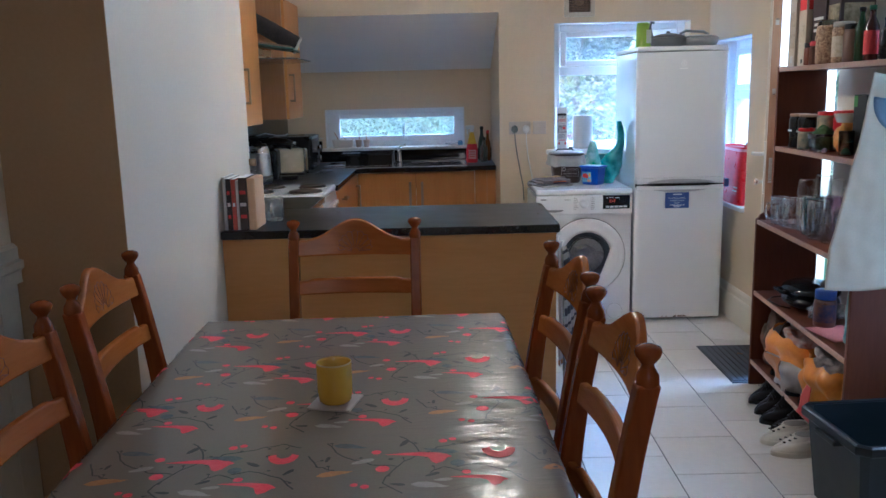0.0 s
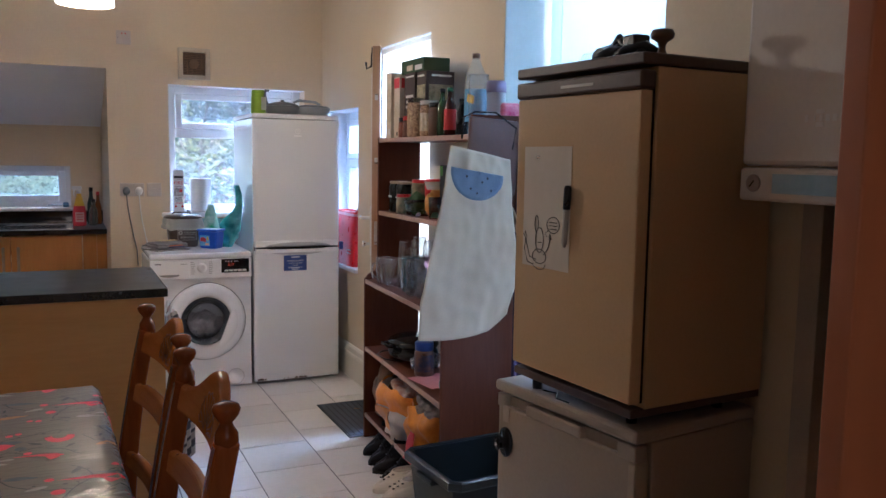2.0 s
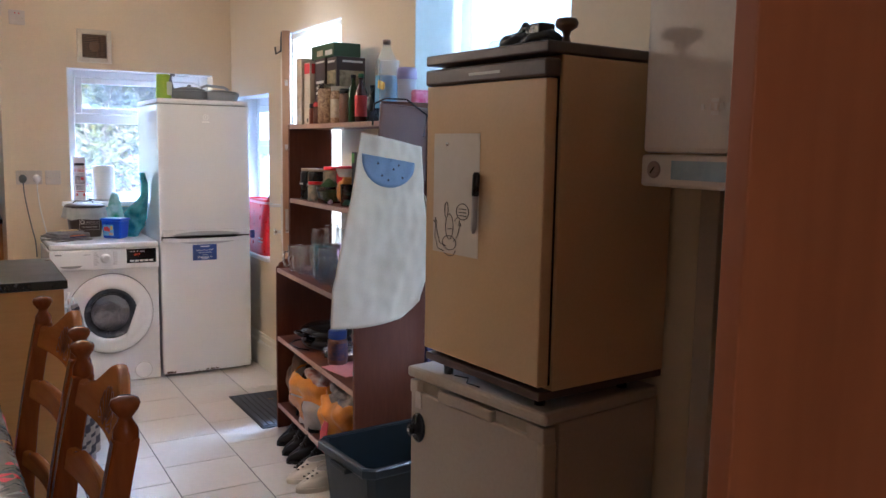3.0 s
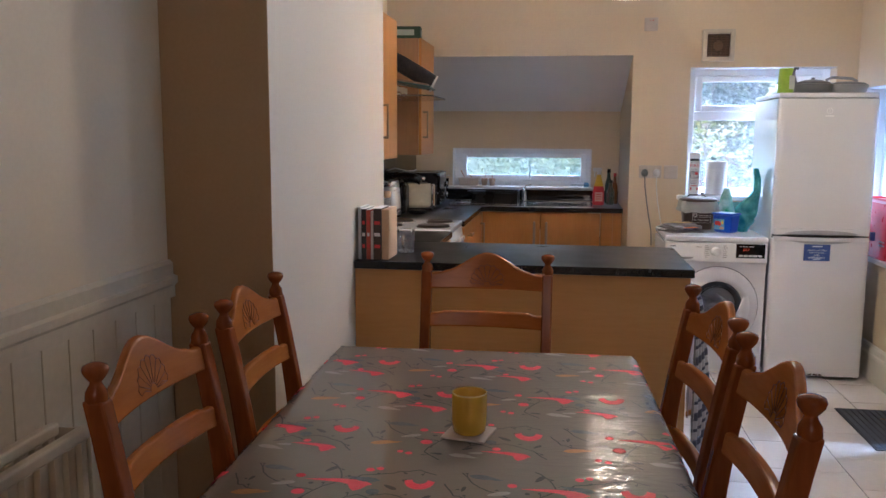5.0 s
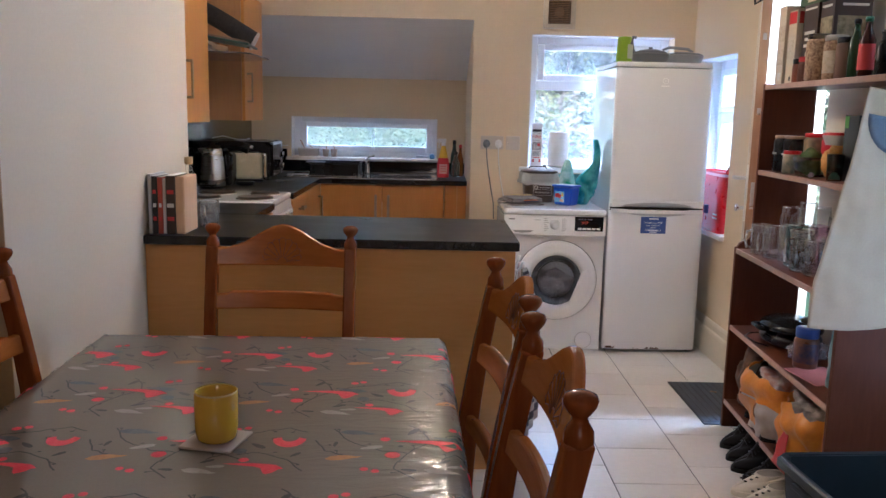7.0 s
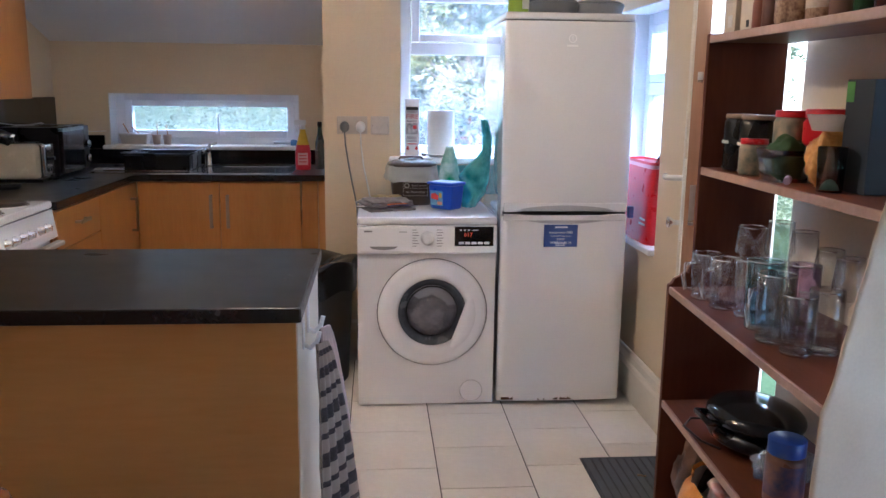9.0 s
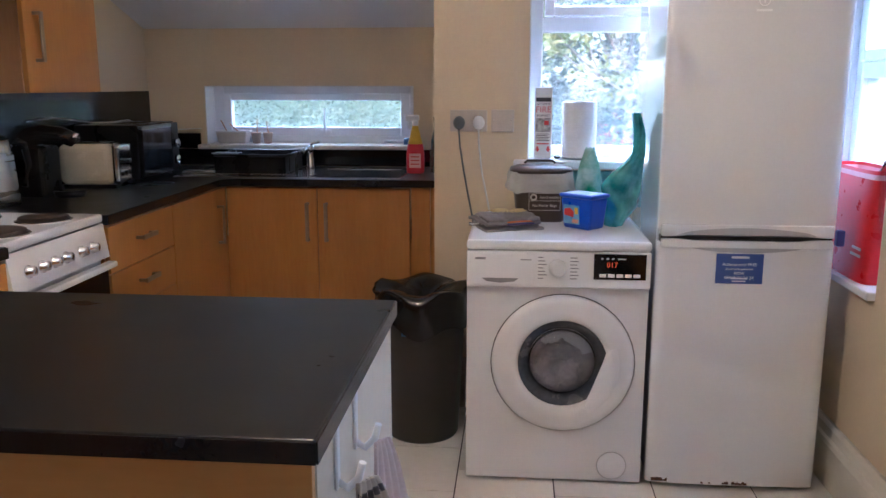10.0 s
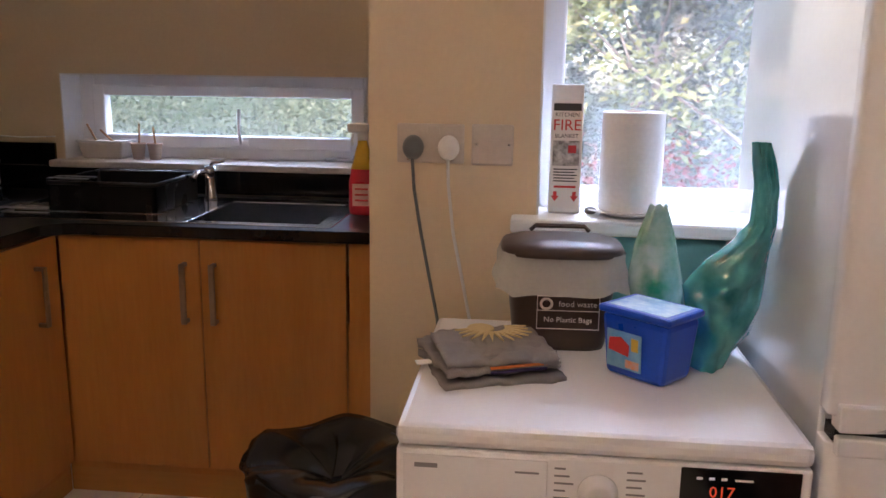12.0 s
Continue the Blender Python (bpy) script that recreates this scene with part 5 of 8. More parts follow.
    bm_prism(bm, out, .435, .462, "z")
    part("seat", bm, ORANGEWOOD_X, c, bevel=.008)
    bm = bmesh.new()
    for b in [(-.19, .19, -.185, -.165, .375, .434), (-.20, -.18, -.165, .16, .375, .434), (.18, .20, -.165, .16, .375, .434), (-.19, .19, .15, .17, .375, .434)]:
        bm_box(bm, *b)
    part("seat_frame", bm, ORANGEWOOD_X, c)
    for s in (-1, 1):
        lathe("front_leg", [(.015, 0), (.019, .02), (.016, .10), (.022, .25), (.017, .30), (.022, .33), (.022, .434)], ORANGEWOOD_SHADED, c, 14, s * .185, -.175, 0)
        part("stretcher", bm_tube(bmesh.new(), [(s * .185, -.175, .18), (s * .20, .20, .18)], .011, 8), ORANGEWOOD_SHADED, c)
    return c


dining_table()
CLOTH = tablecloth()
first = chair_master()
first.matrix_basis = pose(-.182, 2.925 - .265, 0, 0, 0, 0)
tagged(first, group="chairs round the dining table")
for m in (pose(.480 - .265, 1.628, 0, 0, 0, -88.5), pose(.468 - .265, 2.170, 0, 0, 0, -85), pose(-.751 + .265, 1.617, 0, 0, 0, 90), pose(-.767 + .265, 2.198, 0, 0, 0, 92.5)):
    copy_thing(first, m)


def bookcase():
    b = thing("open_bookcase", "dark mahogany laminate open bookcase with a deeper lower half", "bookcase")
    yn, yf = 2.945, 3.985
    xb = 1.900
    low, high = (1.548, 1.605), (1.660, 1.674)
    for y0, y1, nm, xl, xu in ((yn - .018, yn, "near", low[0], high[0]), (yf, yf + .018, "far", low[1], high[1])):
        zt = 1.60 if nm == "near" else 1.53
        k = (xu - xl) / .135
        out = [(xl, 0), (xb, 0), (xb, zt), (xu, zt), (xu, .885), (xu - .012 * k, .875), (xu - .022 * k, .86), (xu - .04 * k, .865), (xu - .06 * k, .855), (xl + .035 * k, .845), (xl + .02 * k, .83), (xl, .825)]
        part("side_panel", bm_prism(bmesh.new(), out, y0, y1, "y"), MAHOGANY, b, bevel=.002)
    for z, (xa, xc) in ((.13, low), (.475, low), (.82, low), (1.165, high), (1.525, high)):
        ya, yc = yn + .001, yf - .001
        s = part("shelf", bm_prism(bmesh.new(), [(xa + .008, ya), (xb, ya), (xb, yc), (xc + .008, yc)], z - .018, z, "z"), MAHOGANY_Y, b)
        part("shelf_edging", bm_prism(bmesh.new(), [(xa, ya), (xa + .0075, ya), (xc + .0075, yc), (xc, yc)], z - .020, z + .001, "z"), EDGING, s, bevel=.002)
    return b


bookcase()


def pendant():
    p = thing("pendant_lamp", "white glass bell pendant lamp, lit, on a thin cord", "ceiling lamp", pose(.348, 4.0, 0))
    sh = mottled("opal_glass", (.9, .82, .66), (.92, .84, .68), 3, 40, 0, .3)
    n = sh.node_tree.nodes["Principled BSDF"]
    n.inputs["Emission Color"].default_value = (1.0, .83, .60, 1)
    n.inputs["Emission Strength"].default_value = 2.2
    rings = [(.116, 2.058), (.117, 2.066), (.112, 2.10), (.098, 2.15), (.078, 2.19), (.058, 2.215), (.048, 2.24), (.042, 2.275), (.038, 2.285)]
    s = part("shade", bm_lathe(bmesh.new(), rings, 40, cap=False), sh, p, "white glass bell shade")
    s.visible_shadow = False
    mod = s.modifiers.new("solid", "SOLIDIFY")
    mod.thickness = .003
    lathe("lamp_holder", [(.020, 2.20), (.020, 2.28), (.036, 2.290), (.012, 2.31), (.012, 2.33)], UPVC, p, 16)
    bl = mat("lit_bulb", (1, .9, .7), .4, emit=(1, .8, .5), power=8)
    q = lathe("bulb", [(0, 2.075), (.02, 2.082), (.030, 2.105), (.026, 2.14), (.014, 2.18), (.013, 2.20)], bl, p, 16)
    q.visible_shadow = False
    part("cord", bm_tube(bmesh.new(), [(0, 0, 2.32), (0, 0, ZC - .02)], .003, 6), UPVC, p)
    lathe("ceiling_rose", [(.045, ZC - .03), (.045, ZC - .01), (.03, ZC)], UPVC, p, 20)


pendant()


# ---- small things ----
def plain(name, c, rough=.5, **k):
    return mottled(name, shade(c, .93), shade(c, 1.05), 14, 120, .012, rough, **k)


GREY_CLOTH = plain("grey_jersey", (.22, .21, .21), .9)
YELLOW_PRINT = plain("pale_yellow_print", (.62, .50, .26), .8)
TEAL = plain("teal_plastic", (.015, .23, .22), .22, coat=.3)
TEAL_PALE = plain("pale_teal_plastic", (.42, .66, .64), .25, coat=.3)
GREENBAG = plain("green_packet", (.03, .34, .18), .3)
BLUE = plain("blue_tub_plastic", (.006, .07, .55), .3)
RED = plain("red_plastic", (.60, .015, .02), .3)
REDCARD = plain("red_print", (.55, .03, .03), .5)
BROWNPL = plain("brown_caddy_plastic", (.050, .032, .026), .35)
FILM = plain("milky_bin_liner", (.55, .57, .54), .3, coat=.3)
FILM.node_tree.nodes["Principled BSDF"].inputs["Alpha"].default_value = .72
WHITE = plain("white_plastic", (.74, .74, .73), .3)
PAPER = plain("white_paper_roll", (.78, .78, .78), .9)
GREYPL = plain("grey_plastic", (.13, .14, .15), .4)
ANTH = plain("anthracite_plastic", (.030, .028, .027), .42)
CLEAR = mat("thin_clear_plastic", (.95, .97, .97), .05, trans=1.0)


def thin_glass(name, tint, k=.05):
    """Thin-walled glass: see-through, with gloss that grows towards the edges."""
    m = mat(name, tint, .02)
    n, l = m.node_tree.nodes, m.node_tree.links
    see, gloss, pw, ad, mx = (n.new("ShaderNode" + q) for q in ("BsdfTransparent", "BsdfGlossy", "Math", "Math", "MixShader"))
    lw = n.new("ShaderNodeLayerWeight")
    lw.inputs[0].default_value = .5
    see.inputs[0].default_value = (*tint, 1)
    gloss.inputs["Roughness"].default_value = .05
    pw.operation, pw.inputs[1].default_value = "POWER", 4.0
    ad.operation, ad.use_clamp = "MULTIPLY_ADD", True
    ad.inputs[1].default_value, ad.inputs[2].default_value = .8, k
    l.new(lw.outputs["Facing"], pw.inputs[0]), l.new(pw.outputs[0], ad.inputs[0]), l.new(ad.outputs[0], mx.inputs[0])
    l.new(see.outputs[0], mx.inputs[1]), l.new(gloss.outputs[0], mx.inputs[2])
    l.new(mx.outputs[0], n["Material Output"].inputs[0])
    return m


TUMBLER = thin_glass("drinking_glass", (.97, .98, .99), .10)
BLUEGLASS = thin_glass("blue_drinking_glass", (.80, .94, .97))
PURPLEGLASS = thin_glass("purple_drinking_glass", (.91, .83, .94))
GLASSEDGE = thin_glass("thick_glass_edge", (.95, .97, .98), .42)
CREAMCLOTH = mottled("undyed_cotton", (.60, .50, .37), (.66, .56, .42), 5, 200, .12, .95)
BLUECLOTH = mottled("blue_cotton", (.16, .22, .32), (.22, .29, .40), 8, 200, .3, .95)
ORANGEBAG = mottled("orange_carrier_bag", (.68, .22, .01), (.80, .32, .02), 10, 60, .3, .35)
LINER = mottled("black_bin_liner", (.003, .003, .003), (.007, .007, .008), 20, 80, .1, .2)
CHECK = mottled("towel_dark", (.05, .045, .05), (.10, .09, .09), 20, 160, .3, .95)
PALECLOTH = mottled("towel_pale", (.50, .46, .42), (.60, .56, .52), 20, 160, .3, .95)
PINKCLOTH = mottled("towel_pink", (.62, .50, .46), (.70, .58, .54), 20, 160, .3, .95)
CREAM = plain("cream_enamel", (.60, .54, .40), .25)
COOKWARE = plain("grey_cookware", (.15, .16, .17), .35)
INK = mat("black_ink", (.02, .02, .02), .6)
WHITEINK = mat("white_ink", (.62, .60, .56), .6)


def on_washing_machine():
    Z = .8465
    # folded shirt
    t = thing("folded_t_shirt", "folded grey t-shirt with a pale yellow print", "clothing", pose(.805, 5.415, Z, 0, 0, 20) @ Matrix.Diagonal((.90, .95, 1, 1)))
    for k, (w, d, dx, dy, turn, z0) in enumerate(((.118, .105, 0, -.005, 0, .001), (.112, .100, -.006, .002, 3, .013), (.105, .092, .004, -.004, -4, .024), (.082, .085, .026, .012, 5, .034))):
        def fold(u, v, w=w, d=d, k=k):
            a, b = 2 * u - 1, 2 * v - 1
            ex = w * a * (1 + .07 * noise.noise(Vector((b * 2.2, k * 5, 1)))) + .006 * noise.noise(Vector((a * 4, b * 4, k)))
            ey = d * b * (1 + .08 * noise.noise(Vector((a * 2.2, k * 5, 4))))
            edge = max(abs(a), abs(b)) ** 8
            return (ex, ey, .005 + .0075 * noise.noise(Vector((a * 2.6 + k, b * 2.2, k * 3))) + .004 * noise.noise(Vector((a * 7, b * 3, k * 7))) - .004 * edge)
        part("fold", sheet(fold, 30, 26, .010), GREY_CLOTH, t, m=pose(dx, dy, z0 + .004, 0, 0, turn))
    rays = bmesh.new()
    bm_lathe(rays, [(.028, 0), (.026, .0022), (0, .0025)], 14, .0, .055, .0505)
    for k in range(13):
        a = math.pi * (1.02 + .96 * k / 12)
        c1, s1 = math.cos(a), math.sin(a)
        r0, r1, w = .030, .085 if abs(s1) > .5 else .075, .005
        y0 = .055
        lim = lambda x, y: (max(-.075, min(.105, x)), max(-.070, min(.095, y)))
        pts = [lim(r0 * c1 - w * s1, y0 + r0 * s1 + w * c1), lim(r0 * c1 + w * s1, y0 + r0 * s1 - w * c1), lim(r1 * c1, y0 + r1 * s1)]
        bm_prism(rays, [(p[0] + .02, p[1]) for p in pts], .0500, .0530, "z")
    tagged(part("sun_print", rays, YELLOW_PRINT, t), kind="stuff")
    for k, (c, z) in enumerate(((mat("orange_stripe", (.6, .16, .03), .8), .030), (mat("navy_stripe", (.04, .03, .12), .8), .022))):
        part("striped_edge", bm_tube(bmesh.new(), [(-.03, -.104, z), (.03, -.106, z + .002), (.08, -.100, z)], .0028, 6), c, t)
    part("care_label", bm_box(bmesh.new(), -.145, -.10, -.01, .012, .012, .014), WHITE, t, "white care label")
    # caddy
    c = thing("food_waste_caddy", "brown food waste caddy with lid and milky liner bag", "bin", pose(.930, 5.575, Z, 0, 0, 2) @ Matrix.Diagonal((.95, .95, .905, 1)))
    bm = bmesh.new()
    rings = []
    for z, k in ((0, .80), (.01, .82), (.19, 1.0), (.20, 1.02)):
        n = 28
        rings.append([bm.verts.new((.112 * k * math.copysign(abs(math.cos(a)) ** .5, math.cos(a)), .085 * k * math.copysign(abs(math.sin(a)) ** .5, math.sin(a)), z)) for a in [2 * math.pi * i / n for i in range(n)]])
    for a, b in zip(rings, rings[1:]):
        for i in range(28):
            bm.faces.new((a[i], a[(i + 1) % 28], b[(i + 1) % 28], b[i])).smooth = True
    bm.faces.new(rings[0][::-1]), bm.faces.new(rings[-1])
    part("body", bm, BROWNPL, c)
    bm = bmesh.new()
    rings = []
    for z, k in ((.198, 1.10), (.206, 1.12), (.214, 1.08), (.222, .85), (.226, .5)):
        rings.append([bm.verts.new((.108 * k * math.copysign(abs(math.cos(a)) ** .6, math.cos(a)), .090 * k * math.copysign(abs(math.sin(a)) ** .6, math.sin(a)), z)) for a in [2 * math.pi * i / 28 for i in range(28)]])
    for a, b in zip(rings, rings[1:]):
        for i in range(28):
            bm.faces.new((a[i], a[(i + 1) % 28], b[(i + 1) % 28], b[i])).smooth = True
    bm.faces.new(rings[0][::-1]), bm.faces.new(rings[-1])
    part("lid", bm, BROWNPL, c)
    part("handle", bm_tube(bmesh.new(), [(-.06, .06, .225), (-.05, .06, .236), (.05, .06, .236), (.06, .06, .225)], .005), BROWNPL, c)

    def liner(u, v):
        a = 2 * math.pi * u
        k = 1.06 + .10 * v + .05 * math.sin(9 * a) * v + .04 * noise.noise(Vector((math.cos(a) * 3, math.sin(a) * 3, v * 3)))
        return (.114 * k * math.copysign(abs(math.cos(a)) ** .5, math.cos(a)), .087 * k * math.copysign(abs(math.sin(a)) ** .5, math.sin(a)), .203 - (.078 + .005 * math.sin(3 * a + 1) + .004 * math.sin(8 * a)) * v)
    part("liner_bag", sheet(liner, 60, 8), FILM, c, "milky compostable liner folded over the rim")
    fr = bmesh.new()
    for b in [(-.048, .072, -.083, -.0815, .118, .1195), (-.048, .072, -.083, -.0815, .088, .0895), (-.048, .072, -.083, -.0815, .050, .0515), (-.048, -.0465, -.083, -.0815, .0515, .118), (.0705, .072, -.083, -.0815, .0515, .118)]:
        bm_box(fr, *b)
    q = part("printed_frame", fr, WHITEINK, c)
    writing("caddy_text", "food waste", .0165, at(.030, -.0835, .103), WHITEINK, q, depth=.0006)
    writing("caddy_text", "No Plastic Bags", .0150, at(.012, -.0835, .070), WHITEINK, q, depth=.0006)
    part("arrow_emblem", bm_lathe(bmesh.new(), [(.013, 0), (.013, .002), (.008, .002), (.008, 0)], 18, m=Matrix.Translation((-.030, -.083, .103)) @ Matrix.Rotation(radians(90), 4, "X"), cap=False), WHITEINK, q)
    # blue tub
    b = thing("detergent_tub", "blue plastic detergent tub with a printed lid", "tub", pose(1.078, 5.405, Z, 0, 0, -42) @ Matrix.Diagonal((.95, .95, 1, 1)))
    bm = bmesh.new()
    lo, hi = [(-.060, -.045), (.060, -.045), (.060, .045), (-.060, .045)], [(-.070, -.052), (.070, -.052), (.070, .052), (-.070, .052)]
    L = [bm.verts.new((x, y, 0)) for x, y in lo]
    H = [bm.verts.new((x, y, .108)) for x, y in hi]
    for i in range(4):
        bm.faces.new((L[i], L[(i + 1) % 4], H[(i + 1) % 4], H[i]))
    bm.faces.new(L[::-1]), bm.faces.new(H)
    part("tub", bm, BLUE, b, bevel=.010)
    box("lid", -.075, .075, -.057, .057, .108, .122, BLUE, b, .006)
    box("lid_label", -.060, .060, -.044, .044, .1222, .1228, mottled("blue_white_lid_print", (.08, .32, .62), (.60, .72, .80), 18, 60, 0, .3), b)
    lab = box("front_label", -.050, .022, -.0545, -.0535, .022, .088, mottled("label_pale_blue", (.10, .30, .60), (.25, .50, .72), 14, 50, 0, .3), b, m=pose(0, .002, 0, 4))
    bm = bm_prism(bmesh.new(), [(-.046, .052), (-.004, .046), (-.002, .066), (-.020, .078), (-.044, .073)], -.0558, -.0547, "y")
    part("red_patch", bm, REDCARD, lab), box("yellow_patch", .002, .016, -.0556, -.0547, .058, .080, mat("yellow_print", (.75, .5, .05), .5), lab)
    box("pods_picture", -.010, .018, -.0556, -.0547, .026, .040, mottled("pods_print", (.6, .5, .5), (.8, .3, .15), 60, 120, 0, .4), lab)
    # packet and green bag behind
    g = thing("refill_packet", "green and clear plastic refill packet standing behind the tub", "packet", pose(1.110, 5.60, Z))

    def pouch(w, d, h, seed, top=.35):
        def f(u, v):
            a = 2 * math.pi * u
            k = 1 - (1 - top) * max(0, (v - .45) / .55) ** 1.3
            kd = 1 - .93 * v ** 1.5
            nn = .14 * noise.noise(Vector((math.cos(a) * 2 + seed, math.sin(a) * 2, v * 4)))
            return (w * (k + nn) * math.cos(a), d * (kd + nn) * math.sin(a), h * v + .006 * math.sin(a * 3))
        return f
    part("packet_body", sheet(pouch(.052, .035, .262, 2, .30), 28, 14), mottled("green_white_packet", (.01, .30, .14), (.62, .76, .74), 13, 22, .2, .2, coat=.5), g)
    # teal bags
    s = thing("teal_plastic_bag", "crumpled teal and white plastic bag leaning on the fridge freezer", "bag", pose(1.205, 5.50, Z, 0, 0, 0))
    rows = [(.000, -.050, .030), (.055, -.055, .070), (.100, -.057, .082), (.140, -.064, .082), (.185, -.030, .084), (.225, .018, .086), (.255, .040, .086), (.320, .042, .086), (.394, .034, .064)]

    def bag(u, v):
        k = v * (len(rows) - 1)
        i = min(int(k), len(rows) - 2)
        z, a, b = (p + (q - p) * (k - i) for p, q in zip(rows[i], rows[i + 1]))
        an = 2 * math.pi * u
        cx, w = (a + b) / 2, (b - a) / 2
        deep = .050 * (1 - .8 * v) + .006
        crease = noise.noise(Vector((math.cos(an) * 2.5, z * 22, 3))) * .018 + abs(noise.noise(Vector((math.cos(an) * 5, z * 40, 8)))) * .010
        return (min(.086, cx + w * math.cos(an)), -.02 + deep * math.sin(an) + crease + .10 * max(0, math.cos(an)) * (1 - v) * .5, z)
    teal = mottled("teal_and_white_bag_print", (.001, .15, .18), (.10, .48, .50), 9, 20, .6, .16, coat=.5, dist=.004)
    part("bag_body", sheet(bag, 46, 48), teal, s)


def sockets():
    plate = plain("greyed_socket_plate", (.56, .50, .44), .3)
    d = thing("double_socket", "white double wall socket with a grey and a white plug", "socket")
    box("faceplate", .574, .722, YB - .010, YB - .0005, 1.155, 1.241, plate, d, .004)
    for x in (.600, .696):
        part("screw", bm_lathe(bmesh.new(), [(.003, 0), (.003, .001), (0, .001)], 8, m=Matrix.Translation((x, YB - .010, 1.163)) @ Matrix.Rotation(radians(90), 4, "X")), CHROME, d)
    for x in (.635, .662):
        box("rocker", x - .006, x + .006, YB - .013, YB - .010, 1.220, 1.236, plate, d, .001)
    for x, m, pts in ((.611, GREYPL, [(.611, -.03, 1.165), (.615, -.028, 1.10), (.630, -.02, 1.00), (.648, -.012, .90), (.668, -.012, .80), (.672, -.02, .70)]), (.689, WHITE, [(.689, -.03, 1.165), (.690, -.026, 1.11), (.702, -.02, 1.00), (.722, -.012, .90), (.742, -.012, .80), (.750, -.02, .70)])):
        p = thing("plug", "grey moulded mains plug with a long cable" if m is GREYPL else "white moulded mains plug with a long cable", "plug")
        bm = bm_lathe(bmesh.new(), [(.024, 0), (.025, .008), (.022, .022), (.014, .034), (0, .036)], 18, m=Matrix.Translation((x, YB - .0105, 1.190)) @ Matrix.Rotation(radians(90), 4, "X") @ Matrix.Diagonal((.95, 1.1, 1, 1)))
        part("plug_body", bm, m, p)
        part("cable", bm_tube(bmesh.new(), [(a, YB + b, z) for a, b, z in [(x, -.03, 1.178)] + pts], .0038, 6), m, p)
    s = thing("fused_switch", "white fused switch plate on the cream wall", "switch")
    box("faceplate", .738, .829, YB - .010, YB - .0005, 1.153, 1.242, plate, s, .004)
    box("rocker", .772, .796, YB - .013, YB - .010, 1.196, 1.206, plate, s, .001)
    for x in (.748, .819):
        part("screw", bm_lathe(bmesh.new(), [(.003, 0), (.003, .001), (0, .001)], 8, m=Matrix.Translation((x, YB - .010, 1.199)) @ Matrix.Rotation(radians(90), 4, "X")), CHROME, s)
    h = thing("high_switch", "white switch plate with two red neons high on the wall", "switch")
    box("faceplate", .574, .662, YB - .010, YB - .0005, 2.125, 2.212, plate, h, .004)
    for x in (.606, .626):
        box("neon", x, x + .007, YB - .0115, YB - .010, 2.190, 2.197, REDCARD, h)
    for x in (.584, .650):
        part("screw", bm_lathe(bmesh.new(), [(.003, 0), (.003, .001), (0, .001)], 8, m=Matrix.Translation((x, YB - .010, 2.168)) @ Matrix.Rotation(radians(90), 4, "X")), CHROME, h)
    # extractor
    old = mottled("yellowed_plastic", (.50, .44, .34), (.60, .54, .44), 8, 60, .1, .4)
    f = thing("extractor_fan", "yellowed square extractor fan with a louvred brown grille", "extractor fan")
    grille = plain("brown_fan_grille", (.17, .10, .055), .5)
    bm = bmesh.new()
    x0, x1, z0, z1 = .948, 1.150, 1.925, 2.128
    for b in [(x0, x0 + .028, YB - .045, YB - .001, z0, z1), (x1 - .028, x1, YB - .045, YB - .001, z0, z1), (x0 + .028, x1 - .028, YB - .045, YB - .001, z0, z0 + .028), (x0 + .028, x1 - .028, YB - .045, YB - .001, z1 - .028, z1)]:
        bm_box(bm, *b, .003)
    part("frame", bm, old, f)
    box("back", x0 + .028, x1 - .028, YB - .012, YB - .002, z0 + .028, z1 - .028, plain("fan_inside_dark", (.04, .03, .02), .7), f)
    for i in range(13):
        z = z0 + .034 + i * .0108
        box("louvre", x0 + .028, x1 - .028, YB - .038, YB - .030, z, z + .004, grille, f)
    for i in range(4):
        x = x0 + .055 + i * .030
        box("bar", x, x + .003, YB - .040, YB - .038, z0 + .028, z1 - .028, grille, f)
    part("fan_motor", bm_lathe(bmesh.new(), [(.030, 0), (.030, .012), (0, .014)], 20, m=Matrix.Translation(((x0 + x1) / 2, YB - .013, (z0 + z1) / 2)) @ Matrix.Rotation(radians(90), 4, "X")), grille, f)


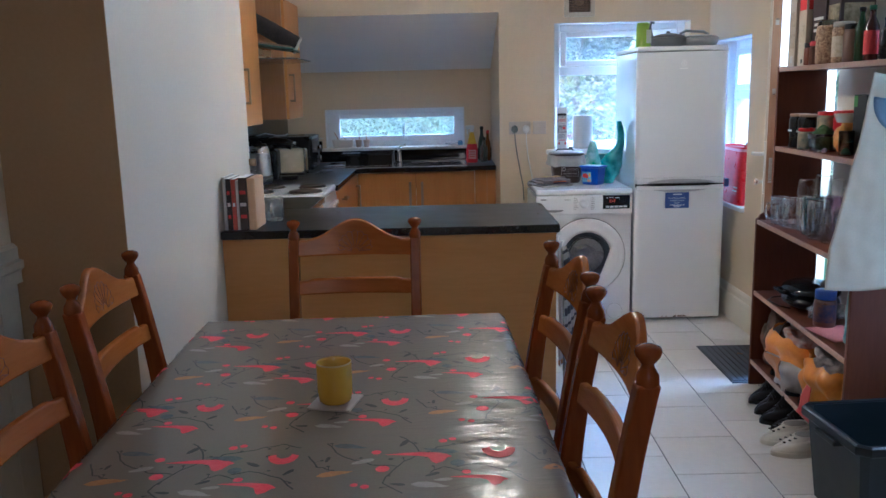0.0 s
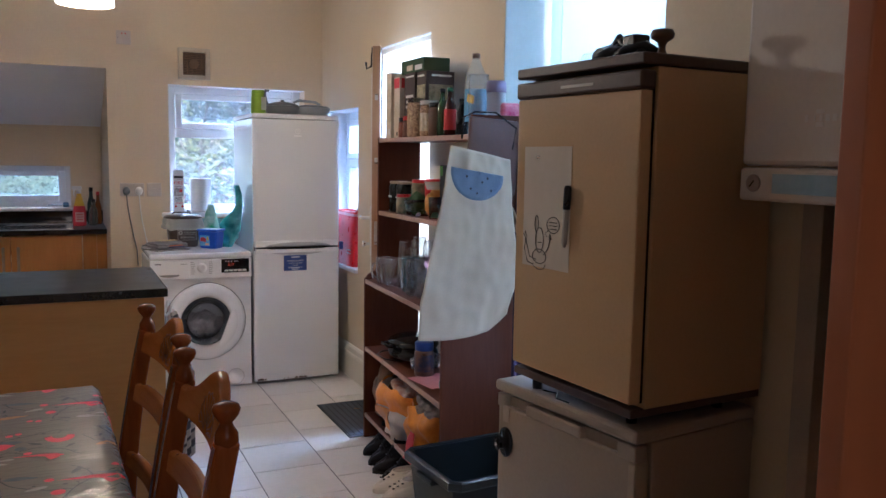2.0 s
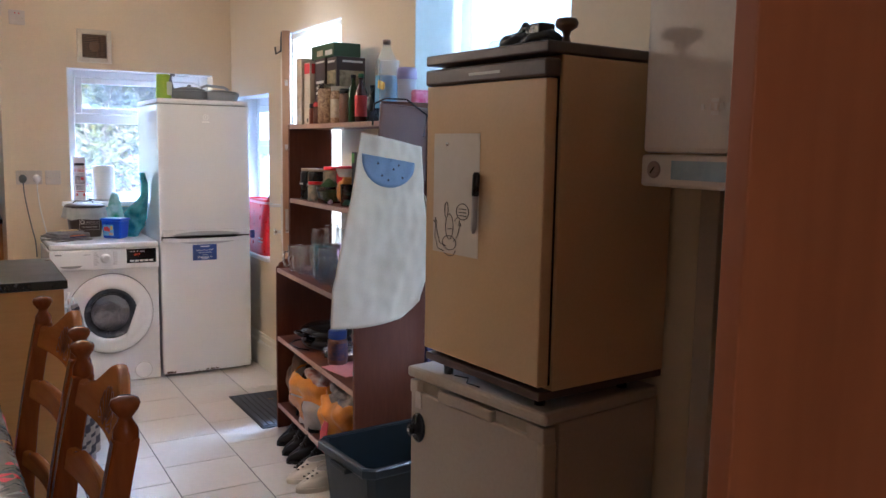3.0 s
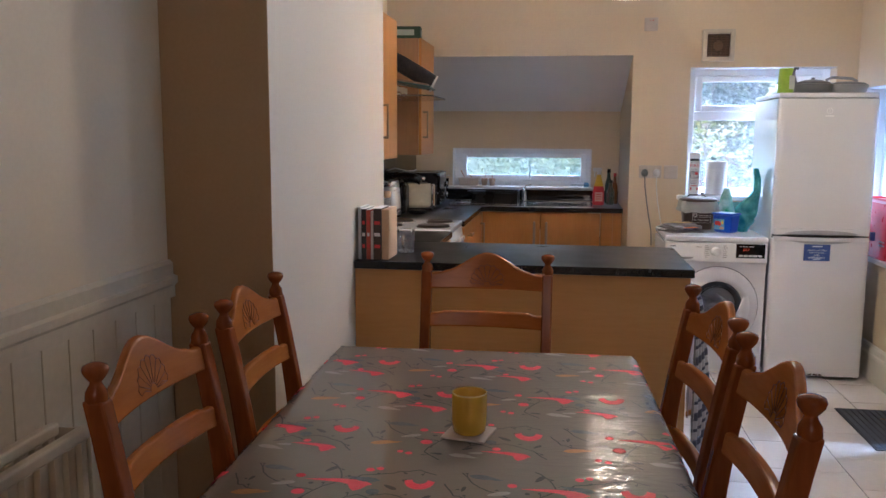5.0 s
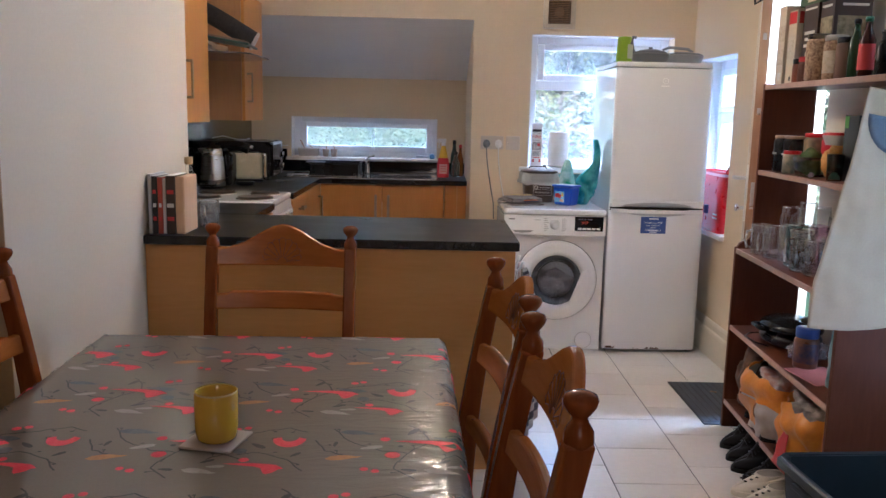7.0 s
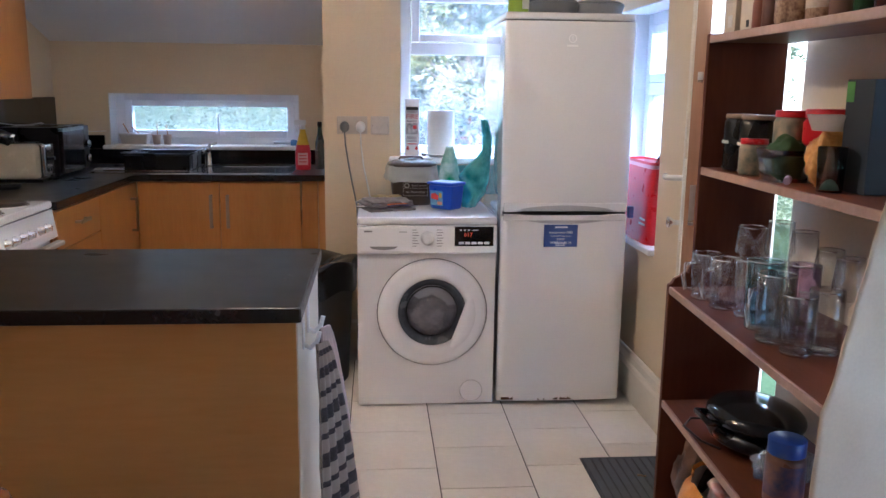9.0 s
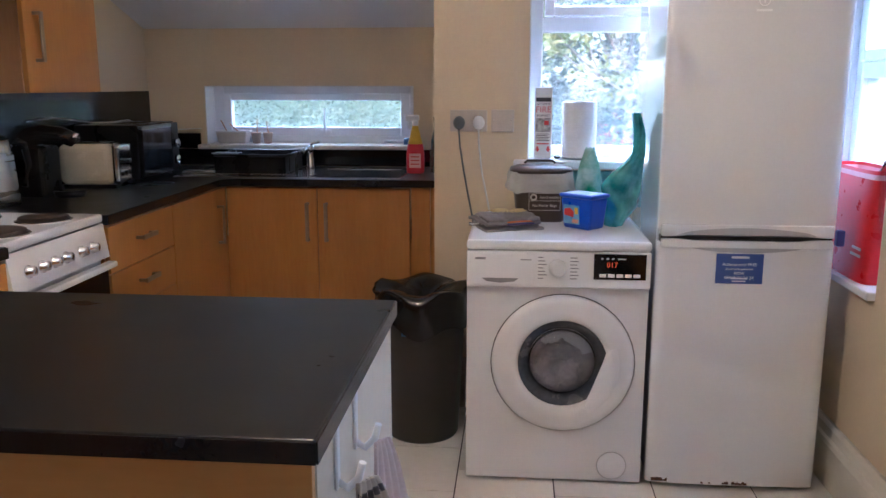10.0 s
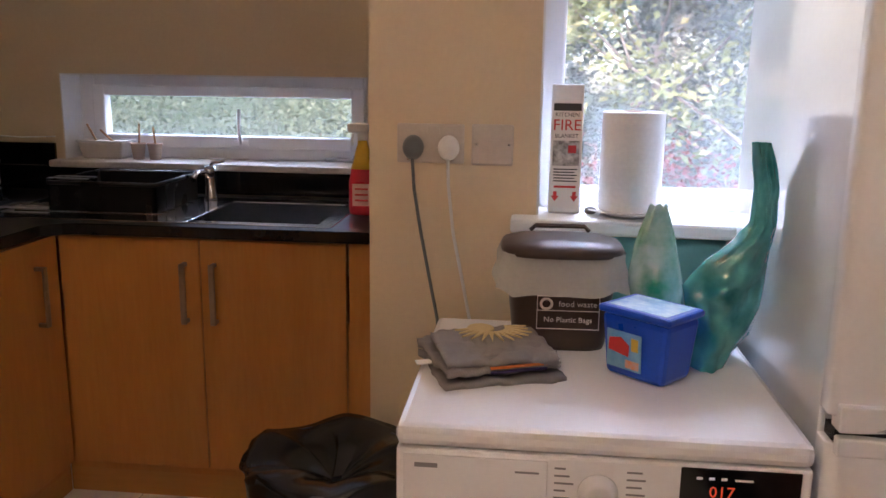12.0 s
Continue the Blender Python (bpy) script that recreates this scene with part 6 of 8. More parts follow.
def on_sill():
    z = 1.0405
    f = thing("fire_blanket", "white wall fire blanket case with red and black print", "fire blanket", pose(.944, 5.885, z + .006, -3, 0, 0))
    box("case", -.035, .035, -.018, .018, 0, .282, WHITE, f, .003)
    lab = box("label", -.031, .031, -.0188, -.0182, .012, .245, mat("label_white", (.74, .72, .70), .5), f)
    R90 = lambda zz: at(0, -.0190, zz)
    box("black_band", -.030, .030, -.0196, -.0189, .225, .241, INK, lab)
    writing("blanket_text", "KITCHEN", .0125, R90(.216), INK, lab)
    writing("blanket_text", "FIRE", .034, R90(.193), REDCARD, lab, depth=.0008)
    writing("blanket_text", "BLANKET", .0120, R90(.170), INK, lab)
    box("picture", -.029, .029, -.0196, -.0189, .105, .160, mottled("grey_picture_print", (.10, .09, .09), (.62, .60, .58), 40, 80, 0, .5), lab)
    box("picture_red", .004, .022, -.0202, -.0197, .133, .150, REDCARD, lab)
    for i in range(5):
        box("text_bar", -.026, .026 - .006 * (i % 2), -.0194, -.0189, .096 - i * .0065, .0985 - i * .0065, INK, lab)
    box("red_bar", -.024, .024, -.0196, -.0189, .056, .061, REDCARD, lab)
    for x in (-.021, .021):
        bm = bm_prism(bmesh.new(), [(x - .004, .048), (x + .004, .048), (x + .004, .038), (x + .009, .038), (x, .026), (x - .009, .038), (x - .004, .038)], -.0196, -.0189, "y")
        part("arrow", bm, REDCARD, lab)
    k = thing("kitchen_roll", "white kitchen roll standing on a plate", "kitchen roll", pose(1.088, 5.885, z + .006) @ Matrix.Diagonal((1.13, 1.13, 1, 1)))
    lathe("plate", [(.050, 0), (.055, .004), (.086, .012), (.084, .014), (.05, .009), (0, .009)], WHITE, k, 30)
    lathe("roll", [(.058, .010), (.060, .014), (.0605, .10), (.0600, .222), (.058, .226), (.022, .226), (.020, .222), (.020, .10), (.0, .10)], PAPER, k, 36)
    lathe("core", [(.021, .20), (.021, .228), (.018, .228), (.018, .20)], plain("cardboard", (.35, .25, .16), .9), k, 20, cap=False)
    s = crumple("pebble", .014, .011, .009, 2, (.01, .02), 4)
    tagged(part("pebble", s, plain("grey_pebble", (.18, .17, .17), .8), None, "", pose(1.003, 5.865, z + .015)), "small grey pebble on the window sill", "pebble")


def on_fridge():
    z = 1.6905
    c = thing("green_cup", "lime green and clear plastic cup", "cup", pose(1.385, 5.42, z))
    lathe("cup", [(.046, 0), (.047, .004), (.040, .155), (.038, .155), (.044, .006), (0, .006)], plain("lime_plastic", (.28, .45, .02), .35), c, 26)
    box("label_patch", .010, .040, -.046, -.035, .03, .11, plain("pale_sticker", (.5, .55, .45), .4), c)
    p = thing("saucepan", "dark non-stick pan with a curved grey handle", "pan", pose(1.535, 5.40, z))
    lathe("bowl", [(.085, 0), (.100, .01), (.112, .055), (.110, .058), (.095, .012), (0, .008)], COOKWARE, p, 34)
    part("handle", bm_tube(bmesh.new(), [(-.085, -.01, .050), (-.105, -.01, .075), (-.115, -.01, .12), (-.108, -.01, .155), (-.09, -.01, .150)], .010, 8), COOKWARE, p)
    part("lid", bm_lathe(bmesh.new(), [(.108, .060), (.090, .072), (.045, .084), (.012, .088), (.012, .098), (0, .1)], 30), COOKWARE, p)
    q = thing("casserole_pan", "grey lidded pan on top of the fridge freezer", "pan", pose(1.735, 5.42, z))
    lathe("bowl", [(.080, 0), (.105, .012), (.120, .050), (.118, .053), (.10, .014), (0, .01)], plain("light_grey_cookware", (.28, .29, .30), .4), q, 34)
    part("handle", bm_tube(bmesh.new(), [(-.11, -.02, .055), (-.125, -.02, .085), (-.09, -.02, .100), (.02, -.02, .092), (.05, -.02, .075)], .009, 8), plain("light_grey_handle", (.30, .31, .32), .4), q)
    part("lid", bm_lathe(bmesh.new(), [(.117, .055), (.10, .066), (.05, .074), (0, .076)], 30), plain("grey_lid", (.22, .23, .24), .35), q)


def red_bag():
    b = thing("red_shopping_bag", "bright red shopping bag on the side window sill", "bag", pose(1.985, 5.33, .7205))

    def f(u, v):
        a = 2 * math.pi * u
        sx, sy = math.copysign(abs(math.cos(a)) ** .35, math.cos(a)), math.copysign(abs(math.sin(a)) ** .35, math.sin(a))
        return (.062 * sx * (1 - .04 * v), .195 * sy * (.93 + .07 * v) + .004 * noise.noise(Vector((a, v * 4, 0))), .33 * v)
    part("bag_body", sheet(f, 48, 10), RED, b)
    part("top_band", sheet(lambda u, v: (.055 * math.copysign(abs(math.cos(2 * math.pi * u)) ** .4, math.cos(2 * math.pi * u)), .185 * math.copysign(abs(math.sin(2 * math.pi * u)) ** .4, math.sin(2 * math.pi * u)), .345 + .012 * v), 40, 2), RED, b)
    part("bag_lining", sheet(lambda u, v: (.052 * math.copysign(abs(math.cos(2 * math.pi * u)) ** .4, math.cos(2 * math.pi * u)), .18 * math.copysign(abs(math.sin(2 * math.pi * u)) ** .4, math.sin(2 * math.pi * u)), .32 + .026 * v), 40, 2), plain("pink_lining", (.75, .45, .45), .5), b)
    for i in range(2):
        box("text_bar", -.0668, -.0640, -.165, -.10 + .01 * i, .105 - i * .022, .113 - i * .022, WHITEINK, b)
    box("dark_label", -.0668, -.0640, .10, .145, .03, .075, plain("dark_blue_label", (.03, .05, .12), .5), b)
    c = thing("clear_bottle", "empty clear plastic bottle in the red bag", "bottle", pose(1.975, 5.20, .79, 8, 0, 0))
    lathe("bottle", [(.038, 0), (.042, .01), (.042, .20), (.040, .26), (.018, .30), (.016, .32)], CLEAR, c, 20)
    t = thing("fridge_tag", "small purple clip on the edge of the fridge", "clip", pose(1.846, 5.17, .86))
    box("clip", -.002, .022, -.012, .014, -.02, .03, plain("purple_plastic", (.05, .04, .18), .4), t, .004)


def bin_and_towels():
    b = thing("kitchen_bin", "tall anthracite bin with a black liner folded over", "bin", pose(.490, 5.565, 0))
    lathe("bin_body", [(.135, 0), (.139, .01), (.165, .52), (.168, .575), (.160, .575), (.155, .50), (0, .30)], ANTH, b, 40)

    def f(u, v):
        a = 2 * math.pi * u
        w = math.sin(a * 7) * .006 + .010 * noise.noise(Vector((math.cos(a) * 4, math.sin(a) * 4, v * 4)))
        if v < .5:
            k = v / .5
            return ((.182 + w * k) * math.cos(a), (.182 + w * k) * math.sin(a), .455 + .02 * math.sin(a * 2 + 1) + .02 * math.sin(5 * a) + (.13 - .02 * math.sin(a * 2 + 1)) * k)
        k = (v - .5) / .5
        r = .182 - .165 * k
        return (r * math.cos(a) + w, r * math.sin(a) + w, .585 + .020 * math.sin(k * 3.1) + .012 * math.sin(5 * a) * (1 - k) - .06 * k)
    part("liner", sheet(f, 72, 18), LINER, b, "glossy black bin liner")
    box("sticker", -.06, -.03, -.160, -.152, .43, .47, plain("blue_sticker", (.08, .22, .40), .5), b, m=pose(0, .002, 0))
    for nm, y, z, lab in (("towel_hook", 3.60, .80, "white plastic hook on the breakfast bar end panel"), ("towel_hook", 3.735, .80, "white plastic hook on the breakfast bar end panel")):
        h = thing(nm, lab, "hook", pose(.5905, y, z, 0, 0, 0))
        box("back_plate", 0, .006, -.009, .009, -.03, .075, WHITE, h, .003)
        part("hook_arm", bm_tube(bmesh.new(), [(.004, 0, -.02), (.018, 0, -.028), (.034, 0, -.012), (.040, 0, .012)], .006, 8), WHITE, h)

    def towel(name, lab, y, z, w, L, mats, stripes, seed):
        t = thing(name, lab, "towel", pose(.612, y, z))

        def g(u, v, lift=0):
            spread = .22 + .78 * min(1, v * 1.3) ** .7
            fold = .020 * math.sin(u * 13 + seed + 1.5 * v) * (.4 + .6 * v)
            return (.010 + abs(fold) + u * w * .46 * spread, (u - .5) * w * .72 * spread - lift + .02 * v, -L * v * (1 + .06 * math.sin(u * 3 + seed)))
        part("cloth", sheet(g, 26, 30, .002), mats[0], t)
        for v0, v1 in stripes:
            part("stripe", sheet(lambda u, v, v0=v0, v1=v1: g(.02 + .96 * u, v0 + (v1 - v0) * v, .0022), 26, 3, .0008), mats[1], t)
        return t
    towel("checked_towel", "black and grey checked tea towel hanging from a hook", 3.60, .785, .20, .66, (plain("oatmeal_cloth", (.42, .36, .30), .95), CHECK), ((.02, .04), (.08, .115), (.16, .18), (.22, .27), (.31, .33), (.38, .43), (.48, .50), (.55, .60), (.65, .67), (.72, .77), (.82, .84), (.89, .94)), 1)
    towel("pink_towel", "pale pink tea towel hanging from a hook", 3.735, .785, .17, .60, (PINKCLOTH, plain("orange_hem", (.62, .26, .08), .9)), ((.95, .99),), 4)


def by_the_sink():
    zc = .9055
    r = thing("dish_rack", "empty black plastic dish rack on the drainer", "dish rack", pose(-.445, 6.615, .9115))
    x0, x1, y0, y1, h = -.190, .165, -.16, .16, .088
    bm = bmesh.new()
    for b in [(x0, x0 + .006, y0, y1, .006, h), (x1 - .006, x1, y0, y1, .006, h), (x0, x1, y0, y0 + .006, .006, h), (x0, x1, y1 - .006, y1, .006, h), (x0, x1, y0, y1, 0, .006)]:
        bm_box(bm, *b)
    part("basket", bm, BLACK, r)
    part("rim", bm_tube(bmesh.new(), [(x0, y0, h), (x1, y0, h), (x1, y1, h), (x0, y1, h), (x0, y0, h)], .007, 8), BLACK, r)
    for i in range(12):
        x = x0 + .06 + i * .03
        part("rib", bm_tube(bmesh.new(), [(x, y0 + .05, .01), (x, y0 + .06, .075), (x, y0 + .08, .082)], .003, 5), BLACK, r)
    for y in (-.11, -.06):
        box("drain_ledge", x0 - .035, x0 + .10, y, y + .025, h + .002, h + .007, GREYPL, r, .002)
    cut = thing("cutlery_tray", "steel draining tray edge beside the dish rack", "tray", pose(-.735, 6.50, .9125))
    box("tray", -.07, .09, -.04, .05, 0, .006, STEEL, cut, .002)
    # spray bottle
    s = thing("spray_bottle", "red and yellow kitchen cleaner spray bottle", "bottle", pose(.340, 6.60, zc))
    part("bottle", bm_lathe(bmesh.new(), [(.040, 0), (.045, .01), (.045, .10), (.038, .14), (.028, .17), (.022, .20)], 26, sy=.62), plain("red_bottle_plastic", (.62, .03, .05), .3), s)
    part("shoulder", bm_lathe(bmesh.new(), [(.0375, .145), (.030, .17), (.023, .20), (.016, .225), (.015, .235)], 24, sy=.66), plain("yellow_bottle_plastic", (.75, .48, .02), .3), s)
    bm = bm_lathe(bmesh.new(), [(.016, .235), (.016, .255), (.012, .26)], 16)
    bm_box(bm, -.048, .020, -.011, .011, .258, .288, .006)
    bm_tube(bm, [(-.028, 0, .260), (-.036, 0, .235), (-.032, 0, .218)], .005)
    part("trigger", bm, WHITE, s)
    box("label", -.028, .030, -.0300, -.0285, .03, .10, plain("label_pink_white", (.72, .45, .42), .4), s)
    for i in range(3):
        box("text_bar", -.020, .022, -.0307, -.0301, .045 + i * .018, .051 + i * .018, REDCARD, s)
    for nm, lab, x, y, r0, h, m, capm in (("washing_up_liquid", "clear washing up liquid bottle with a dark cap", .435, 6.66, .030, .19, mat("clear_liquid_bottle", (.6, .65, .6), .08, trans=.8), BLACK), ("dark_bottle", "dark glass bottle with a black cap beside the wall", .425, 6.80, .028, .27, mat("dark_bottle_glass", (.03, .05, .04), .06, spec=.6), BLACK),
                                     ("sauce_bottle", "small amber bottle with a red cap", .470, 6.74, .024, .24, mat("amber_glass", (.25, .08, .02), .06, trans=.3), REDCARD)):
        b = thing(nm, lab, "bottle", pose(x, y, zc))
        lathe("bottle", [(r0 * .9, 0), (r0, .008), (r0, h * .55), (r0 * .5, h * .75), (r0 * .42, h * .9)], m, b, 20)
        lathe("cap", [(r0 * .5, h * .9), (r0 * .5, h), (0, h + .002)], capm, b, 14)
    # on the strip window's sill
    zs = 1.0225
    t = thing("white_tub", "small white plastic tub with wooden sticks", "tub", pose(-.715, 6.985, zs))
    bm = bmesh.new()
    L = [bm.verts.new((x, y, 0)) for x, y in ((-.075, -.04), (.075, -.04), (.075, .04), (-.075, .04))]
    H = [bm.verts.new((x, y, .065)) for x, y in ((-.087, -.05), (.087, -.05), (.087, .05), (-.087, .05))]
    for i in range(4):
        bm.faces.new((L[i], L[(i + 1) % 4], H[(i + 1) % 4], H[i]))
    bm.faces.new(L[::-1]), bm.faces.new(H)
    part("tub", bm, plain("milky_tub", (.62, .58, .54), .3), t, bevel=.008)
    part("rim", bm_tube(bmesh.new(), [(-.09, -.052, .066), (.09, -.052, .066), (.09, .052, .066), (-.09, .052, .066), (-.09, -.052, .066)], .003, 6), WHITE, t)
    stick = plain("wooden_stick", (.42, .24, .12), .7)
    part("stick", bm_tube(bmesh.new(), [(-.03, 0, .05), (-.07, 0, .125)], .004, 6), stick, t), part("stick", bm_tube(bmesh.new(), [(.03, 0, .06), (-.02, 0, .105)], .004, 6), stick, t)
    for x, top in ((-.585, .13), (-.520, .12)):
        p = thing("seedling_pot", "small pale seedling pot with a wooden marker stick", "plant pot", pose(x, 6.975, zs))
        lathe("pot", [(.020, 0), (.027, .055), (.029, .060), (.025, .060), (.019, .045), (0, .045)], plain("peat_pot", (.48, .37, .30), .8), p, 18)
        part("stick", bm_tube(bmesh.new(), [(.004, 0, .04), (.008 if x < -.55 else -.004, 0, top)], .0035, 6), stick, p)
    b = thing("dish_brush", "blue dish brush lying on the window sill", "brush", pose(.215, 6.96, zs + .014))
    part("head", bm_lathe(bmesh.new(), [(.020, 0), (.022, .01), (.022, .03), (.015, .04)], 16, m=Matrix.Rotation(radians(90), 4, "Y") @ Matrix.Translation((0, 0, .02))), plain("blue_brush", (.10, .22, .40), .4), b)
    part("handle", bm_tube(bmesh.new(), [(.03, 0, .0), (-.03, 0, .004), (-.085, 0, .002)], .008, 8), plain("pale_brush_handle", (.55, .56, .60), .4), b)


def on_left_counter():
    z = .9055
    k = thing("kettle", "brushed steel kettle with a black handle", "kettle", pose(-1.045, 5.36, z))
    lathe("base", [(.075, 0), (.075, .015)], BLACK, k, 26)
    lathe("body", [(.072, .016), (.074, .03), (.062, .21), (.055, .235), (.050, .24)], STEEL, k, 34)
    lathe("lid", [(.052, .24), (.045, .25), (.015, .255), (.012, .268), (0, .27)], BLACK, k, 26)
    part("handle", bm_tube(bmesh.new(), [(.05, .045, .235), (.065, .085, .22), (.068, .10, .14), (.06, .075, .06)], .013, 8), BLACK, k)
    part("spout", bm_prism(bmesh.new(), [(-.05, .19), (-.085, .235), (-.05, .235)], -.014, .014, "y"), STEEL, k, bevel=.004)
    c = thing("coffee_machine", "black pod coffee machine with a rounded head", "coffee machine", pose(-1.00, 5.62, z))
    bm = bm_box(bmesh.new(), -.12, .02, -.075, .075, 0, .20, .02, 3)
    part("body", bm, BLACK, c)
    part("head", bm_tube(bmesh.new(), [(-.10, 0, .20), (-.06, 0, .232), (0, 0, .245), (.07, 0, .240), (.115, 0, .222)], .042, 14, .030), mat("black_gloss_plastic", (.012, .012, .013), .15), c)
    part("handle", bm_tube(bmesh.new(), [(.10, 0, .240), (.14, 0, .232)], .014, 10), CHROME, c)
    lathe("drip_tray", [(.055, 0), (.060, .01), (.060, .022), (0, .02)], BLACK, c, 24, .085, 0, 0)
    box("water_tank", -.17, -.125, -.06, .06, .01, .20, mat("smoked_tank", (.05, .05, .06), .1), c, .01)
    t = thing("toaster", "cream and chrome two-slice toaster", "toaster", pose(-.965, 5.93, z, 0, 0, 8))
    bm = bm_box(bmesh.new(), -.13, .10, -.085, .085, .015, .19, .035, 4)
    part("body", bm, CREAM, t)
    bm = bm_box(bmesh.new(), .095, .128, -.088, .088, .018, .188, .020, 3)
    q = part("chrome_end", bm, CHROME, t, "polished chrome control end")
    box("slot", -.10, .07, -.045, -.022, .1895, .192, BLACK, t), box("slot", -.10, .07, .022, .045, .1895, .192, BLACK, t)
    box("top_plate", -.12, .095, -.060, .060, .1885, .1898, CHROME, t)
    box("lever", .128, .150, -.020, .020, .105, .120, BLACK, q, .004)
    for y in (-.045, 0, .045):
        part("button", bm_lathe(bmesh.new(), [(.010, 0), (.010, .006), (0, .007)], 12, m=Matrix.Translation((.128, y, .06)) @ Matrix.Rotation(radians(90), 4, "Y")), BLACK, q)
    box("foot_plinth", -.11, .105, -.075, .075, 0, .016, BLACK, t)
    m = thing("microwave", "black microwave oven facing the room", "microwave", pose(-.985, 6.32, z, 0, 0, 2))
    box("body", -.165, .125, -.22, .22, .012, .255, BLACK, m, .006)
    d = box("door", .125, .148, -.218, .125, .016, .250, mat("black_door_gloss", (.010, .010, .012), .10), m, .004)
    box("window", .1482, .1488, -.165, .070, .06, .21, mottled("dark_blue_window", (.012, .016, .025), (.02, .028, .042), 5, 50, 0, .06), d)
    box("top_trim", .126, .150, -.218, .125, .232, .250, mottled("bluish_trim", (.18, .24, .26), (.26, .32, .34), 8, 50, .02, .3), d, .003)
    p = box("control_panel", .125, .146, .128, .218, .016, .250, BLACK, m, .004)
    for zz in (.07, .15):
        part("dial", bm_lathe(bmesh.new(), [(.022, 0), (.020, .018), (0, .02)], 18, m=Matrix.Translation((.146, .173, zz)) @ Matrix.Rotation(radians(90), 4, "Y")), CHROME, p)
    for x in (-.14, .10):
        for y in (-.19, .19):
            lathe("foot", [(.012, 0), (.012, .012)], BLACK, m, 10, x, y, 0)
    w = thing("white_cable", "white cable draped over the microwave", "cable")
    part("cable", bm_tube(bmesh.new(), [(-1.148, 5.75, 1.19), (-1.12, 5.9, 1.20), (-1.08, 6.15, 1.17), (-1.06, 6.30, 1.1655), (-1.08, 6.50, 1.168), (-1.12, 6.70, 1.13), (-1.00, 6.905, 1.10), (-.87, 6.91, 1.105)], .003, 6), WHITE, w)


def on_breakfast_bar():
    z = .9055
    x = -.788
    for nm, lab, w, h, d, m in (("book", "thin white-edged cookbook on the worktop", .012, .222, .16, plain("pale_book_cover", (.45, .44, .44), .6)), ("book", "black hardback book on the worktop", .020, .215, .16, plain("black_book_cover", (.015, .014, .015), .5)),
                                ("book", "red and white paperback book", .018, .212, .155, plain("red_book_cover", (.38, .06, .03), .5)), ("book", "slim white book with dark print", .010, .205, .15, plain("white_book_cover", (.50, .46, .42), .6)),
                                ("book", "dark brown hardback book", .033, .218, .165, plain("dark_brown_book_cover", (.045, .025, .018), .5)), ("chopping_board", "pale wooden chopping board standing on edge", .034, .216, .17, wood("pale_board_wood", (.50, .32, .18), (.60, .40, .24), "z", .5))):
        b = thing(nm, lab, "book" if nm == "book" else "chopping board", pose(x, 3.50, z))
        if nm == "book":
            box("cover", 0, w, 0, d, 0, h, m, b, .0015)
            box("pages", .002, w - .002, .002, d - .002, h, h + .0015, PAPER, b)
            if w > .016:
                for i in range(3):
                    box("spine_bar", .004, w - .004, -.0006, -.0001, .05 + i * .05, .065 + i * .05, WHITEINK if i == 1 else REDCARD, b)
        else:
            box("board", 0, w, 0, d, 0, h, m, b, .006)
        x += w + .0015
    j = thing("glass_mug", "clear glass mug on the breakfast bar", "mug", pose(-.628, 3.74, z))
    glass_body(j, .040, .105, TUMBLER, True)
    o = thing("oil_bottle", "glass oil bottle with a cork stopper and dark base", "bottle", pose(-.735, 3.84, z))
    lathe("bottle", [(.032, 0), (.034, .01), (.034, .16), (.016, .20), (.014, .24)], TUMBLER, o, 22)
    lathe("oil", [(.029, .006), (.030, .02), (.030, .13), (0, .131)], mat("dark_vinegar", (.03, .012, .008), .1), o, 20)
    lathe("cork", [(.014, .24), (.017, .245), (.017, .27), (0, .272)], plain("cork", (.42, .28, .15), .8), o, 14)
    # on the hood and the cabinet
    t = thing("oven_glove", "rolled black oven glove with white piping on the hood", "oven glove", pose(-.800, 4.92, 1.775, 0, 28, 8))
    part("roll", bm_tube(bmesh.new(), [(-.20, 0, .02), (-.10, 0, .022), (0, 0, .018), (.115, 0, .012)], .048, 18), mottled("black_quilted_cloth", (.015, .014, .016), (.03, .028, .03), 30, 120, .4, .95), t)
    part("piping", bm_lathe(bmesh.new(), [(.050, -.006), (.052, 0), (.046, .006), (.040, .004), (.038, -.004)], 22, m=Matrix.Translation((.117, 0, .012)) @ Matrix.Rotation(radians(90), 4, "Y")), plain("white_piping", (.65, .63, .62), .8), t)
    g = thing("dark_green_tray", "dark green tray and papers lying on the cooker hood", "tray", pose(-.86, 4.88, 1.722, 0, 9, 4))
    box("tray", -.16, .17, -.17, .17, .0, .012, plain("dark_green_plastic", (.012, .05, .05), .4), g, .004)
    box("papers", -.15, .15, -.15, .14, .0125, .022, plain("brown_papers", (.20, .13, .09), .7), g, .002)
    b = thing("green_carton", "small dark green carton on top of the wall cabinet", "box", pose(-.93, 5.34, 2.0305, 0, 0, 6))
    box("carton", -.09, .09, -.06, .07, 0, .075, plain("dark_green_card", (.02, .05, .025), .6), b, .001)
    box("label", .0905, .0912, -.045, .045, .02, .055, plain("pale_label", (.40, .42, .34), .6), b)
    box("label", -.06, .05, -.0612, -.0605, .02, .055, plain("pale_front_label", (.40, .42, .34), .6), b)


